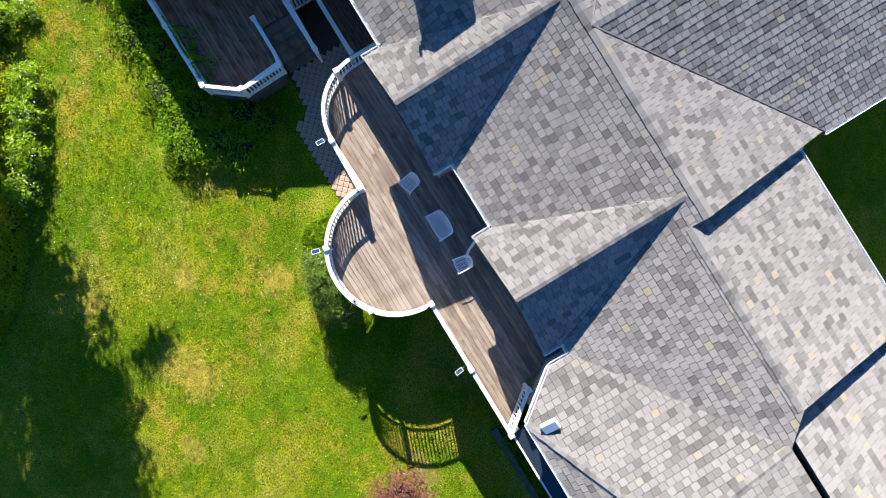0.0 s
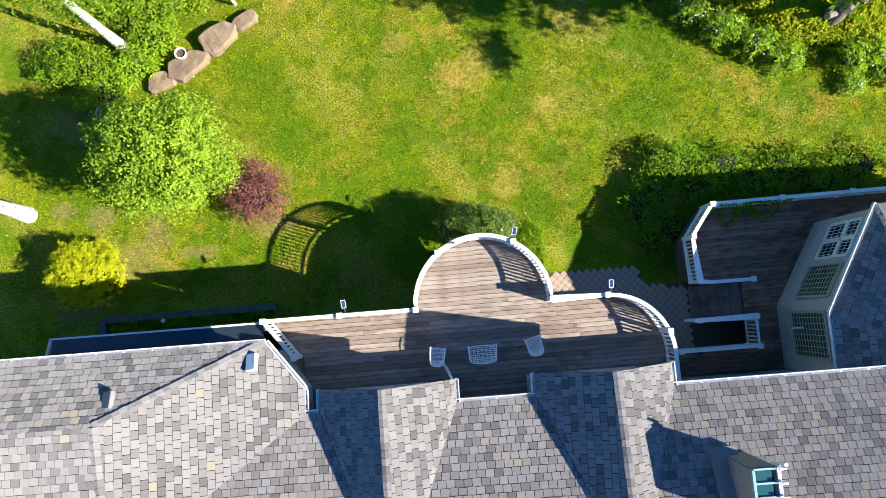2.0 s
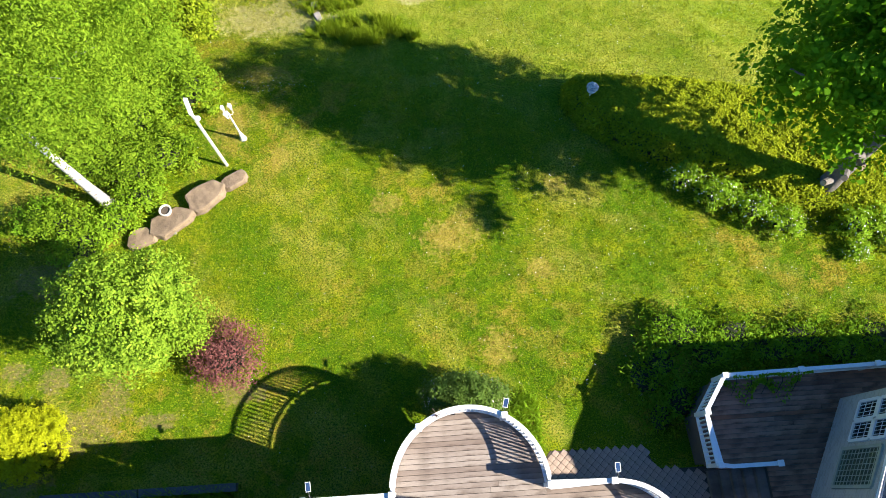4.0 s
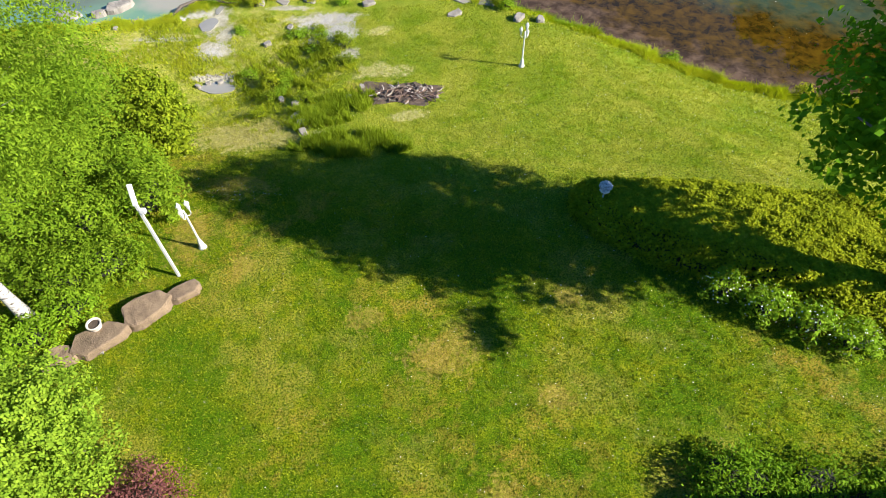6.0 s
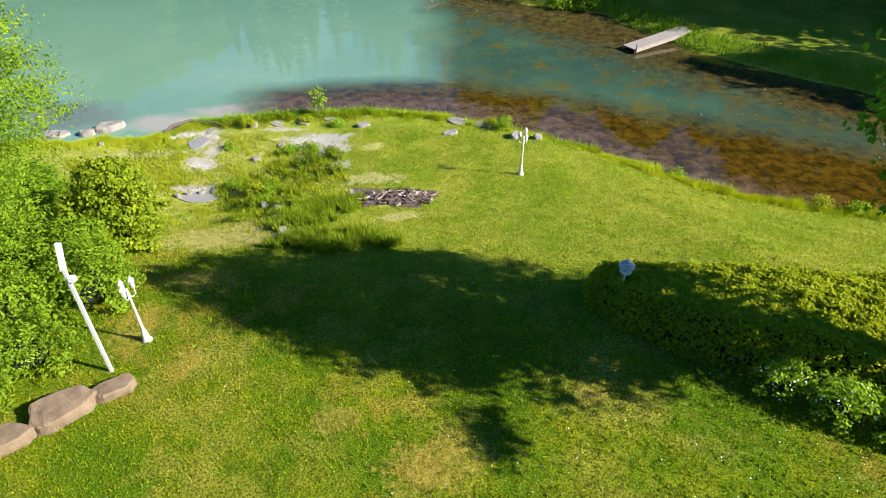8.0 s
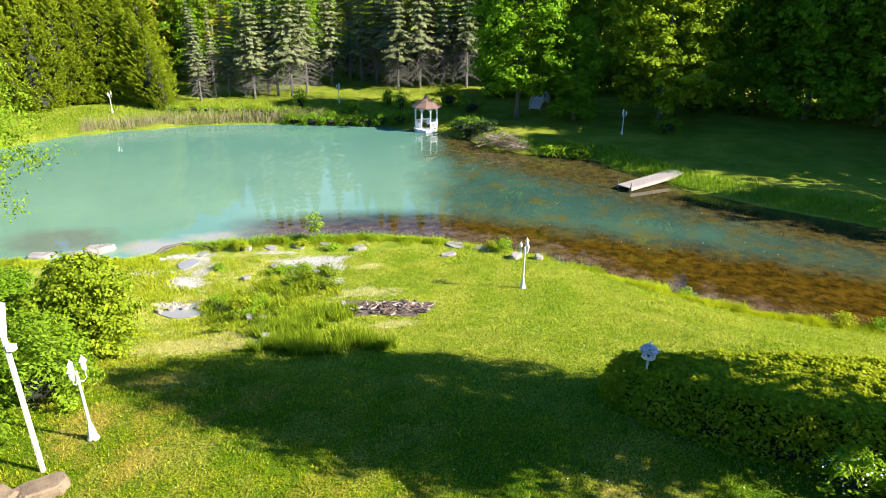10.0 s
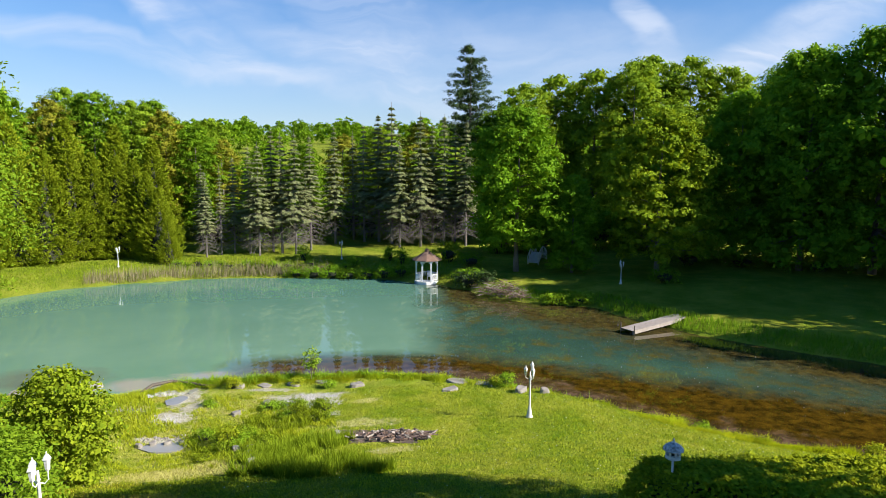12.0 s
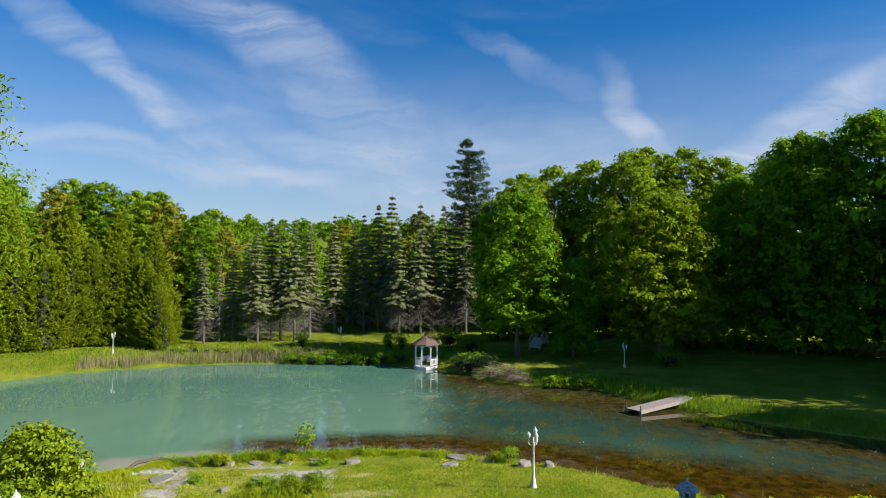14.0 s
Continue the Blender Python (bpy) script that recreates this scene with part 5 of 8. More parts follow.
def broadleaf(name, label, x, y, h, rad, mat, seed, leaf_size, clear=0.2, lobes=34, clusters=9, per=14, spread_=0.3, trunk_r=0.22, bark=None, group="", lean=(0, 0), low=0.5, peak=0.5, dz=0.0, up=0.35, limbs=10, under=0.35, wide=0.62, inner=0):
    lb = lobes_of(seed, lobes, rad, h * clear, h * 0.97, low, peak=peak)
    lb = [(a + lean[0] * c / h, b + lean[1] * c / h, c, d, e, f) for a, b, c, d, e, f in lb]
    v = crown(seed, lb, clusters, per, leaf_size, spread_, up, under, 0.42, wide, inner)
    return tree(name, label, at(x, y, 0, 1, dz), trunk_mesh(seed, h * 0.85, trunk_r, lb, bark or M_BARK, 0.15, limbs, lean), quads_mesh("crown", v, mat), group)


def shrub(name, label, x, y, rx, ry, h, mat, seed, leaf_size, n=16, clusters=150, per=9, spread_=0.10, core=True, dz=0.0, turn=0.0, category="shrub", group="", under=0.1):
    """A bush: leafy lobes and twigs round a solid dark core that stands for the shade inside."""
    rng = random.Random(seed)
    o = thing(name, label, category, at(x, y, turn, 1, dz), group)
    lb = []
    for i in range(n):
        a = i * 2.39996
        q = math.sqrt((i + 0.5) / n) * 0.72
        z = h * (0.42 + 0.38 * (1 - q * q) * rng.uniform(0.7, 1.15))
        s = rng.uniform(0.24, 0.38)
        lb.append((rx * q * math.cos(a), ry * q * math.sin(a), z, max(0.25, rx * s), max(0.25, ry * s), h * rng.uniform(0.24, 0.36)))
    for i in range(max(6, n // 2)):
        a = i * 2.39996 + 1
        lb.append((rx * 0.72 * math.cos(a), ry * 0.72 * math.sin(a), h * 0.25, rx * 0.25, ry * 0.25, h * 0.25))
    v = crown(seed, lb, clusters, per, leaf_size, spread_, 0.5, under)
    link("leaves", quads_mesh("leaves", v, mat), o)
    bm = bmesh.new()
    for i in range(9):
        a = i * 2.39996
        q = 0.75 * math.sqrt((i + 0.5) / 9)
        tube(bm, [(0.15 * rx * math.cos(a), 0.15 * ry * math.sin(a), -0.1), (rx * q * 0.7 * math.cos(a), ry * q * 0.7 * math.sin(a), h * 0.4), (rx * q * math.cos(a), ry * q * math.sin(a), h * 0.72)], [0.035, 0.022, 0.008], 5)
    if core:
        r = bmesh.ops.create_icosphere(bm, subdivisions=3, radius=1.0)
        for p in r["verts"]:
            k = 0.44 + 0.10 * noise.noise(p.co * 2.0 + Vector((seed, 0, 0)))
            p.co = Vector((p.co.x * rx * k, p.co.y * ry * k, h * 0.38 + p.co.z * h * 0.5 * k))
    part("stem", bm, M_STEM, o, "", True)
    return o


# near-black, for twigs and for the solid cores that paint inner shade
M_STEM = plain("twigs_and_core_shade", (0.018, 0.022, 0.010), (0.035, 0.04, 0.018), 8.0, 0.95, 1.0, bdist=0.05)


def spruce_mesh(seed, h, rad, bare, thin=1.0):
    """Needled sprays on drooping whorls; the lowest whorls are bare and grey. Returns needles, wood."""
    rng = np.random.default_rng(seed)
    pos, nrm, out = [], [], []
    bm = bmesh.new()
    tube(bm, [(0, 0, -0.3), (0.03, 0, h * 0.5), (0, 0, h * 0.98)], [0.17, 0.10, 0.012], 8)
    z = h * 0.10
    while z < h * 0.965:
        t = z / h
        r = 0.98 * rad * (1 - t) ** 0.95 * rng.uniform(0.82, 1.12) * min(1.0, 0.62 + 1.3 * t)
        nb = int(7 + 3 * rng.random())
        for k in range(nb):
            a = 2 * math.pi * (k + rng.uniform(-0.35, 0.35)) / nb + z
            rr = r * rng.uniform(0.75, 1.12)
            droop = rr * rng.uniform(0.25, 0.55) * (1.0 - 0.8 * t)
            dx, dy = math.cos(a), math.sin(a)
            if t < bare or rng.random() < 0.10:
                tube(bm, [(0, 0, z), (dx * rr * 0.5, dy * rr * 0.5, z - droop * 0.35), (dx * rr * 0.9, dy * rr * 0.9, z - droop)], [0.03, 0.02, 0.008], 4)
                for q in (0.45, 0.65, 0.85):
                    w = rr * 0.22
                    tube(bm, [(dx * rr * q, dy * rr * q, z - droop * q * q), (dx * rr * (q + 0.12) - dy * w, dy * rr * (q + 0.12) + dx * w, z - droop * q - 0.12)], [0.013, 0.005], 3)
                    tube(bm, [(dx * rr * q, dy * rr * q, z - droop * q * q), (dx * rr * (q + 0.12) + dy * w, dy * rr * (q + 0.12) - dx * w, z - droop * q - 0.12)], [0.013, 0.005], 3)
                if t < bare * 0.75:
                    continue
            n = max(4, int(thin * (7 + 13 * rr)))
            s = rng.uniform(0.12, 1.0, n) ** 0.8
            side = rng.normal(0, 0.12 * rr + 0.05, n) * (1.15 - 0.7 * s)
            px = dx * rr * s - dy * side
            py = dy * rr * s + dx * side
            pz = z - droop * s ** 1.3 - np.abs(side) * 0.25 + 0.16 * rr * np.maximum(0, s - 0.7) + rng.normal(0, 0.035, n)
            pos.append(np.stack([px, py, pz], 1))
            nrm.append(np.tile(np.array([[dx * 0.5, dy * 0.5, 1.0]]), (n, 1)))
            out.append(np.tile(np.array([[dx, dy, -0.35]]), (n, 1)))
        z += h * 0.026 * rng.uniform(0.5, 1.5) + 0.08
    pos, nrm, out = np.concatenate(pos), np.concatenate(nrm), np.concatenate(out)
    n = len(pos)
    a = unit(out + rng.normal(0, 0.30, (n, 3)))
    nn = unit(nrm + rng.normal(0, 0.22, (n, 3)))
    b = unit(np.cross(nn, a))
    L = rng.uniform(0.16, 0.32, n)[:, None]
    W = L * 0.34
    v = np.stack([pos - a * L * 0.5, pos + b * W - np.array([0, 0, 0.03]), pos + a * L * 0.7 - np.array([0, 0, 0.06]), pos - b * W - np.array([0, 0, 0.03])], 1)
    me = bpy.data.meshes.new("trunk")
    bm.to_mesh(me)
    bm.free()
    me.materials.append(M_SPRUCEWOOD)
    return quads_mesh("crown", v, L_SPRUCE), me


def cedar_mesh(seed, h, rad, mat, dens=1.0, size=0.13):
    """A columnar evergreen: feathery sprays that stand out from a dark cone for inner shade, with gaps between them."""
    rng = np.random.default_rng(seed)
    n, m = int(430 * dens), 38
    t = rng.random(n) ** 1.2
    a = rng.uniform(0, 2 * math.pi, n)
    prof = rad * np.minimum(1, (1 - t) * 1.55 + 0.03) ** 0.85 * np.minimum(1, 0.8 + t * 2.0)
    r = prof * rng.uniform(0.62, 1.08, n) * (1 + 0.13 * np.sin(a * 3 + t * 9 + seed))
    long = rng.uniform(0.45, 0.95, n) * (0.55 + 0.45 * (1 - t))
    s = rng.uniform(-0.6, 0.5, (n, m))
    wide = (0.5 - s) * 0.34 + 0.03
    off = rng.normal(0, 1, (n, m)) * wide * long[:, None]
    rr_ = r[:, None] + s * long[:, None] * 0.8
    ca, sa = np.cos(a)[:, None], np.sin(a)[:, None]
    pos = np.stack([rr_ * ca - off * sa, rr_ * sa + off * ca, (h * t + 0.15)[:, None] + s * long[:, None] * 0.55 - np.abs(off) * 0.35 + rng.normal(0, 0.05, (n, m))], -1).reshape(-1, 3)
    k = len(pos)
    nrm = np.repeat(np.stack([np.cos(a) * 0.7, np.sin(a) * 0.7, np.full(n, 0.6)], 1), m, 0)
    nn = unit(nrm + rng.normal(0, 0.4, (k, 3)))
    up = unit(np.repeat(np.stack([np.cos(a) * 0.8, np.sin(a) * 0.8, np.full(n, 0.6)], 1), m, 0) + rng.normal(0, 0.4, (k, 3)))
    b = unit(np.cross(nn, up))
    L = (size * rng.uniform(0.7, 1.4, k))[:, None]
    v = np.stack([pos - up * L * 0.7, pos + b * L * 0.5, pos + up * L, pos - b * L * 0.5], 1)
    bm = bmesh.new()
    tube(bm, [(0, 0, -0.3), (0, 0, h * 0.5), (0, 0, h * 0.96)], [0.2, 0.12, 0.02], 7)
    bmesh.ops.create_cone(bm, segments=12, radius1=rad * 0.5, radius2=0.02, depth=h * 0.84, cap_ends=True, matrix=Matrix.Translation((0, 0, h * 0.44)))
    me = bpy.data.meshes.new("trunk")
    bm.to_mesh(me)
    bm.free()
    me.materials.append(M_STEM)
    return quads_mesh("crown", v, mat), me


def blades(seed, x, y, h, width, lean=0.35):
    """Upright grass blades (n, 3, 3) on the ground at x, y."""
    rng = np.random.default_rng(seed)
    n = len(x)
    z = height(x, y)
    a = rng.uniform(0, 2 * math.pi, n)
    hh = h * rng.uniform(0.55, 1.35, n) * np.clip(1 + 0.35 * waves(x, y, 4.3, seed % 7) + 1.1 * waves(x, y, 17.0, 1.0) * waves(x, y, 29.0, 2.0), 0.35, 2.0)
    w = width * rng.uniform(0.7, 1.4, n)
    lx, ly = rng.normal(0, lean, n) * hh, rng.normal(0, lean, n) * hh
    return np.stack([np.stack([x - np.cos(a) * w, y - np.sin(a) * w, z - 0.02], 1), np.stack([x + np.cos(a) * w, y + np.sin(a) * w, z - 0.02], 1), np.stack([x + lx, y + ly, z + hh], 1)], 1)


def scatter(seed, poly, n):
    rng = np.random.default_rng(seed)
    p = np.array(poly)
    x = rng.uniform(p[:, 0].min(), p[:, 0].max(), n * 3)
    y = rng.uniform(p[:, 1].min(), p[:, 1].max(), n * 3)
    k = inside(poly, x, y)
    return x[k][:n], y[k][:n]

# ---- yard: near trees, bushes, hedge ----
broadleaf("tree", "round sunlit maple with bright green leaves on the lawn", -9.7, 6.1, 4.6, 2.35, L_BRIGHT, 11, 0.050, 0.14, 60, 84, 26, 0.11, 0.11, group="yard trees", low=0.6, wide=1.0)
# the birch: a leaning trunk, its crown spreading back over the lawn in hanging sprays
lb = [(a + 0.9, b + 1.6, c, d, e, f) for a, b, c, d, e, f in lobes_of(12, 84, 4.6, 6.0, 11.6, 0.7)]
lb = [q for q in lb if q[0] - 12.7 + 1.15 * q[3] < 0.7 - 0.652 * (q[1] + 11.2 - 1.4)]
lb += [(4.5, 1.6, 8.6, 1.1, 1.1, 1.0), (4.8, 2.0, 9.7, 0.7, 0.7, 0.9), (5.1, 1.7, 7.9, 0.5, 0.5, 0.6), (4.2, 2.6, 8.0, 1.2, 1.2, 1.0), (4.4, 1.2, 7.2, 0.9, 0.9, 0.8), (3.8, 3.6, 7.4, 1.2, 1.2, 1.0), (4.9, 1.8, 10.6, 0.4, 0.4, 0.5)]
tree("tree", "leaning white-barked birch with a wide leafy crown", at(-12.7, 11.2), trunk_mesh(12, 9.0, 0.21, lb, M_BIRCH, 0.15, 16, (-2.2, 1.5)), quads_mesh("crown", crown(12, lb, 24, 34, 0.052, 0.19, 0.35, 0.8), L_BIRCH), "yard trees")
broadleaf("tree", "dense leafy tree behind the boulders", -15.5, 16.0, 8.0, 3.8, L_BIRCH, 13, 0.085, 0.12, 54, 16, 22, 0.24, 0.16, M_BIRCH, "yard trees", low=0.8, under=0.8)
# the tall maple: crown lobes kept only where their shadow lands inside SHADE, low boughs reaching over the hedge
SHADE = [(8.7, 10.5), (9.2, 11.6), (15.0, 9.7), (14.0, 11.0), (12.0, 12.6), (10.5, 13.6), (8.2, 15.2), (6.1, 17.0), (4.0, 18.8), (-0.6, 19.8), (-5.0, 19.4), (-8.3, 18.5), (-8.2, 16.8), (-4.7, 14.8), (-3.0, 13.4), (-0.9, 12.3), (2.0, 12.0), (2.5, 11.3), (2.5, 9.7), (3.3, 9.8), (3.6, 11.4), (5.8, 11.5), (7.6, 12.3)]
rng = np.random.default_rng(140)
lb = []
while len(lb) < 165:
    d = rng.normal(0, 1, 3)
    d = d / np.linalg.norm(d) * rng.uniform(0.3, 1.0) ** 0.6
    X, Y, Z, r = 14.8 + 5.2 * d[0], 11.2 + 4.2 * d[1], 8.9 + 4.0 * d[2], rng.choice((0.4, 0.6, 0.9, 1.15, 1.4))
    sx, sy = np.array([X - 1.56 * (Z + 0.5)]), np.array([Y + 0.49 * (Z + 0.5)])
    if inside(SHADE, sx, sy)[0] and edge_dist(SHADE, sx, sy)[0] > 0.75 * r:
        lb.append((float(X - 14.6), float(Y - 11.1), float(Z), float(r), float(r), float(r * 0.8)))
lb += [(-3.4, 0.7, 5.9, 1.1, 1.1, 0.9), (-2.5, 1.7, 5.6, 1.2, 1.2, 0.8), (-3.5, 1.3, 7.2, 1.2, 1.2, 1.0), (-1.9, -0.6, 5.2, 1.1, 1.1, 0.7), (-2.7, -0.1, 6.6, 1.2, 1.2, 0.9), (-3.2, 0.9, 8.5, 1.2, 1.2, 1.0), (-1.2, 1.4, 5.4, 1.1, 1.1, 0.7), (-3.9, 0.4, 6.6, 0.8, 0.8, 0.7)]
# stray lobes added to cast the narrow prong of the shadow
lb += [(0.8, -3.9, 8.2, 0.35, 0.35, 0.25), (0.6, -4.4, 8.1, 0.25, 0.25, 0.2), (0.8, -4.9, 8.0, 0.3, 0.25, 0.2)]
maple = tree("tree", "tall dark maple with a thick cut trunk beside the hedge", at(14.4, 11.1), trunk_mesh(14, 11.5, 0.36, lb, M_BARK, 0.15, 26, (0.6, 1.2)), quads_mesh("crown", crown(14, lb, 10, 24, 0.11, 0.22, 0.35, 0.8, 0.4, 1.0, 7), L_MAPLE), "yard trees")
M_CUT = plain("cut_wood", (0.36, 0.24, 0.14), (0.46, 0.33, 0.20), 5.0, 0.85)
for a, z, L in ((200, 1.5, 0.55), (235, 2.3, 0.5), (180, 3.2, 0.5), (260, 3.0, 0.4)):
    bm = bmesh.new()
    c, d = math.cos(radians(a)), math.sin(radians(a))
    tube(bm, [(0.05, 0.1, z), (c * L, d * L, z + 0.25)], [0.15, 0.12], 9)
    stub = part("branch_stub", bm, M_BARK, maple, "sawn-off branch")
    bm = bmesh.new()
    tube(bm, [(c * L, d * L, z + 0.25), (c * (L + 0.012), d * (L + 0.012), z + 0.257)], [0.115, 0.11], 9)
    part("cut_face", bm, M_CUT, stub, "pale sawn wood")
shrub("shrub", "rounded golden-leaved shrub on the lawn", -13.5, 2.2, 1.45, 1.35, 1.5, L_GOLD, 21, 0.042, 30, 240, 20, 0.05)
shrub("shrub", "purple-leaved barberry bush beside the maple", -7.2, 5.1, 1.4, 1.35, 1.25, L_PURPLE, 22, 0.05, 20, 165, 10, 0.13)
L_BOX = leaf("clipped_bush_leaves", (0.035, 0.085, 0.012), (0.17, 0.25, 0.05))
M_BLOSSOM = plain("pale_pink_blossom", (0.52, 0.36, 0.36), (0.68, 0.56, 0.54), 9.0, 0.7)
o = shrub("shrub", "clipped dark bush with pale pink blossom under the deck rim", 1.03, 3.62, 1.6, 0.85, 2.2, L_BOX, 23, 0.05, 24, 190, 11, 0.07)
rg = np.random.default_rng(24)
d = unit(rg.normal(0, 1, (420, 3)) * np.array([1.0, 0.8, 0.7]) + np.array([0.25, -0.1, 0.25]))
d = d[(np.abs(d[:, 0]) > 0.62) | (d[:, 2] < 0.45)]
v = leaves(rg, d * np.array([1.42, 0.80, 1.0]) + np.array([0, 0, 1.15]), d, 0.035, 1.0, 0.3)
tagged(link("blossom", quads_mesh("blossom", v, M_BLOSSOM), o), "pale pink blossom", kind="stuff")
for k, (x, y, rx, ry, h, mt) in enumerate([(8.3, 6.2, 1.3, 0.9, 1.1, L_SHRUB), (7.9, 4.9, 1.0, 1.0, 1.2, L_SHRUB), (8.4, 3.6, 0.9, 1.1, 1.0, L_SHRUB), (9.6, 5.2, 1.3, 0.9, 1.3, L_SHRUB), (11.8, 5.3, 1.4, 0.9, 1.2, L_SHRUB), (14.2, 5.3, 1.5, 0.9, 1.2, L_SHRUB), (8.6, 5.9, 1.5, 1.1, 1.6, L_SHRUB), (10.6, 5.8, 1.5, 1.1, 1.3, L_WOODS), (7.3, 4.4, 1.1, 1.2, 1.1, L_WOODS), (13.0, 5.7, 1.6, 1.1, 1.2, L_WOODS), (15.6, 5.8, 1.6, 1.0, 1.2, L_WOODS), (7.7, 3.0, 0.7, 0.9, 0.9, L_WOODS)]):
    shrub("shrub", "shaded evergreen bush below the lower deck", x, y, rx, ry, 0.64 * h, mt, 30 + k, 0.065, 14, 110, 9, 0.10, group="bushes below the deck")

# the long clipped hedge
HEDGE = [(5.2, 15.7), (5.9, 14.3), (7.8, 12.9), (9.9, 12.2), (11.3, 11.4), (12.6, 10.6), (16, 10.2), (22, 10.5), (22, 15.0), (16, 15.4), (12.8, 15.9), (10, 16.5), (6.7, 16.9), (5.4, 16.7)]
hedge = thing("hedge", "broad clipped hedge with small yellow-green leaves across the lawn", "hedge")
rng = np.random.default_rng(77)
hx = rng.uniform(4.8, 22, 210000)
hy = rng.uniform(10, 17.2, 210000)
ok = inside(HEDGE, hx, hy)
hx, hy = hx[ok], hy[ok]
hd = edge_dist(HEDGE, hx, hy)
rim = np.minimum(1, hd / 0.55)
top = height(hx, hy) + 1.25 * np.sqrt(rim) * (1 + 0.10 * waves(hx, hy, 1.7, 2.0) + 0.06 * waves(hx, hy, 5.0, 4.0))
drop = np.where(hd < 0.7, rng.random(len(hx)) * 1.1 * rng.choice((0.15, 1.0), len(hx)), rng.random(len(hx)) ** 2 * 0.22)
pos = np.stack([hx + rng.normal(0, 0.05, len(hx)), hy + rng.normal(0, 0.05, len(hx)), np.maximum(top - drop, height(hx, hy) + 0.05)], 1)
sel = rng.random(len(hx)) < np.where(hd < 0.6, 1.0, 0.95)
nrm = np.tile(np.array([[0.1, -0.2, 0.9]]), (sel.sum(), 1))
link("leaves", quads_mesh("leaves", leaves(rng, pos[sel], nrm, 0.060, 0.9, 0.45), L_HEDGE), hedge)
# solid dark block in place of the shade within the hedge
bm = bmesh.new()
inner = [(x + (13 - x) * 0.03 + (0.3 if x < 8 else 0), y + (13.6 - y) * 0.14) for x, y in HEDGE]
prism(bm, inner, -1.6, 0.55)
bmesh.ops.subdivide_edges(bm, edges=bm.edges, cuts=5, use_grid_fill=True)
part("stem", bm, M_STEM, hedge, "solid dark core for the shade inside")

# bushes along the far side of the yard
rr = random.Random(4)
for k, (x, y, rx, ry, h, mt, ls) in enumerate([(-10.9, 13.4, 1.5, 1.3, 1.5, L_BIRCH, 0.06), (-12.6, 14.8, 1.8, 1.6, 2.2, L_BIRCH, 0.07), (-10.6, 16.6, 1.6, 1.6, 2.0, L_BIRCH, 0.07), (-12.2, 18.6, 1.7, 1.5, 1.9, L_BIRCH, 0.07),
                                              (-13.4, 9.4, 1.3, 1.1, 0.9, L_FERN, 0.06), (-11.6, 11.6, 1.1, 0.9, 0.9, L_FERN, 0.06), (-15.2, 10.6, 1.3, 1.1, 0.8, L_SHRUB, 0.06), (-15.0, 19.5, 2.0, 2.0, 2.4, L_BIRCH, 0.08),
                                              (-14.3, 10.4, 1.4, 1.1, 1.0, L_BIRCH, 0.06), (-12.4, 10.4, 1.1, 0.9, 0.9, L_FERN, 0.06), (-12.0, 12.7, 1.5, 1.3, 1.5, L_BIRCH, 0.06), (-13.4, 13.0, 1.4, 1.2, 1.4, L_BIRCH, 0.06), (-14.2, 22.5, 1.7, 1.6, 1.6, L_SHRUB, 0.07), (-17.4, 24.0, 2.2, 2.0, 2.2, L_WOODS, 0.08)]):
    shrub("shrub", "wild leafy bush at the edge of the yard", x, y, rx, ry, h, mt, 60 + k, ls * 1.15, 14, 115, 11, 0.12, group="wild bushes", under=0.4)
broadleaf("tree", "young maple with reddish leaf tips above the stream", -11.9, 21.6, 3.8, 1.85, L_YOUNG, 15, 0.075, 0.06, 44, 80, 15, 0.13, 0.07, group="yard trees", low=0.75, peak=0.3, dz=0.1, wide=1.0, inner=8)
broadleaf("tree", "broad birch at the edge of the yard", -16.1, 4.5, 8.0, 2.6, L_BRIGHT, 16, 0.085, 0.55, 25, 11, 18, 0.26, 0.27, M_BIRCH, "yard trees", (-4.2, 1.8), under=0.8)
broadleaf("tree", "tall leafy tree overhanging the stream", -19.3, 21.5, 20.3, 3.7, L_BIRCH, 17, 0.065, 0.38, 62, 8, 38, 0.34, 0.2, M_BIRCH, "yard trees", (0.7, 0.0), low=0.7, under=0.9)


def slab(bm, sx, sy, sz, seed):
    """A broken flat stone: an uneven outline, a rough sloping top and chipped edges."""
    rg = random.Random(seed * 7 + 1)
    n = rg.choice((6, 7, 8))
    ring = [(sx / 2 * math.copysign(abs(math.cos(a)) ** 0.7, math.cos(a)) * rg.uniform(0.82, 1.08), sy / 2 * math.copysign(abs(math.sin(a)) ** 0.7, math.sin(a)) * rg.uniform(0.82, 1.08)) for a in [2 * math.pi * (i + rg.uniform(-0.25, 0.25)) / n for i in range(n)]]
    prism(bm, ring, -sz / 2, sz / 2)
    tip = rg.uniform(-0.15, 0.15)
    for v in bm.verts:
        if v.co.z > 0:
            v.co.z += sz * (tip * v.co.x / sx + rg.uniform(-0.12, 0.12))
            v.co.x *= 0.9
            v.co.y *= 0.88
    bmesh.ops.triangulate(bm, faces=[f for f in bm.faces if len(f.verts) > 4])
    bmesh.ops.bevel(bm, geom=list(bm.edges), offset=0.09 * min(sx, sy, sz), segments=1, affect="EDGES")
    bmesh.ops.subdivide_edges(bm, edges=list(bm.edges), cuts=2, use_grid_fill=True)
    for v in bm.verts:
        q = v.co * 3.0 + Vector((seed * 3.1, 0, 0))
        v.co += v.co.normalized() * (0.05 * noise.noise(q) + 0.03 * noise.noise(q * 3.1)) * min(1.0, sx)


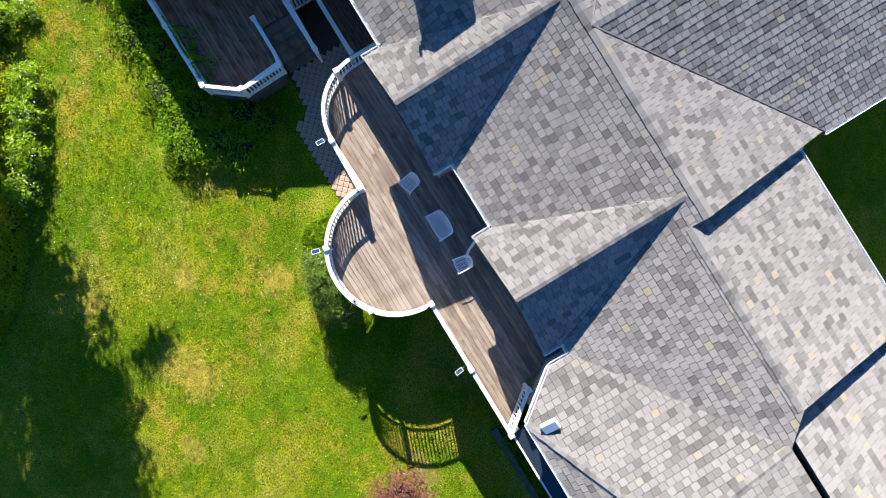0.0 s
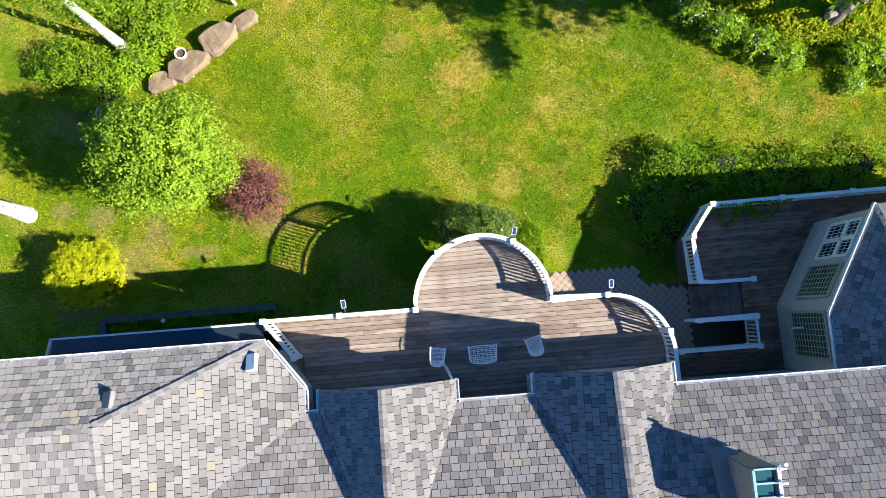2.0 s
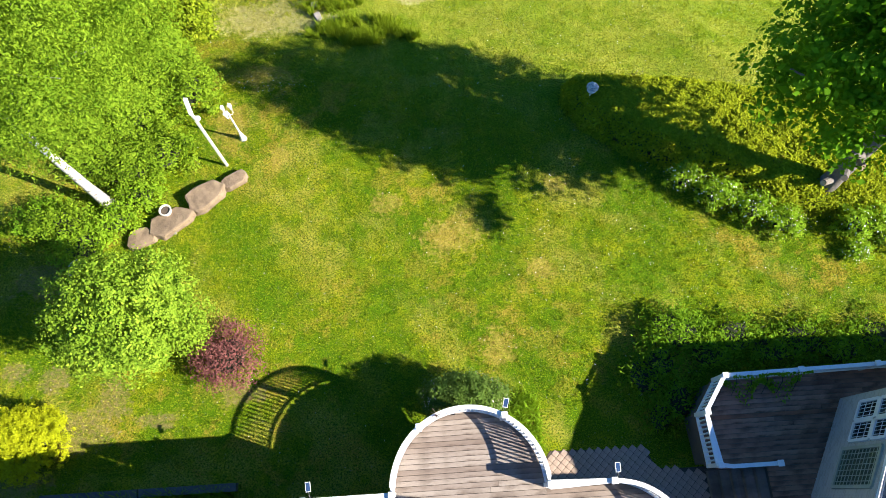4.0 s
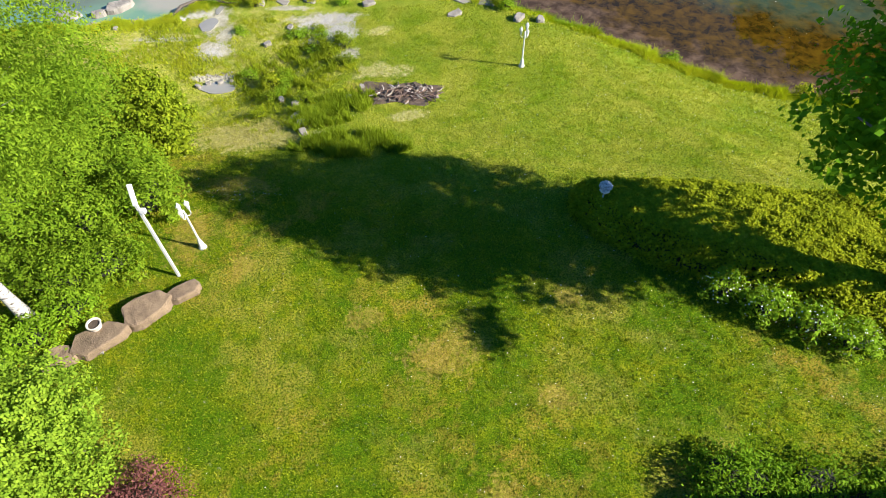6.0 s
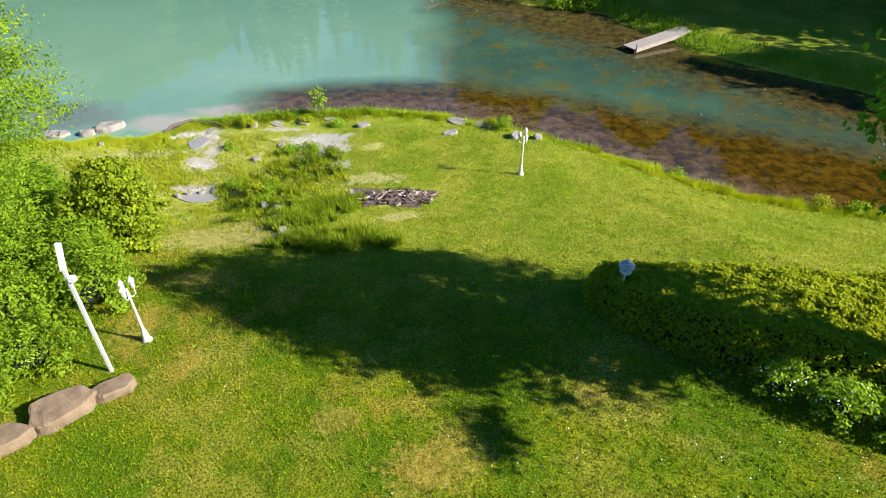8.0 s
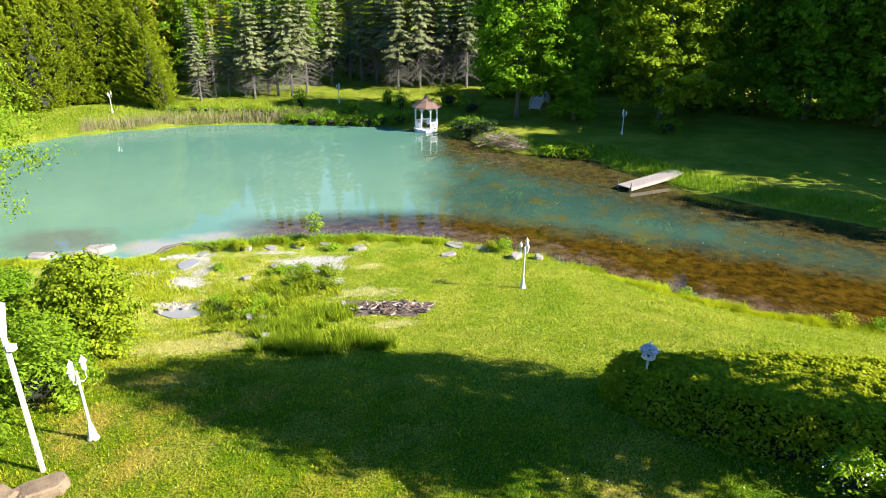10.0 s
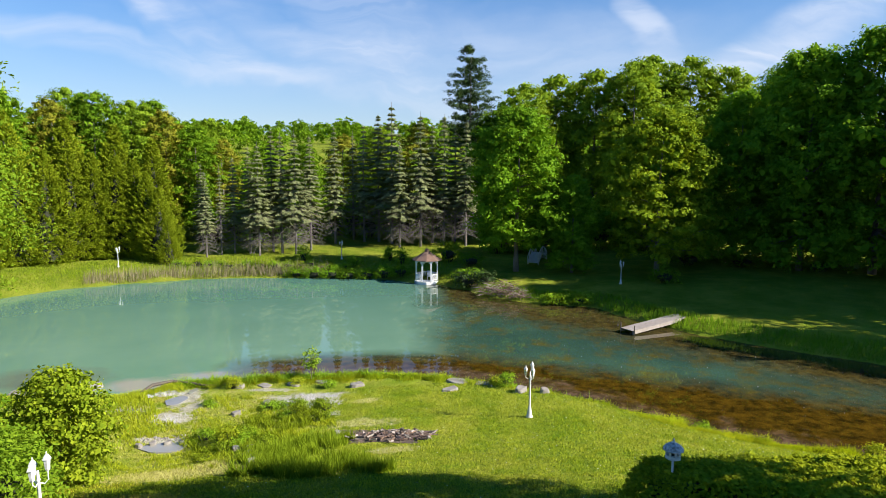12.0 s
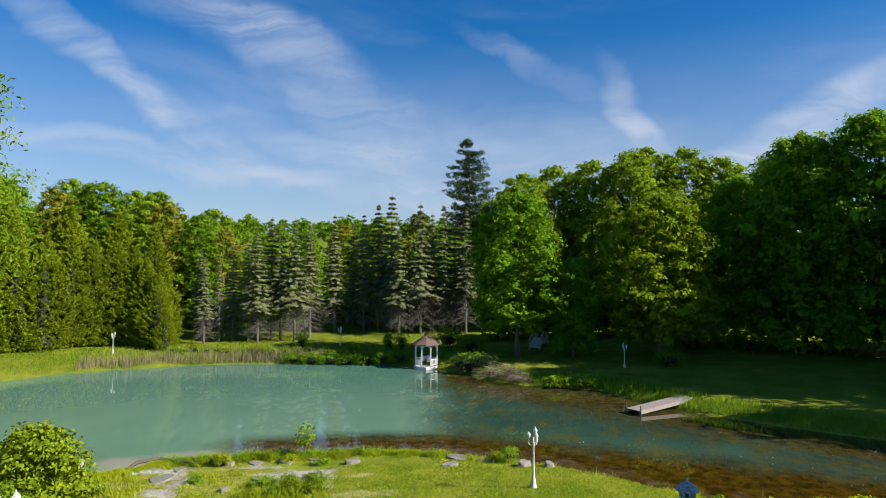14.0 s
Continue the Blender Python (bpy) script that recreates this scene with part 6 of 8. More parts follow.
def boulder(x, y, sx, sy, sz, turn, seed, mat, label, name="boulder", sink=0.3, group=""):
    bm = bmesh.new()
    slab(bm, sx, sy, sz, seed)
    ob = part(name, bm, mat, None)
    ob.matrix_world = at(x, y, turn, 1, sz * (0.5 - sink) + max(0.0, WATER - 0.08 - hz(x, y)))
    return tagged(ob, label, "rock", group)


BOULDERS = [(-11.3, 9.8, 1.35, 0.95, 0.34, 25), (-10.25, 10.5, 2.1, 1.25, 0.42, 32), (-9.05, 11.55, 1.9, 1.15, 0.5, 42), (-8.0, 12.3, 1.35, 0.8, 0.4, 34)]
for k, (x, y, sx, sy, sz, a) in enumerate(BOULDERS):
    boulder(x, y, sx, sy, sz, a, k + 2, M_ROCK, "flat brown boulder edging the lawn", group="boulders in a row")
boulder(-10.05, 10.05, 0.2, 0.14, 0.12, 0, 9, M_PALEROCK, "small pale stone beside the boulders", "stone")
pot = thing("flower_pot", "round stoneware pot with soil standing on a boulder", "pot", at(-10.4, 10.85, 0, 1, 0.22))
bm = bmesh.new()
lathe(bm, [(0.15, 0.0), (0.2, 0.1), (0.22, 0.24), (0.245, 0.27), (0.235, 0.29), (0.19, 0.28), (0.18, 0.2)], 20)
part("pot_body", bm, M_CERAMIC, pot, "", True)
bm = bmesh.new()
lathe(bm, [(0.18, 0.2), (0.18, 0.23)], 16)
part("soil", bm, M_SOIL, pot, "dark soil")
basket = thing("wire_basket", "round grey wire basket on bare soil", "basket", at(-13.2, 8.45, 0, 1))
bm = bmesh.new()
for r, z in ((0.26, 0.02), (0.32, 0.25), (0.36, 0.5)):
    tube(bm, [(r * math.cos(a), r * math.sin(a), z) for a in [2 * math.pi * i / 20 for i in range(21)]], 0.018, 5)
for i in range(16):
    a = 2 * math.pi * i / 16
    tube(bm, [(0.26 * math.cos(a), 0.26 * math.sin(a), 0.02), (0.36 * math.cos(a), 0.36 * math.sin(a), 0.5)], 0.01, 4)
part("frame", bm, M_WHITE_OLD, basket)


def lamp_post(x, y, label, lean=(0, 0), turn=0.0):
    """White garden lamp with three lantern heads."""
    o = thing("garden_lamp", label, "lamp post", at(x, y, turn) @ pose(0, 0, 0, lean[0], lean[1], 0), "white garden lamps")
    bm = bmesh.new()
    lathe(bm, [(0.15, 0.0), (0.15, 0.05), (0.11, 0.1), (0.10, 0.22), (0.065, 0.42), (0.05, 0.46), (0.042, 0.5), (0.036, 1.75), (0.05, 1.78), (0.03, 1.82), (0.03, 1.98)], 12)
    part("pole", bm, M_WHITE_OLD, o, "", True)
    for k in range(3):
        a = 2 * math.pi * k / 3 + 0.5
        cx, cy = (0.0, 0.0) if k == 3 else (0.19 * math.cos(a), 0.19 * math.sin(a))
        z = 1.95 if k else 2.08
        bm = bmesh.new()
        tube(bm, [(0, 0, 1.72), (cx * 0.6, cy * 0.6, 1.66), (cx, cy, 1.74), (cx, cy, z - 0.1)], 0.014, 6)
        arm = part("arm", bm, M_WHITE, o)
        bm = bmesh.new()
        lathe(bm, [(0.03, z - 0.14), (0.055, z - 0.1), (0.075, z + 0.1), (0.10, z + 0.12), (0.07, z + 0.18), (0.02, z + 0.24), (0.012, z + 0.29)], 6, (cx, cy, 0))
        part("lantern", bm, M_WHITE_OLD, o, "frosted white lantern")
    return o


lamp_post(-7.94, 14.37, "white three-headed garden lamp leaning by the boulders", (-2, -2))
lamp_post(4.47, 26.9, "white three-headed garden lamp on the lawn near the pond", turn=30)
lamp_post(-35.5, 71.8, "white three-headed garden lamp on the far bank by the reeds", turn=10)
lamp_post(-11.6, 78.9, "white three-headed garden lamp before the spruces", turn=50)
lamp_post(18.3, 62.8, "white garden lamp in the shade of the maples", turn=70)

pole = thing("pole", "tall white leaning post with a box at the top", "post", at(-8.42, 13.06) @ pose(0, 0, 0, -3, -2.5, 0))
bm = bmesh.new()
beam(bm, (0, 0, -0.3), (0, 0, 3.55), 0.08, 0.08, (0, 1, 0))
part("shaft", bm, M_WHITE_OLD, pole)
bm = bmesh.new()
beam(bm, (-0.02, 0, 3.5), (0.06, 0.12, 4.25), 0.13, 0.08, (0, 1, 0))
part("top_box", bm, M_WHITE, pole)
bm = bmesh.new()
box(bm, (0.1, 0, 3.25), (0.16, 0.14, 0.14))
part("bracket", bm, M_WHITE, pole)

bird = thing("birdhouse", "weathered white octagonal birdhouse standing over the hedge", "birdhouse", Matrix.Translation((6.15, 15.3, hz(6.15, 15.3) + 0.40)) @ Matrix.Scale(0.78, 4))
bm = bmesh.new()
tube(bm, [(0, 0, -0.65), (0, 0, 1.45)], 0.035, 8)
part("pole", bm, M_WHITE, bird)
bm = bmesh.new()
lathe(bm, [(0.22, 1.43), (0.24, 1.45), (0.24, 1.48), (0.12, 1.485)], 8)
part("floor", bm, M_WHITE, bird)
for i in range(8):
    a = 2 * math.pi * i / 8
    bm = bmesh.new()
    beam(bm, (0.2 * math.cos(a), 0.2 * math.sin(a), 1.48), (0.2 * math.cos(a), 0.2 * math.sin(a), 1.72), 0.05, 0.05, (0, 1, 0))
    part("post", bm, M_WHITE, bird)
# black cylinder added to stand for the shade behind the openings
bm = bmesh.new()
lathe(bm, [(0.13, 1.485), (0.13, 1.72)], 8)
part("body", bm, M_BLACK, bird, "black core for the shade inside")
for z0, z1, nm in ((1.48, 1.545, "rail"), (1.685, 1.725, "lintel")):
    bm = bmesh.new()
    lathe(bm, [(0.205, z0), (0.235, z0), (0.235, z1), (0.205, z1)], 8)
    part(nm, bm, M_WHITE, bird)
M_PEEL = plain("peeling_grey_paint", (0.045, 0.046, 0.052), (0.66, 0.66, 0.66), 13.0, 0.8, 0.6)
for i in range(8):
    a, b = 2 * math.pi * i / 8, 2 * math.pi * (i + 1) / 8
    bm = bmesh.new()
    for (r0, z0), (r1, z1) in zip(((0.315, 1.70), (0.26, 1.775), (0.18, 1.845), (0.10, 1.89)), ((0.25, 1.785), (0.17, 1.855), (0.09, 1.90), (0.02, 1.925))):
        c = [(r0 * math.cos(a), r0 * math.sin(a), z0), (r0 * math.cos(b), r0 * math.sin(b), z0), (r1 * math.cos(b), r1 * math.sin(b), z1), (r1 * math.cos(a), r1 * math.sin(a), z1)]
        lo = [bm.verts.new(p) for p in c]
        hi = [bm.verts.new((x, y, z + 0.016)) for x, y, z in c]
        bm.faces.new(hi)
        bm.faces.new(lo[::-1])
        for k in range(4):
            bm.faces.new((lo[k], lo[(k + 1) % 4], hi[(k + 1) % 4], hi[k]))
    part("roof_panel", bm, M_PEEL, bird, "grey shingles with peeling white paint")
bm = bmesh.new()
lathe(bm, [(0.05, 1.915), (0.055, 1.95), (0.025, 1.97), (0.035, 2.0), (0.012, 2.06)], 8)
part("finial", bm, M_WHITE_OLD, bird)

# fire pit, pools, gravel, shore stones
pit = thing("fire_pit", "flat heap of charred branches and ash in the lawn", "fire pit", at(-0.9, 24.75, -4, 1, -0.02) @ pose(0, 0, 0, -8.5, -2.3, 0))
bm = bmesh.new()
rock(bm, (3.5, 1.9, 0.10), 4, 4, 0.42)
part("ash", bm, M_ASH, pit, "brown ash and charcoal")
bm = bmesh.new()
rock(bm, (1.5, 0.7, 0.06), 7, 3, 0.5)
for v in bm.verts:
    v.co += Vector((1.85, -0.35 + 0.4 * (v.co.x), 0))
part("scorched_soil", bm, M_ASH, pit)
for k in range(150):
    a, q = rr.uniform(0, 6.28), math.sqrt(rr.random())
    x, y, b = 1.55 * q * math.cos(a) - 0.1, 0.72 * q * math.sin(a), rr.uniform(0, 6.28)
    L, w = rr.uniform(0.12, 0.55), rr.uniform(0.018, 0.06)
    bm = bmesh.new()
    z = 0.06 + rr.uniform(0, 0.14) * (1 - q)
    tube(bm, [(x, y, z), (x + L * 0.5 * math.cos(b), y + L * 0.5 * math.sin(b), z + rr.uniform(-0.01, 0.07)), (x + L * math.cos(b + 0.3), y + L * math.sin(b + 0.3), z + rr.uniform(-0.02, 0.12))], [w, w * 0.9, w * 0.5], 5)
    part("branch", bm, rr.choice((M_TIMBER, M_CHAR, M_CHAR, M_CHAR, M_BRUSH, M_DEADWOOD, M_DRYWOOD)), pit)


def blob(cx, cy, rx, ry, seed, n=26):
    rg = random.Random(seed)
    ph = [rg.uniform(0, 6.28) for _ in range(3)]
    return [(cx + rx * math.cos(t) * (1 + 0.16 * math.sin(2 * t + ph[0]) + 0.12 * math.sin(3 * t + ph[1]) + 0.06 * math.sin(5 * t + ph[2])), cy + ry * math.sin(t) * (1 + 0.16 * math.sin(2 * t + ph[1]) + 0.1 * math.sin(4 * t + ph[2]))) for t in [2 * math.pi * i / n for i in range(n)]]


M_POOL = glass_mat("shallow_pool", (0.19, 0.185, 0.165))
for k, ((x, y, pr, pz), (rx, ry)) in enumerate(zip(POOLS, [(1.1, 0.42), (0.45, 0.62), (0.2, 0.42)])):
    bm = bmesh.new()
    prism(bm, blob(x, y, rx, ry, k), pz - 0.3, pz + 0.055)
    tagged(part("pool", bm, M_POOL, None), "shallow pale pool in the grassy stream bed", "water", kind="structure")


def pebbles(name, label, poly, n, size, mat, seed):
    """Loose stones strewn on the ground, joined."""
    x, y = scatter(seed, poly, n)
    rg = np.random.default_rng(seed)
    k = rg.random(len(x)) < np.clip(edge_dist(poly, x, y) / 0.8, 0, 1) * (0.35 + 0.65 * (waves(x, y, 2.6, seed) > -0.15))
    x, y = x[k], y[k]
    v, f = [], []
    for px, py, pz in zip(x, y, height(x, y)):
        s = size * rg.uniform(0.5, 1.5, 3)
        k = len(v)
        ang = rg.uniform(0, 6.28)
        for i, (a, b, c) in enumerate(((1, 0, 0.1), (0.2, 1, 0.2), (-1, 0.3, 0.1), (-0.1, -1, 0.2), (0, 0, 0.7))):
            v.append((px + s[0] * (a * math.cos(ang) - b * math.sin(ang)), py + s[1] * (a * math.sin(ang) + b * math.cos(ang)), pz + s[2] * c - 0.01))
        f += [(k, k + 1, k + 4), (k + 1, k + 2, k + 4), (k + 2, k + 3, k + 4), (k + 3, k, k + 4)]
    return tagged(link(name, mesh_of(name, v, f, mat)), label, "stones", kind="stuff")


pebbles("gravel", "pale gravel showing through the thin grass", blob(-5.9, 32.2, 2.2, 1.7, 5), 5200, 0.05, M_GRAVEL, 1)
pebbles("gravel", "pale gravel in the stream bed", blob(-12.1, 30.5, 1.0, 0.8, 6), 600, 0.055, M_GRAVEL, 2)
pebbles("gravel", "pale gravel around the shallow pool", blob(-11.6, 28.45, 1.4, 0.36, 7), 420, 0.09, M_PALEROCK, 3)
pebbles("gravel", "pale gravel on the shore of the pond", blob(-14.9, 34.0, 2.0, 0.6, 8), 2000, 0.06, M_GRAVEL, 4)
pebbles("gravel", "pale gravel on the dry slope", blob(-7.2, 17.4, 1.7, 0.7, 9), 250, 0.03, M_GRAVEL, 5)
for k, (x, y, s, h) in enumerate([(-21.6, 34.1, 2.1, 0.55), (-19.7, 34.2, 1.3, 0.9), (-18.7, 34.9, 2.1, 1.0), (-19.9, 32.9, 1.4, 0.5), (-17.3, 33.3, 1.1, 0.5), (-18.2, 32.6, 0.5, 0.3), (-10.4, 35.2, 1.1, 0.35), (-9.0, 35.3, 1.2, 0.16), (-7.4, 35.3, 1.1, 0.16), (-6.0, 35.9, 0.9, 0.16), (-3.83, 34.6, 1.0, 0.4),
                                  (1.24, 32.9, 1.2, 0.3), (4.75, 32.0, 1.1, 0.6), (5.9, 31.7, 0.85, 0.5), (-3.9, 24.6, 0.62, 0.4), (-3.35, 25.6, 0.5, 0.3), (1.6, 34.6, 1.7, 0.2), (3.0, 34.1, 1.4, 0.2)]):
    boulder(x, y, s * 0.85, s * 0.55, h * 0.75, 20 * k, 20 + k, M_PALEROCK, "pale flat stone on the shore of the pond", "stone", 0.42, "shore stones")
bm = bmesh.new()
tube(bm, [(x, y, hz(x, y) + 0.12) for x, y in [(3.6, 34.5), (5.6, 33.6), (7.4, 32.6), (9.4, 31.5), (11.4, 30.4), (13.0, 29.4)]], 0.025, 5)
tagged(part("rope", bm, M_DEADWOOD, None), "thin rope lying along the shore", "rope")
bm = bmesh.new()
tube(bm, [(-15.3, 33.7, -3.85), (-14.8, 34.4, -3.55), (-14.0, 35.1, -3.55), (-13.2, 35.3, -3.7), (-12.2, 35.1, -3.8), (-11.6, 35.2, -3.8)], [0.09, 0.10, 0.08, 0.07, 0.06, 0.03], 7)
tagged(part("driftwood", bm, M_TIMBER, None), "dark curved driftwood on the shore", "driftwood")

# taller grass, reeds and weeds
rng = np.random.default_rng(31)


def grass(name, label, poly, n, h, w, mat, seed, lean=0.35, keep=None):
    x, y = scatter(seed, poly, n)
    if keep is not None:
        k = keep(x, y)
        x, y = x[k], y[k]
    return tagged(link(name, quads_mesh(name, blades(seed, x, y, h, w, lean), mat, 3)), label, "grass", kind="stuff")


def near_water(lo, hi):
    return lambda x, y: (~inside(POND, x, y)) & (edge_dist(POND, x, y) > lo) & (edge_dist(POND, x, y) < hi)


def bare(x, y):
    """Where sand, gravel, pools or ash leave no room for grass."""
    d = np.min([np.hypot((x - cx) / rx, (y - cy) / ry) for cx, cy, rx, ry in SAND + [(-0.9, 24.75, 2.0, 1.1), (-11.2, 27.5, 1.4, 0.7)]], 0)
    return d + 0.25 * waves(x, y, 5.0, 1.0) < 0.9


LAWN = [(-17, 1.5), (-4, 1.0), (4, 3.0), (20, 7.5), (22, 24.5), (12, 30.0), (4, 34.2), (-14, 34.0), (-17, 30), (-17, 12)]
x, y = scatter(41, LAWN, 95000)
keep = ~bare(x, y)
x, y = x[keep], y[keep]
rg = np.random.default_rng(40)
x = np.repeat(x, 4) + rg.normal(0, 0.028, 4 * len(x))
y = np.repeat(y, 4) + rg.normal(0, 0.028, len(x))
tagged(link("lawn_grass", quads_mesh("lawn_grass", blades(41, x, y, 0.075, 0.014, 0.55), M_BLADE, 3)), "short mown grass in small tufts over the lawn", "grass", kind="stuff")
def along(seed, a, b, n, width):
    """Points beside the shore between two corners of the pond's outline, on land."""
    rg = np.random.default_rng(seed)
    p = np.array(POND[a:b])
    seg = np.hypot(*(p[1:] - p[:-1]).T)
    k = rg.choice(len(seg), n, p=seg / seg.sum())
    t = rg.random(n)[:, None]
    q = p[k] + t * (p[k + 1] - p[k])
    d = (p[k + 1] - p[k]) / seg[k][:, None]
    off = (np.abs(rg.normal(0, width * 0.5, n)) * (0.6 + 0.5 * np.sin(q[:, 0] * 1.7) ** 2))[:, None]
    q = q + np.stack([d[:, 1], -d[:, 0]], 1) * off
    return q[:, 0], q[:, 1]


x, y = along(42, 0, 18, 34000, 0.9)
tagged(link("shore_grass", quads_mesh("shore_grass", blades(42, x, y, 0.24, 0.020, 0.45), L_TALL, 3)), "long fresh grass along the shore", "grass", kind="stuff")
x, y = along(52, 9, 18, 14000, 0.7)
tagged(link("shore_grass", quads_mesh("shore_grass", blades(52, x, y, 0.32, 0.022, 0.5), L_GRASS, 3)), "tall bright grass fringing the open shore", "grass", kind="stuff")
x, y = along(44, 6, 14, 9000, 0.6)
tagged(link("shore_weeds", quads_mesh("shore_weeds", blades(49, x, y, 0.34, 0.022, 0.6), L_FERN, 3)), "broad-leaved weeds along the shore", "weeds", kind="stuff")
wet = lambda x, y: (waves(x, y, 1.5, 1.0) + 0.7 * waves(x, y, 4.1, 2.0) > 0.12) & (~bare(x, y)) & (np.min([np.hypot((x - px) / (1.25 if k == 0 else 1.0), (y - py) / (0.6 if k == 0 else 1.25)) for k, (px, py, _, _) in enumerate(POOLS)], 0) > 0.95)
grass("rough_grass", "uncut grass and weeds in the stream bed", blob(-8.8, 28.0, 5.0, 5.2, 11), 22000, 0.16, 0.02, L_TALL, 43, 0.4, wet)
grass("rough_grass", "yellow-green weeds along the stream", blob(-7.4, 28.2, 2.6, 2.4, 14), 9000, 0.26, 0.026, L_OLIVE, 53, 0.5, lambda x, y: waves(x, y, 2.3, 4.0) + 0.6 * waves(x, y, 5.1, 1.0) > 0.1)
grass("rough_grass", "long fresh grass beside the fire pit", blob(-4.7, 23.6, 2.0, 1.6, 15), 11000, 0.34, 0.02, L_MEADOW, 54, 0.35, lambda x, y: waves(x, y, 2.0, 3.0) + 0.6 * waves(x, y, 5.5, 1.0) > -0.15)
grass("rough_grass", "long fresh grass on the bank of the stream", blob(-15.5, 30.5, 3.0, 3.2, 16), 6000, 0.18, 0.026, L_TALL, 55, 0.4, lambda x, y: np.sin(x * 1.1 + 2) * np.cos(y * 0.9) > -0.3)
grass("dry_grass", "pale dry mown grass on the slope", blob(-7.9, 22.4, 3.0, 1.6, 17), 8000, 0.06, 0.014, L_STRAW, 56, 0.9)
grass("dry_stalks", "a few pale dry stalks beside the hedge", blob(8.3, 16.6, 0.7, 0.35, 18), 70, 0.95, 0.009, L_REED, 57, 0.12)
grass("rough_grass", "dark tuft of long grass at the foot of the slope", blob(-3.3, 20.6, 2.4, 0.9, 12), 9000, 0.42, 0.02, L_MEADOW, 44, 0.3, lambda x, y: waves(x, y, 2.2, 3.0) + 0.7 * waves(x, y, 6.0, 1.0) > -0.1)
grass("reeds", "dry pale reeds along the far shore", [(-36, 58), (-12, 66), (-12, 76), (-36, 76)], 30000, 1.0, 0.018, L_REED, 45, 0.10, near_water(0.0, 1.0))
grass("bank_grass", "fresh grass on the far bank", [(-46, 56), (2, 64), (2, 80), (-46, 84)], 30000, 0.22, 0.03, L_MEADOW, 46, 0.4, near_water(0.05, 9))
grass("bank_grass", "weeds on the shaded bank", [(0, 55), (15, 52), (32, 36), (36, 40), (24, 58), (6, 68)], 22000, 0.4, 0.03, L_SHRUB, 47, 0.3, near_water(0.0, 2.2))
grass("border_plants", "fresh pointed leaves growing below the deck rim", blob(3.1, 2.8, 0.6, 1.0, 13), 1500, 0.32, 0.022, L_FERN, 48, 0.5)
fx, fy = scatter(51, LAWN, 2200)
fz = height(fx, fy) + 0.07
k = rng.random(len(fx)) < np.clip((fx + 6) / 14, 0.15, 1)
pos = np.stack([fx, fy, fz], 1)[k]
M_FLOWER = plain("white_petals", (0.7, 0.7, 0.66), (0.8, 0.8, 0.76), 5, 0.7)
tagged(link("clover", quads_mesh("clover", leaves(rng, pos, np.tile(np.array([[0, 0, 1.0]]), (len(pos), 1)), 0.019, 1.2, 0.2), M_FLOWER)), "small white clover flowers scattered over the lawn", "flowers", kind="stuff")
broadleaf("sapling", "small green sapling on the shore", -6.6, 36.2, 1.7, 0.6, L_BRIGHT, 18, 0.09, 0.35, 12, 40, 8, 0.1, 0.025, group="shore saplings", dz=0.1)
for k, (x, y, h) in enumerate([(-10.6, 34.9, 0.8), (4.2, 33.4, 0.9), (3.6, 34.2, 0.7), (12.9, 29.6, 0.7), (18.8, 26.4, 0.9), (20.3, 25.9, 0.8), (-8.2, 27.0, 0.9), (-5.4, 35.0, 0.5), (-7.2, 35.3, 0.5)]):
    shrub("shrub", "low leafy weed on the shore", x, y, h * 0.6, h * 0.5, h * 0.8, L_FERN if k % 2 else L_TALL, 90 + k, 0.06, 8, 220, 8, 0.09, False, group="shore weeds", under=0.5)

# flowering bushes along the near edge of the hedge, white bloom as small tufts
for k, (x, y, r, h) in enumerate([(9.6, 11.9, 0.8, 0.9), (10.7, 11.2, 0.9, 1.0), (11.9, 10.6, 0.9, 1.0), (13.0, 10.0, 0.9, 0.9), (15.8, 10.0, 1.2, 1.1), (17.4, 9.6, 1.2, 1.0), (15.6, 8.9, 0.6, 0.5)]):
    o = shrub("shrub", "bright green bush with small white flowers beside the hedge", x, y, r, r * 0.8, h, L_FERN, 170 + k, 0.075, 12, 160, 9, 0.08, group="flowering bushes", under=0.3)
    rg = np.random.default_rng(180 + k)
    d = unit(rg.normal(0, 1, (70, 3)) + np.array([0, -0.3, 0.7]))
    v = leaves(rg, d * np.array([r, r * 0.8, h * 0.55]) * 0.95 + np.array([0, 0, h * 0.5]), d, 0.03, 1.2, 0.3)
    tagged(link("flowers", quads_mesh("flowers", v, M_FLOWER), o), kind="stuff")

# timber-edged bed along the shaded wall
bed = thing("planting_bed", "low dark timber edging of a shaded planting bed", "garden edging", HM)
for a, b in (((-12.9, 1.22), (-9.7, 1.22)), ((-9.66, 1.22), (-6.45, 1.22)), ((-13.05, 1.2), (-13.05, 0.62))):
    bm = bmesh.new()
    beam(bm, (*a, 0.11), (*b, 0.11), 0.26, 0.26)
    part("timber", bm, M_SLATE, bed)
grass("border_plants", "shaded leaves growing in the bed along the wall", [(-12.6, 0.0), (-6.6, 0.35), (-6.6, 0.75), (-12.6, 0.35)], 1600, 0.4, 0.022, L_SHRUB, 58, 0.5)
globe = thing("garden_light", "small white globe light in the planting bed", "garden light", at(-10.75, 0.38))
bm = bmesh.new()
tube(bm, [(0, 0, -0.1), (0, 0, 0.2)], 0.015, 6)
part("stake", bm, M_BLACK, globe)
bm = bmesh.new()
lathe(bm, [(0.02, 0.19), (0.07, 0.22), (0.09, 0.29), (0.07, 0.36), (0.01, 0.38)], 12)
part("globe", bm, M_WHITE, globe, "frosted white globe", True)
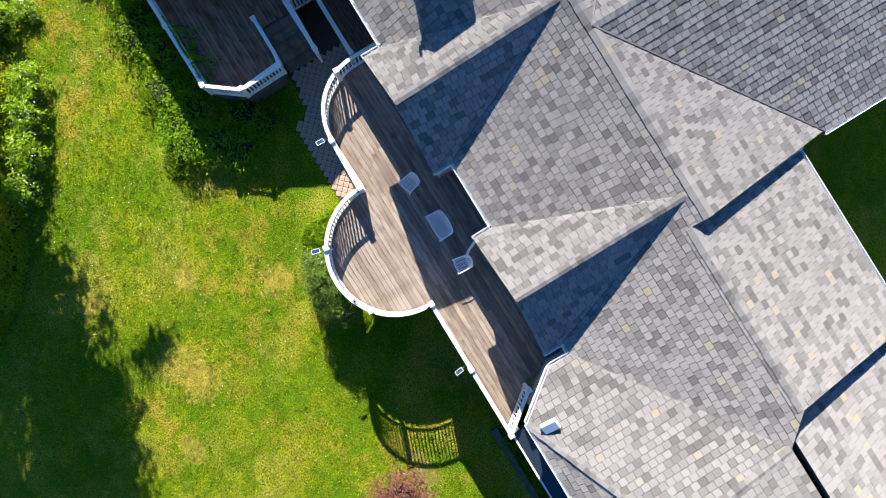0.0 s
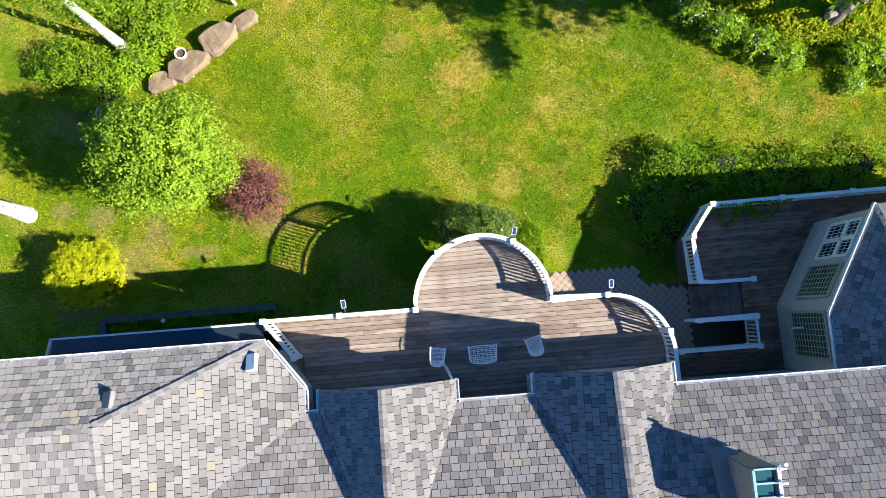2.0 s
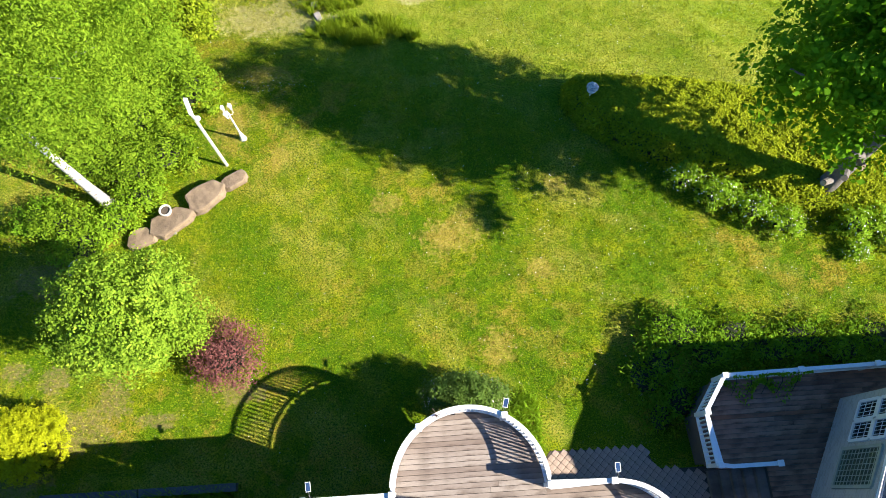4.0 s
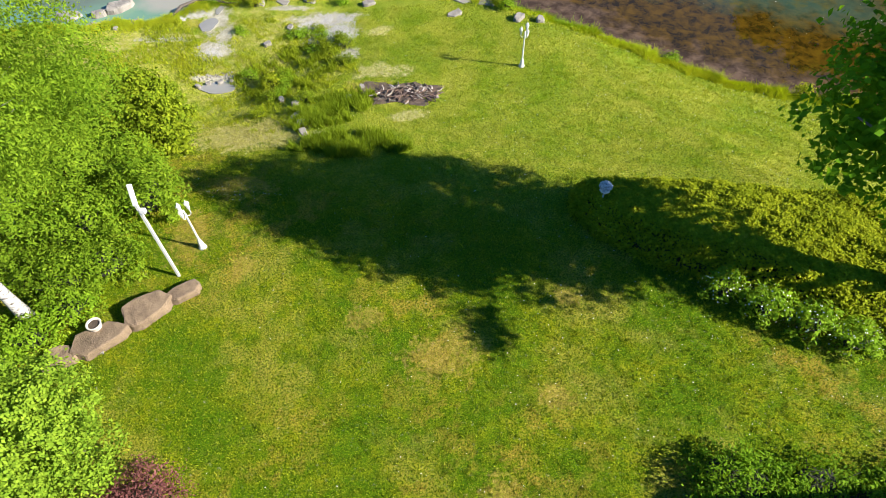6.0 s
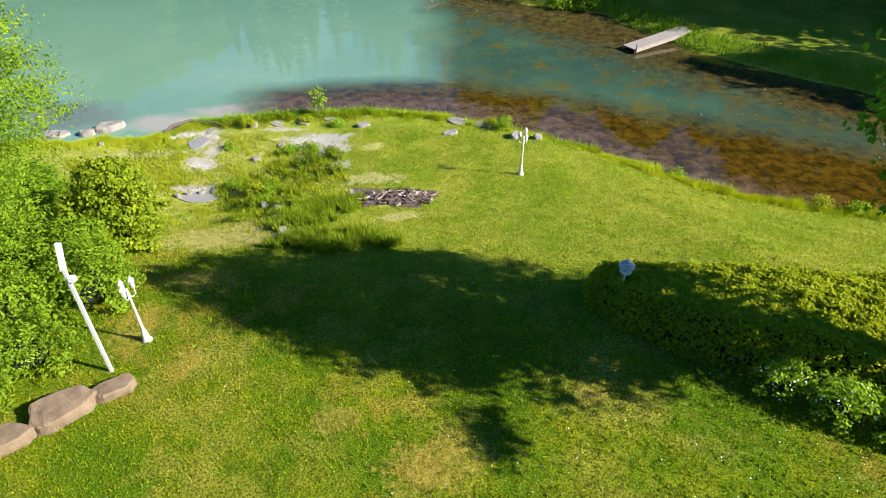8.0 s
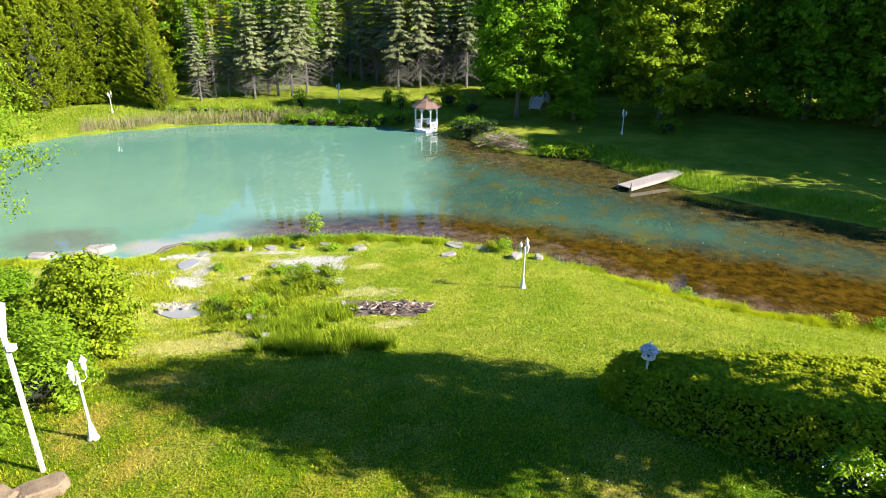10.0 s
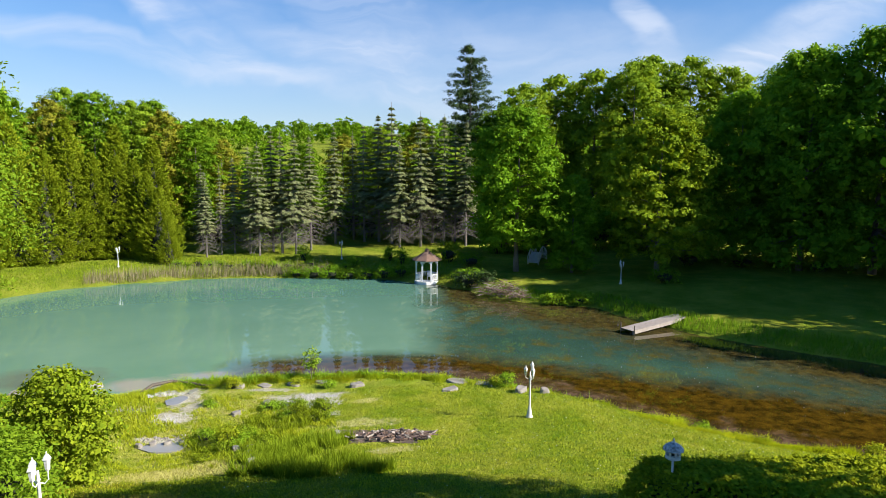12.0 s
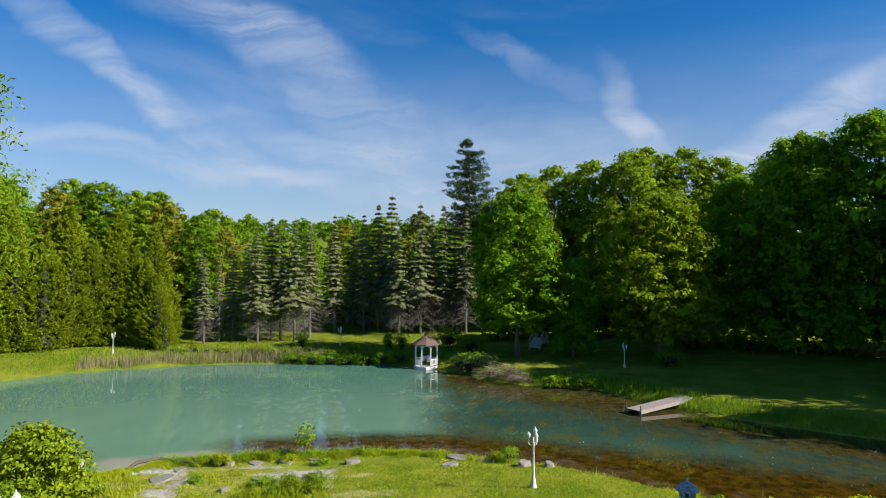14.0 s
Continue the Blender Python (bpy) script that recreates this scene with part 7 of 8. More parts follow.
# flat stones along the small stream
for k, (x, y, s) in enumerate([(-6.5, 24.6, 0.5), (-6.2, 23.4, 0.7), (-5.9, 22.7, 0.6), (-7.4, 25.4, 0.5), (-8.0, 26.0, 0.4), (-8.6, 27.9, 0.5), (-9.2, 31.0, 0.6), (-8.2, 32.6, 0.6), (-5.6, 21.8, 0.6), (-12.3, 27.5, 0.4), (-11.8, 27.75, 0.35), (-11.2, 27.85, 0.4), (-10.6, 27.9, 0.35)]):
    boulder(x, y, s, s * 0.65, 0.22, 37 * k, 60 + k, M_PALEROCK, "flat grey stone beside the stream", "stone", 0.2, "stream stones")
# white petals and seeds adrift on the clear water
x, y = scatter(59, [(6, 40), (24, 28), (36, 28), (27, 40), (16, 51), (9, 54)], 160)
pos = np.stack([x, y, np.full(len(x), WATER + 0.012)], 1)
tagged(link("floating_petals", quads_mesh("floating_petals", leaves(rng, pos, np.tile(np.array([[0, 0, 1.0]]), (len(pos), 1)), 0.03, 1.0, 0.02), M_FLOWER)), "small pale petals floating on the pond", "petals", kind="stuff")
# leafy weeds in the stream bed
rg = random.Random(77)
for k in range(26):
    a, q = rg.uniform(0, 6.28), math.sqrt(rg.random())
    x, y = -8.3 + 4.2 * q * math.cos(a), 28.6 + 4.6 * q * math.sin(a)
    if min(math.hypot((x - px) / 1.5, y - py) for px, py, _, _ in POOLS) < 0.9:
        continue
    h = rg.uniform(0.25, 0.5)
    shrub("weed", "leafy green weed in the stream bed", x, y, h * 1.1, h * 0.9, h, (L_FERN, L_MEADOW, L_OLIVE)[k % 3], 230 + k, 0.06, 7, 200, 8, 0.09, False, category="weed", group="weeds in the stream bed", under=0.5)

# a vine that creeps over the lower deck's rail, twigs in the round bay
vine = thing("vine", "green vine creeping over the white railing of the lower deck", "vine", HM)
rg = np.random.default_rng(88)
n = 1500
u = rg.uniform(9.75, 12.3, n)
q = rg.random(n) ** 1.6
v = 3.5 - q * (0.5 + 0.35 * np.sin(u * 5.0))
z = np.where(q < 0.2, LOW + 0.95 + rg.normal(0, 0.03, n), LOW + 0.06 + 0.85 * np.clip(0.45 - q, 0, 1) + rg.random(n) * 0.05)
k = rg.random(n) < 0.35 + 0.65 * (np.sin(u * 4.1 + 0.5) > -0.1)
link("leaves", quads_mesh("leaves", leaves(rg, np.stack([u, v, z], 1)[k], np.tile(np.array([[0, -0.3, 1.0]]), (int(k.sum()), 1)), 0.045, 1.0, 0.5), L_SHRUB), vine)
bm = bmesh.new()
for i in range(5):
    a = 9.85 + 0.5 * i
    tube(bm, [(a, 3.56, LOW + 0.98), (a + 0.15, 3.3, LOW + 0.5), (a + 0.1, 3.0, LOW + 0.05)], [0.012, 0.01, 0.006], 5)
part("stem", bm, M_STEM, vine)
twigs = thing("dry_twigs", "small bunch of reddish dry twigs on the deck rail", "twigs", Matrix.Translation((0.15, 2.72, RAIL + 0.03)))
for i in range(9):
    a, b = i * 2.4, 0.5 + 0.05 * i
    bm = bmesh.new()
    tube(bm, [(0, 0, 0), (0.1 * math.cos(a) * b, 0.1 * math.sin(a) * b, 0.12), (0.28 * math.cos(a + 0.3) * b, 0.28 * math.sin(a + 0.3) * b, 0.2)], [0.012, 0.008, 0.004], 5)
    part("twig", bm, M_RUST, twigs)

# ---- across the pond ----
gaz = thing("gazebo", "small white octagonal gazebo with a brown roof at the water", "gazebo", Matrix.Translation((-0.86, 68.6, -3.82)))
R8 = [(1.22 * math.cos(2 * math.pi * (i + 0.5) / 8), 1.22 * math.sin(2 * math.pi * (i + 0.5) / 8)) for i in range(8)]
bm = bmesh.new()
lathe(bm, [(1.3, -0.3), (1.34, 0.0), (1.34, 0.1), (0.2, 0.11)], 8)
part("floor", bm, M_WHITE, gaz)
for i, (x, y) in enumerate(R8):
    bm = bmesh.new()
    beam(bm, (x, y, 0.1), (x, y, 2.3), 0.13, 0.13, (0, 1, 0))
    part("post", bm, M_WHITE, gaz)
    x2, y2 = R8[(i + 1) % 8]
    bm = bmesh.new()
    beam(bm, (x, y, 2.28), (x2, y2, 2.28), 0.08, 0.14)
    for t in (0.06, 0.2, 0.5, 0.8, 0.94):
        px, py = x + (x2 - x) * t, y + (y2 - y) * t
        beam(bm, (px, py, 2.26), (px, py, 2.22 - 0.42 * (2 * t - 1) ** 2), 0.13 if 0.1 < t < 0.9 else 0.1, 0.05, (0, 1, 0))
    part("arch", bm, M_WHITE, gaz)
    if i != 5:
        rl = bmesh.new()
        beam(rl, (x, y, 0.28), (x2, y2, 0.28), 0.06, 0.07)
        part("bottom_rail", rl, M_WHITE, gaz)
        rl = bmesh.new()
        beam(rl, (x, y, 0.85), (x2, y2, 0.85), 0.06, 0.07)
        ro = part("rail", rl, M_WHITE, gaz)
        for t in (0.12, 0.24, 0.36, 0.5, 0.64, 0.76, 0.88):
            bm = bmesh.new()
            px, py = x + (x2 - x) * t, y + (y2 - y) * t
            beam(bm, (px, py, 0.28), (px, py, 0.85), 0.06, 0.04, (0, 1, 0))
            part("baluster", bm, M_WHITE, ro)
bm = bmesh.new()
lathe(bm, [(1.62, 2.32), (1.62, 2.38), (1.0, 2.75), (0.45, 3.1), (0.26, 3.2)], 8)
part("roof", bm, M_RUST, gaz, "brown shingled roof")
bm = bmesh.new()
lathe(bm, [(0.24, 3.2), (0.24, 3.34), (0.3, 3.36), (0.12, 3.5), (0.03, 3.56), (0.02, 3.72)], 8)
part("cupola", bm, M_RUST, gaz)
chair = thing("plastic_chair", "white plastic chair inside the gazebo", "chair", Matrix.Translation((-0.6, 68.7, -3.71)))
bm = bmesh.new()
box(bm, (0, 0, 0.42), (0.46, 0.44, 0.04), None, 0.01)
part("seat", bm, M_WHITE, chair)
bm = bmesh.new()
box(bm, (0, 0.22, 0.72), (0.46, 0.04, 0.55), Matrix.Rotation(radians(-10), 4, "X"), 0.01)
part("backrest", bm, M_WHITE, chair)
for x in (-0.2, 0.2):
    for y in (-0.19, 0.19):
        bm = bmesh.new()
        beam(bm, (x, y, 0), (x * 0.9, y * 0.9, 0.42), 0.04, 0.04, (0, 1, 0))
        part("leg", bm, M_WHITE, chair)

dock = thing("dock", "silver-grey wooden swimming dock sloping from the bank", "dock", Matrix.Translation((14.5, 47.4, -3.66)) @ Matrix.Rotation(radians(32), 4, "Z") @ Matrix.Rotation(radians(-3.2), 4, "Y"))
for i in range(44):
    bm = bmesh.new()
    box(bm, (0.08 + 0.15 * i, 0, 0.0), (0.14, 1.2, 0.04))
    part("board", bm, M_GREYDECK, dock)
for y in (-0.58, 0.58):
    bm = bmesh.new()
    box(bm, (3.3, y, -0.14), (6.6, 0.06, 0.24))
    part("side_beam", bm, M_GREYDECK, dock)
for x, y in ((0.1, -0.66), (0.1, 0.66)):
    bm = bmesh.new()
    tube(bm, [(x, y, -1.6), (x, y, 0.4)], 0.04, 7)
    part("pile", bm, M_TIMBER, dock)

brush = thing("brush_pile", "tangled heap of cut brown branches on the bank", "brush pile", at(6.6, 60.4, -40, 1))
rb = random.Random(6)
for k in range(230):
    a, q = rb.uniform(0, 6.28), math.sqrt(rb.random())
    x, y = 2.5 * q * math.cos(a), 1.1 * q * math.sin(a)
    b, el, L = rb.uniform(0, 6.28), rb.uniform(-0.3, 0.45), rb.uniform(0.6, 1.6)
    z = 0.1 + (1 - q * q) * rb.uniform(0.1, 1.35)
    bm = bmesh.new()
    tube(bm, [(x, y, z), (x + L * 0.5 * math.cos(b), y + L * 0.5 * math.sin(b), z + L * 0.5 * math.sin(el) + 0.08), (x + L * math.cos(b + 0.3), y + L * math.sin(b + 0.3), max(0.02, z + L * math.sin(el)))], [0.028, 0.02, 0.008], 4)
    part("branch", bm, M_BRUSH if k % 4 else M_DEADWOOD, brush)

bridge = thing("footbridge", "small arched grey footbridge under the maple", "bridge", Matrix.Translation((12.0, 75.5, hz(12, 75.5) + 0.1)) @ Matrix.Rotation(radians(68), 4, "Z"))
for y in (-0.6, 0.6):
    bm = bmesh.new()
    pts = [(-2.2 + 4.4 * i / 12, 0.9 * math.sin(math.pi * i / 12)) for i in range(13)]
    for (x0, z0), (x1, z1) in zip(pts, pts[1:]):
        beam(bm, (x0, y, z0), (x1, y, z1), 0.08, 0.3)
        beam(bm, (x0, y, z0 + 0.85), (x1, y, z1 + 0.85), 0.09, 0.09)
    part("side_arch", bm, M_STONEBRIDGE, bridge)
    for x0, z0 in pts[::2]:
        bm = bmesh.new()
        beam(bm, (x0, y, z0), (x0, y, z0 + 0.85), 0.08, 0.08, (0, 1, 0))
        part("post", bm, M_STONEBRIDGE, bridge)
for (x0, z0), (x1, z1) in zip(pts, pts[1:]):
    bm = bmesh.new()
    beam(bm, (x0, 0, z0 + 0.12), (x1, 0, z1 + 0.12), 1.2, 0.05)
    part("board", bm, M_STONEBRIDGE, bridge)

# spruces
SPR = [spruce_mesh(101, 15.0, 3.3, 0.42, 1.9), spruce_mesh(102, 15.0, 3.0, 0.34, 1.9), spruce_mesh(103, 15.0, 3.6, 0.38, 2.0), spruce_mesh(104, 15.0, 2.2, 0.60, 0.9)]
for k, (x, y, h, j) in enumerate([(-28.2, 79.0, 10.8, 0), (-27.0, 80.8, 11.5, 3), (-25.7, 82.0, 12.5, 0), (-23.8, 82.2, 14.0, 1), (-22.2, 80.8, 14.5, 2), (-21.2, 83.5, 16.2, 1), (-19.8, 82.6, 15.8, 2), (-17.9, 82.0, 16.0, 2),
                                  (-16.6, 85.0, 15.4, 0), (-14.2, 90.0, 16.8, 1), (-12.2, 94.0, 16.0, 3), (-10.4, 92.0, 17.0, 1), (-8.3, 92.0, 18.5, 0), (-6.3, 90.5, 20.0, 2), (-5.0, 87.0, 15.0, 2), (-2.2, 88.0, 18.6, 2), (-0.6, 91.0, 17.0, 1),
                                  (1.0, 89.0, 18.2, 0), (2.6, 92.0, 17.0, 2), (4.0, 88.0, 17.4, 0), (-30.5, 84.0, 11.5, 1)]):
    tree("spruce", "tall grey-green spruce with bare lower branches" if j != 3 else "thin half-dead spruce with bare grey branches", at(x, y, 47 * k, h / 15.0 * (0.9 + 0.02 * (k % 7)), sz=h / 15.0), SPR[j][1], SPR[j][0], "spruces behind the pond")

# white pine that overtops the rest
rng = np.random.default_rng(9)
lb = []
for k in range(12):
    t = k / 11
    for i in range(5 if k < 9 else 3):
        a = k * 1.3 + i * 1.257 + rng.uniform(-0.3, 0.3)
        r = (1.1 + 4.6 * (1 - t) ** 0.7 * (0.7 if k < 2 else 1.0)) * rng.uniform(0.55, 1.1)
        z = 28 * (0.50 + 0.485 * t) + rng.uniform(-0.4, 0.4)
        for q, w in ((1.0, 0.95), (0.62, 1.1), (0.3, 0.8)):
            lb.append((r * q * math.cos(a), r * q * math.sin(a), z + 0.5 * q, w * (1.15 - 0.5 * t), w * (1.15 - 0.5 * t), 0.42))
tree("pine", "tall dark white pine above the woods", at(5.0, 102.0), trunk_mesh(5, 27.0, 0.35, lb, M_BARK, 0.1, 24), quads_mesh("crown", crown(7, lb, 34, 18, 0.16, 0.22, 0.6), L_PINE))

# cedars and other trees on the left bank
CED = [cedar_mesh(201, 12.0, 2.7, L_CEDAR, 2.0, 0.105), cedar_mesh(202, 12.0, 3.1, L_CEDAR, 2.3, 0.105), cedar_mesh(203, 12.0, 2.4, L_CEDAR, 1.9, 0.105)]
for k, (x, y, h) in enumerate([(-31.0, 74.6, 5.2), (-32.8, 76.5, 8.5), (-34.6, 77.5, 10.2), (-36.5, 78.6, 11.5), (-38.6, 78.2, 12.0), (-40.6, 76.8, 12.2), (-42.4, 75.2, 12.6), (-44.0, 73.0, 12.5), (-46.0, 71.2, 13.0), (-48.2, 69.0, 13.2), (-50.5, 66.5, 13.0), (-35.5, 81.5, 14.0), (-39.8, 80.8, 15.5), (-44.4, 78.2, 16.0), (-48.8, 74.0, 16.5)]):
    tree("cedar", "dense olive-green cedar on the far bank", at(x, y, 61 * k, h / 12.0 * 1.05, sz=h / 12.0), CED[k % 3][1], CED[k % 3][0], "cedars on the far bank")


def far_kind(seed, h, rad, mat, n=58, size=0.21, low=0.55, peak=0.5, clear=0.12, clusters=9.0, per=13, under=0.5, lobe=0.36, tall=0.7):
    lb = lobes_of(seed, n, rad, h * clear, h * 0.97, low, lobe, peak, tall)
    return quads_mesh("crown", crown(seed, lb, clusters, per, size, 0.22, 0.45, under, 0.32, 1.0, 44), mat), trunk_mesh(seed, h * 0.85, 0.26, lb, M_BARK, 0.2, 12)


FK = {"maple": far_kind(301, 17.0, 6.5, L_FAR, 92, 0.15, 0.75, 0.36, 0.17, 13, 15, lobe=0.25), "layer": far_kind(302, 17.0, 7.2, L_LAYER, 110, 0.155, 0.85, 0.26, 0.12, 13, 14, lobe=0.23, tall=0.5), "dark": far_kind(303, 20.0, 6.4, L_DARK, 100, 0.155, 0.8, 0.45, 0.06, 10, 16, lobe=0.29),
      "cover": far_kind(307, 20.0, 6.4, L_WOODS, 80, 0.19, 0.8, 0.45, 0.06, 9, 13, lobe=0.29), "wood": far_kind(304, 20.0, 5.4, L_WOODS, 80, 0.15, per=20, lobe=0.29), "fresh": far_kind(305, 20.0, 5.2, L_BACK, 80, 0.15, per=20, lobe=0.29), "gold": far_kind(306, 20.0, 4.6, L_BACKGOLD, 76, 0.15, per=20, lobe=0.28)}
tree("tree", "full round maple with a clear trunk beside the gazebo", at(8.9, 70.5, 20, 1.05), FK["maple"][1], FK["maple"][0], "trees across the pond")
tree("tree", "broad yellow-green maple in layered sprays", at(23.2, 67.0, 140), FK["layer"][1], FK["layer"][0], "trees across the pond")
# the outermost trees stand out of view, added to shade the right bank and water
for x, y, h, kd, a in [(14.6, 68.5, 10.5, "dark", 10), (33.5, 72.0, 19.0, "dark", 50), (37.5, 66.0, 22.5, "dark", 90), (43.0, 63.0, 24.0, "dark", 130), (48.5, 60.0, 24.0, "cover", 200), (29.0, 76.0, 15.0, "dark", 250), (40.0, 74.0, 22.0, "dark", 300), (52.0, 66.0, 25.0, "cover", 20), (46.0, 50.0, 23.0, "cover", 70), (51.0, 44.0, 21.0, "cover", 110), (50.0, 35.4, 18.8, "cover", 310), (64.0, 42.0, 21.0, "cover", 260), (57.0, 50.0, 26.0, "cover", 160)]:
    tree("tree", "dark broadleaf tree at the lawn's edge, outermost ones unseen and added for shade", at(x, y, a, h / 20.0), FK[kd][1], FK[kd][0], "trees across the pond")
rb = random.Random(12)
for x, y, h, kd in [(12, 90, 22.0, "fresh"), (17, 94, 23.5, "fresh"), (22, 92, 24.0, "fresh"), (26.5, 88, 24.5, "fresh"), (30, 93, 26.0, "fresh"), (35, 91, 25.5, "fresh"), (40, 90, 24, "fresh"), (9, 97, 19, "wood"),
                    (-9, 101, 16.5, "fresh"), (-3, 102, 17.5, "gold"), (-15, 103, 15.5, "gold"), (-20, 98, 14.0, "wood"), (-26, 97, 13.6, "wood"), (-31, 94, 14.5, "gold"), (-34, 92, 16.4, "wood"), (-38, 91, 18.4, "gold"), (-42, 90, 19.4, "fresh"),
                    (-46, 88, 20.4, "wood"), (-50, 85, 19.2, "gold"), (-54, 81, 20.0, "wood"), (-57, 77, 20.0, "fresh"), (-59, 71, 23.5, "wood"), (-35, 100, 17.5, "fresh"), (-43, 98, 20.2, "wood"), (-52, 92, 21.0, "fresh")]:
    tree("tree", {"fresh": "tall bright green broadleaf tree in the woods", "wood": "tall dark green broadleaf tree in the woods", "gold": "tall yellow-green broadleaf tree in the woods"}[kd],
         at(x, y, rb.uniform(0, 360), h / 20.0), FK[kd][1], FK[kd][0], "woodland trees")

# the deeper woods, too many to count
vs = []
rng = np.random.default_rng(21)
for k in range(250):
    a = rng.uniform(-1.05, 0.95)
    d = rng.uniform(108, 300) if k > 130 else rng.uniform(102, 135)
    x, y = d * math.sin(a), d * math.cos(a)
    h, r = rng.uniform(12, 20), rng.uniform(3.5, 5.5)
    h *= 0.68 if -0.36 < a < 0.06 else 1.0
    lb = lobes_of(400 + k, 12, r, h * 0.1, h * 0.95, 0.8)
    z = hz(x, y)
    vs.append(crown(500 + k, [(p + x, q + y, c + z, s, t, u) for p, q, c, s, t, u in lb], 3.6, 7, 0.45, 0.5, 0.4, inner=8))
for k in range(230):
    a, d = rng.uniform(-0.85, 0.5), 300 * (1 + k / 115)
    x, y = d * math.sin(a), d * math.cos(a)
    lb = lobes_of(700 + k, 8, 8.5, 1.0, rng.uniform(11, 16), 0.8)
    z = hz(x, y)
    vs.append(crown(800 + k, [(p + x, q + y, c + z, s, t, u) for p, q, c, s, t, u in lb], 2.6, 6, 1.1, 0.5, 0.4, inner=8))
tagged(link("woods", quads_mesh("woods", np.concatenate(vs), L_WOODS)), "dense green woods behind the pond", "woods", kind="stuff")
# undergrowth in front of the trees
for k, (x, y, rx, h, mt) in enumerate([(3.4, 65.2, 1.6, 1.6, L_PINE), (5.2, 64.2, 1.3, 1.3, L_PINE), (-4.0, 76.0, 0.8, 2.0, L_FERN), (-5.6, 78.0, 0.7, 1.6, L_FERN), (-15.8, 76.5, 0.8, 2.0, L_FERN), (22.5, 62.5, 1.6, 1.6, L_WOODS), (1.5, 77.0, 2.0, 2.4, L_WOODS), (4.0, 74.0, 2.0, 1.6, L_WOODS), (-9.5, 75.5, 0.8, 1.0, L_FERN),
                                       (11.0, 57.8, 1.2, 0.8, L_FERN), (13.2, 57.4, 1.2, 0.8, L_FERN), (28.0, 71.0, 2.2, 1.8, L_WOODS), (33.0, 69.0, 2.2, 1.6, L_WOODS), (46.0, 62.0, 2.5, 1.6, L_WOODS), (39.0, 65.0, 2.4, 1.5, L_WOODS)]):
    shrub("shrub", "leafy bush on the far bank", x, y, rx, rx * 0.85, h, mt, 130 + k, 0.15, 10, 22, 9, 0.2, group="bushes on the far bank", under=0.5)
# fresh leafy growth along the top of the reedy bank
rb = random.Random(44)
for k in range(17):
    x = -29.5 + 1.25 * k + rb.uniform(-0.4, 0.4)
    shrub("shrub", "low fresh growth on top of the reedy bank", x, 73.4 + rb.uniform(-0.5, 0.9), rb.uniform(0.6, 1.1), 0.6, rb.uniform(0.5, 1.0), (L_FERN, L_BIRCH, L_MEADOW)[k % 3], 300 + k, 0.10, 8, 60, 9, 0.14, group="bushes on the far bank", under=0.5)
# low growth along the shaded bank beside the gazebo
for k, (x, y) in enumerate([(-15.6, 71.6), (-13.6, 71.3), (-11.6, 71.2), (-9.6, 71.1), (-7.6, 71.0), (-5.6, 70.7), (-3.8, 70.4), (2.6, 66.6), (3.9, 65.6)]):
    shrub("shrub", "low dark growth along the shaded bank", x, y, 1.35, 0.9, 1.1 + 0.15 * (k % 3), L_SHRUB if k % 3 else L_WOODS, 150 + k, 0.13, 10, 30, 9, 0.18, group="bushes on the far bank", under=0.5)
# dark understorey behind the spruces
rb = random.Random(31)
for k in range(26):
    x = -31 + 2.6 * k
    shrub("shrub", "tall shaded undergrowth at the edge of the woods", x, (91.5 if x < 8 else 82.0) + (6 if -16 < x < 8 else 0) + rb.uniform(-1.5, 1.5), 2.6, 1.8, rb.uniform(4.5, 6.0), L_DARK, 210 + k, 0.24, 12, 14, 9, 0.3, group="undergrowth of the woods", under=0.6)

# ---- shingles: the nearest as pieces, the rest joined ----
def tab_mesh(poly, rows_h, lift):
    """Top and edges of one shingle tab; poly in the plane, thicker at its lower edge."""
    lo = min(p[1] for p in poly)
    top = [(x, y, 0.022 + lift - 0.06 * (y - lo)) for x, y in poly]
    bot = [(x, y, 0.0) for x, y in poly]
    n = len(poly)
    return top + bot, [tuple(range(n))] + [(i, n + i, n + (i + 1) % n, (i + 1) % n) for i in range(n)]


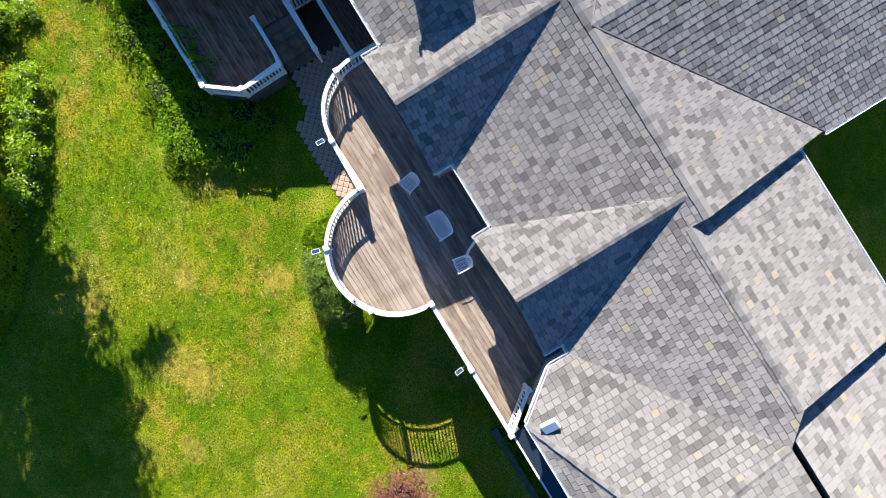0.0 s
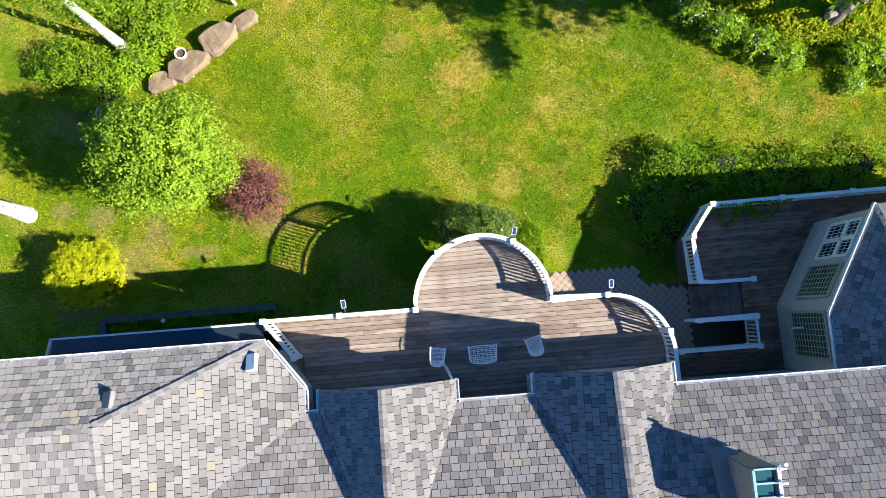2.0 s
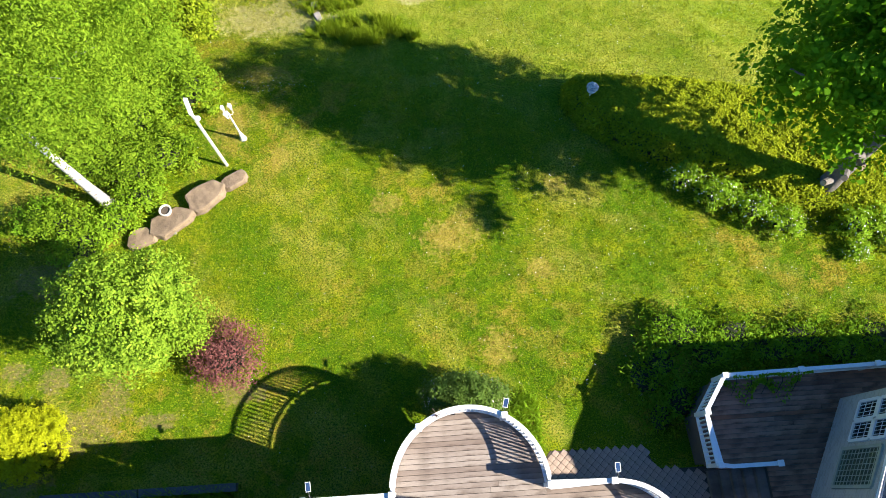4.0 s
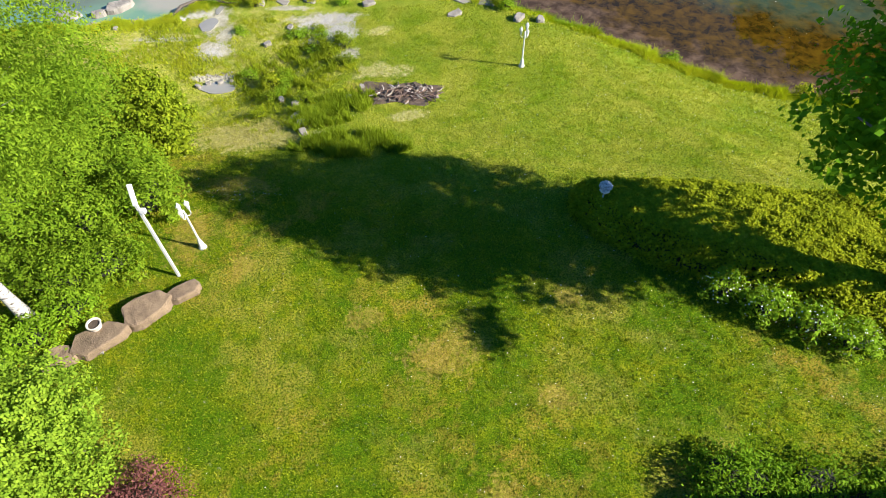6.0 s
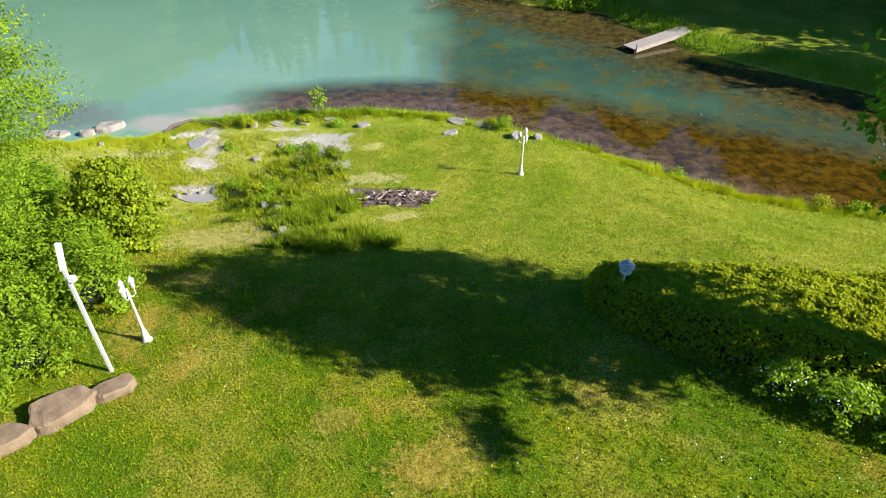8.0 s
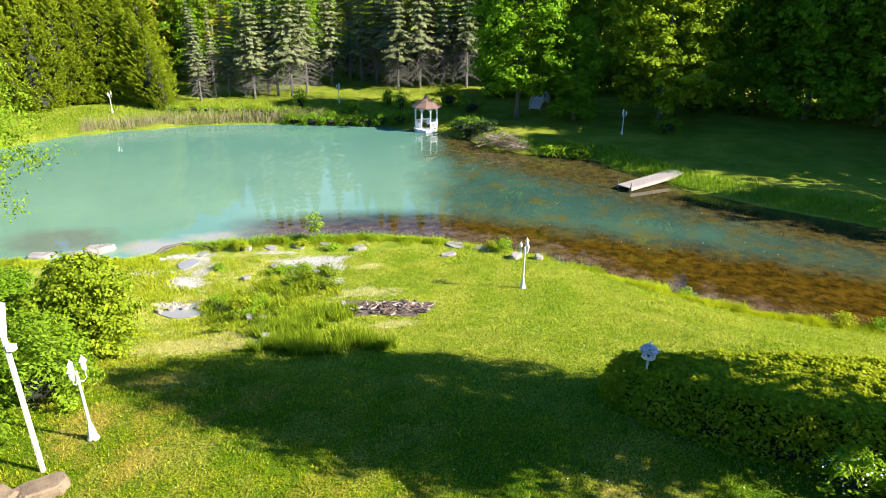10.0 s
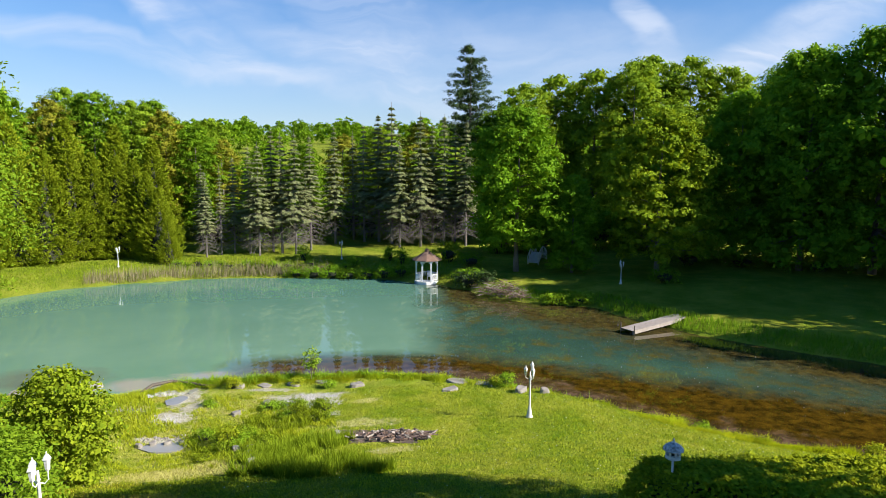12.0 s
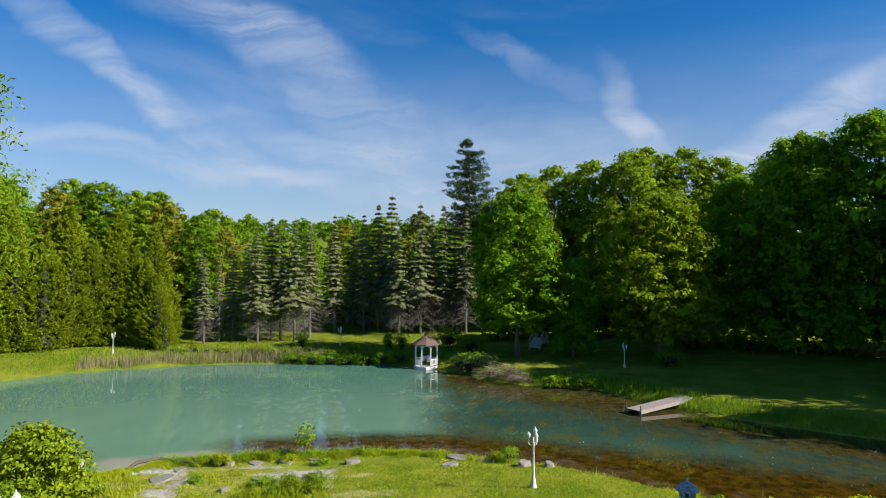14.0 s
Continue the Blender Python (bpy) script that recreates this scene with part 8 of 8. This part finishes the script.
TAB_W, TAB_H = 0.246, 0.215
full_tab = mesh_of("shingle", *tab_mesh([(0.0, 0.0), (TAB_W - 0.016, 0.0), (TAB_W - 0.016, TAB_H - 0.012), (0.0, TAB_H - 0.012)], TAB_H, 0.0), M_SHINGLE)
rnd = random.Random(5)
single = 0
for base, o, e, s, n, polys in SLOPES:
    vs, fs = [], []
    rot = Matrix((e, s, n)).transposed()
    flip = rot.determinant() < 0
    for poly in polys:
        area = sum(p[0] * q[1] - q[0] * p[1] for p, q in zip(poly, poly[1:] + poly[:1]))
        ring = poly if area > 0 else poly[::-1]
        y, row = min(p[1] for p in ring), 0
        y1, x0, x1 = max(p[1] for p in ring), min(p[0] for p in ring), max(p[0] for p in ring)
        while y < y1:
            x = x0 - TAB_W * ((0.5 * (row % 2) + rnd.uniform(-0.06, 0.06)) % 1.0)
            row += 1
            while x < x1:
                dy = rnd.choice((0, 0, 0, 0, 0.008, -0.008))
                w = TAB_W * rnd.choice((1, 1, 1, 1, 1, 0.94, 1.06))
                tab = [(x, y + dy), (x + w - 0.016, y + dy), (x + w - 0.016, y + TAB_H - 0.012), (x, y + TAB_H - 0.012)]
                cut = tab
                for p, q in zip(ring, ring[1:] + ring[:1]):
                    a, b = q[1] - p[1], p[0] - q[0]
                    cut = clip_poly(cut, a, b, a * p[0] + b * p[1])
                    if len(cut) < 3:
                        break
                lift = rnd.choice((0.0, 0.003, 0.006))
                if len(cut) >= 3:
                    c = o + e * (x + w / 2) + s * (y + TAB_H / 2)
                    if cut == tab and w == TAB_W and dy == 0 and single < 300 and not flip and -0.5 < c.x < 5.5 and c.y > -4.6:
                        ob = link("shingle", full_tab, base)
                        ob.matrix_basis = Matrix.Translation(o + e * x + s * y + n * (0.004 + lift)) @ rot.to_4x4()
                        single += 1
                    else:
                        v, f = tab_mesh(cut, TAB_H, lift)
                        k = len(vs)
                        vs += [o + e * p[0] + s * p[1] + n * (p[2] + 0.004) for p in v]
                        fs += [tuple(k + i for i in (g[::-1] if flip else g)) for g in f]
                x += w
            y += TAB_H
    tagged(link("shingle_field", mesh_of("shingle_field", vs, fs, M_SHINGLES), base), kind="stuff")

# paving blocks laid on the slant

bm = bmesh.new()
box(bm, (0, 0, 0), (0.196, 0.196, 0.05), None, 0.012)
paver_me = bpy.data.meshes.new("paver")
bm.to_mesh(paver_me)
bm.free()
paver_me.materials.append(M_PAVER)
rnd = random.Random(8)
for i in range(-12, 44):
    for j in range(-30, 30):
        u, v = 5.5 + (i - j) * 0.1455, 0.3 + (i + j - 14) * 0.1455
        if v > 0.2 - (0 if u < 7 else 2.0) and u > 3.0 and bool(inside(PAVE, np.array([u]), np.array([v]))[0]):
            o = link("paver", paver_me, paving)
            o.location = (u, v, 0.005 + rnd.uniform(-0.004, 0.004))
            o.rotation_euler = (rnd.uniform(-0.01, 0.01), rnd.uniform(-0.01, 0.01), radians(45))
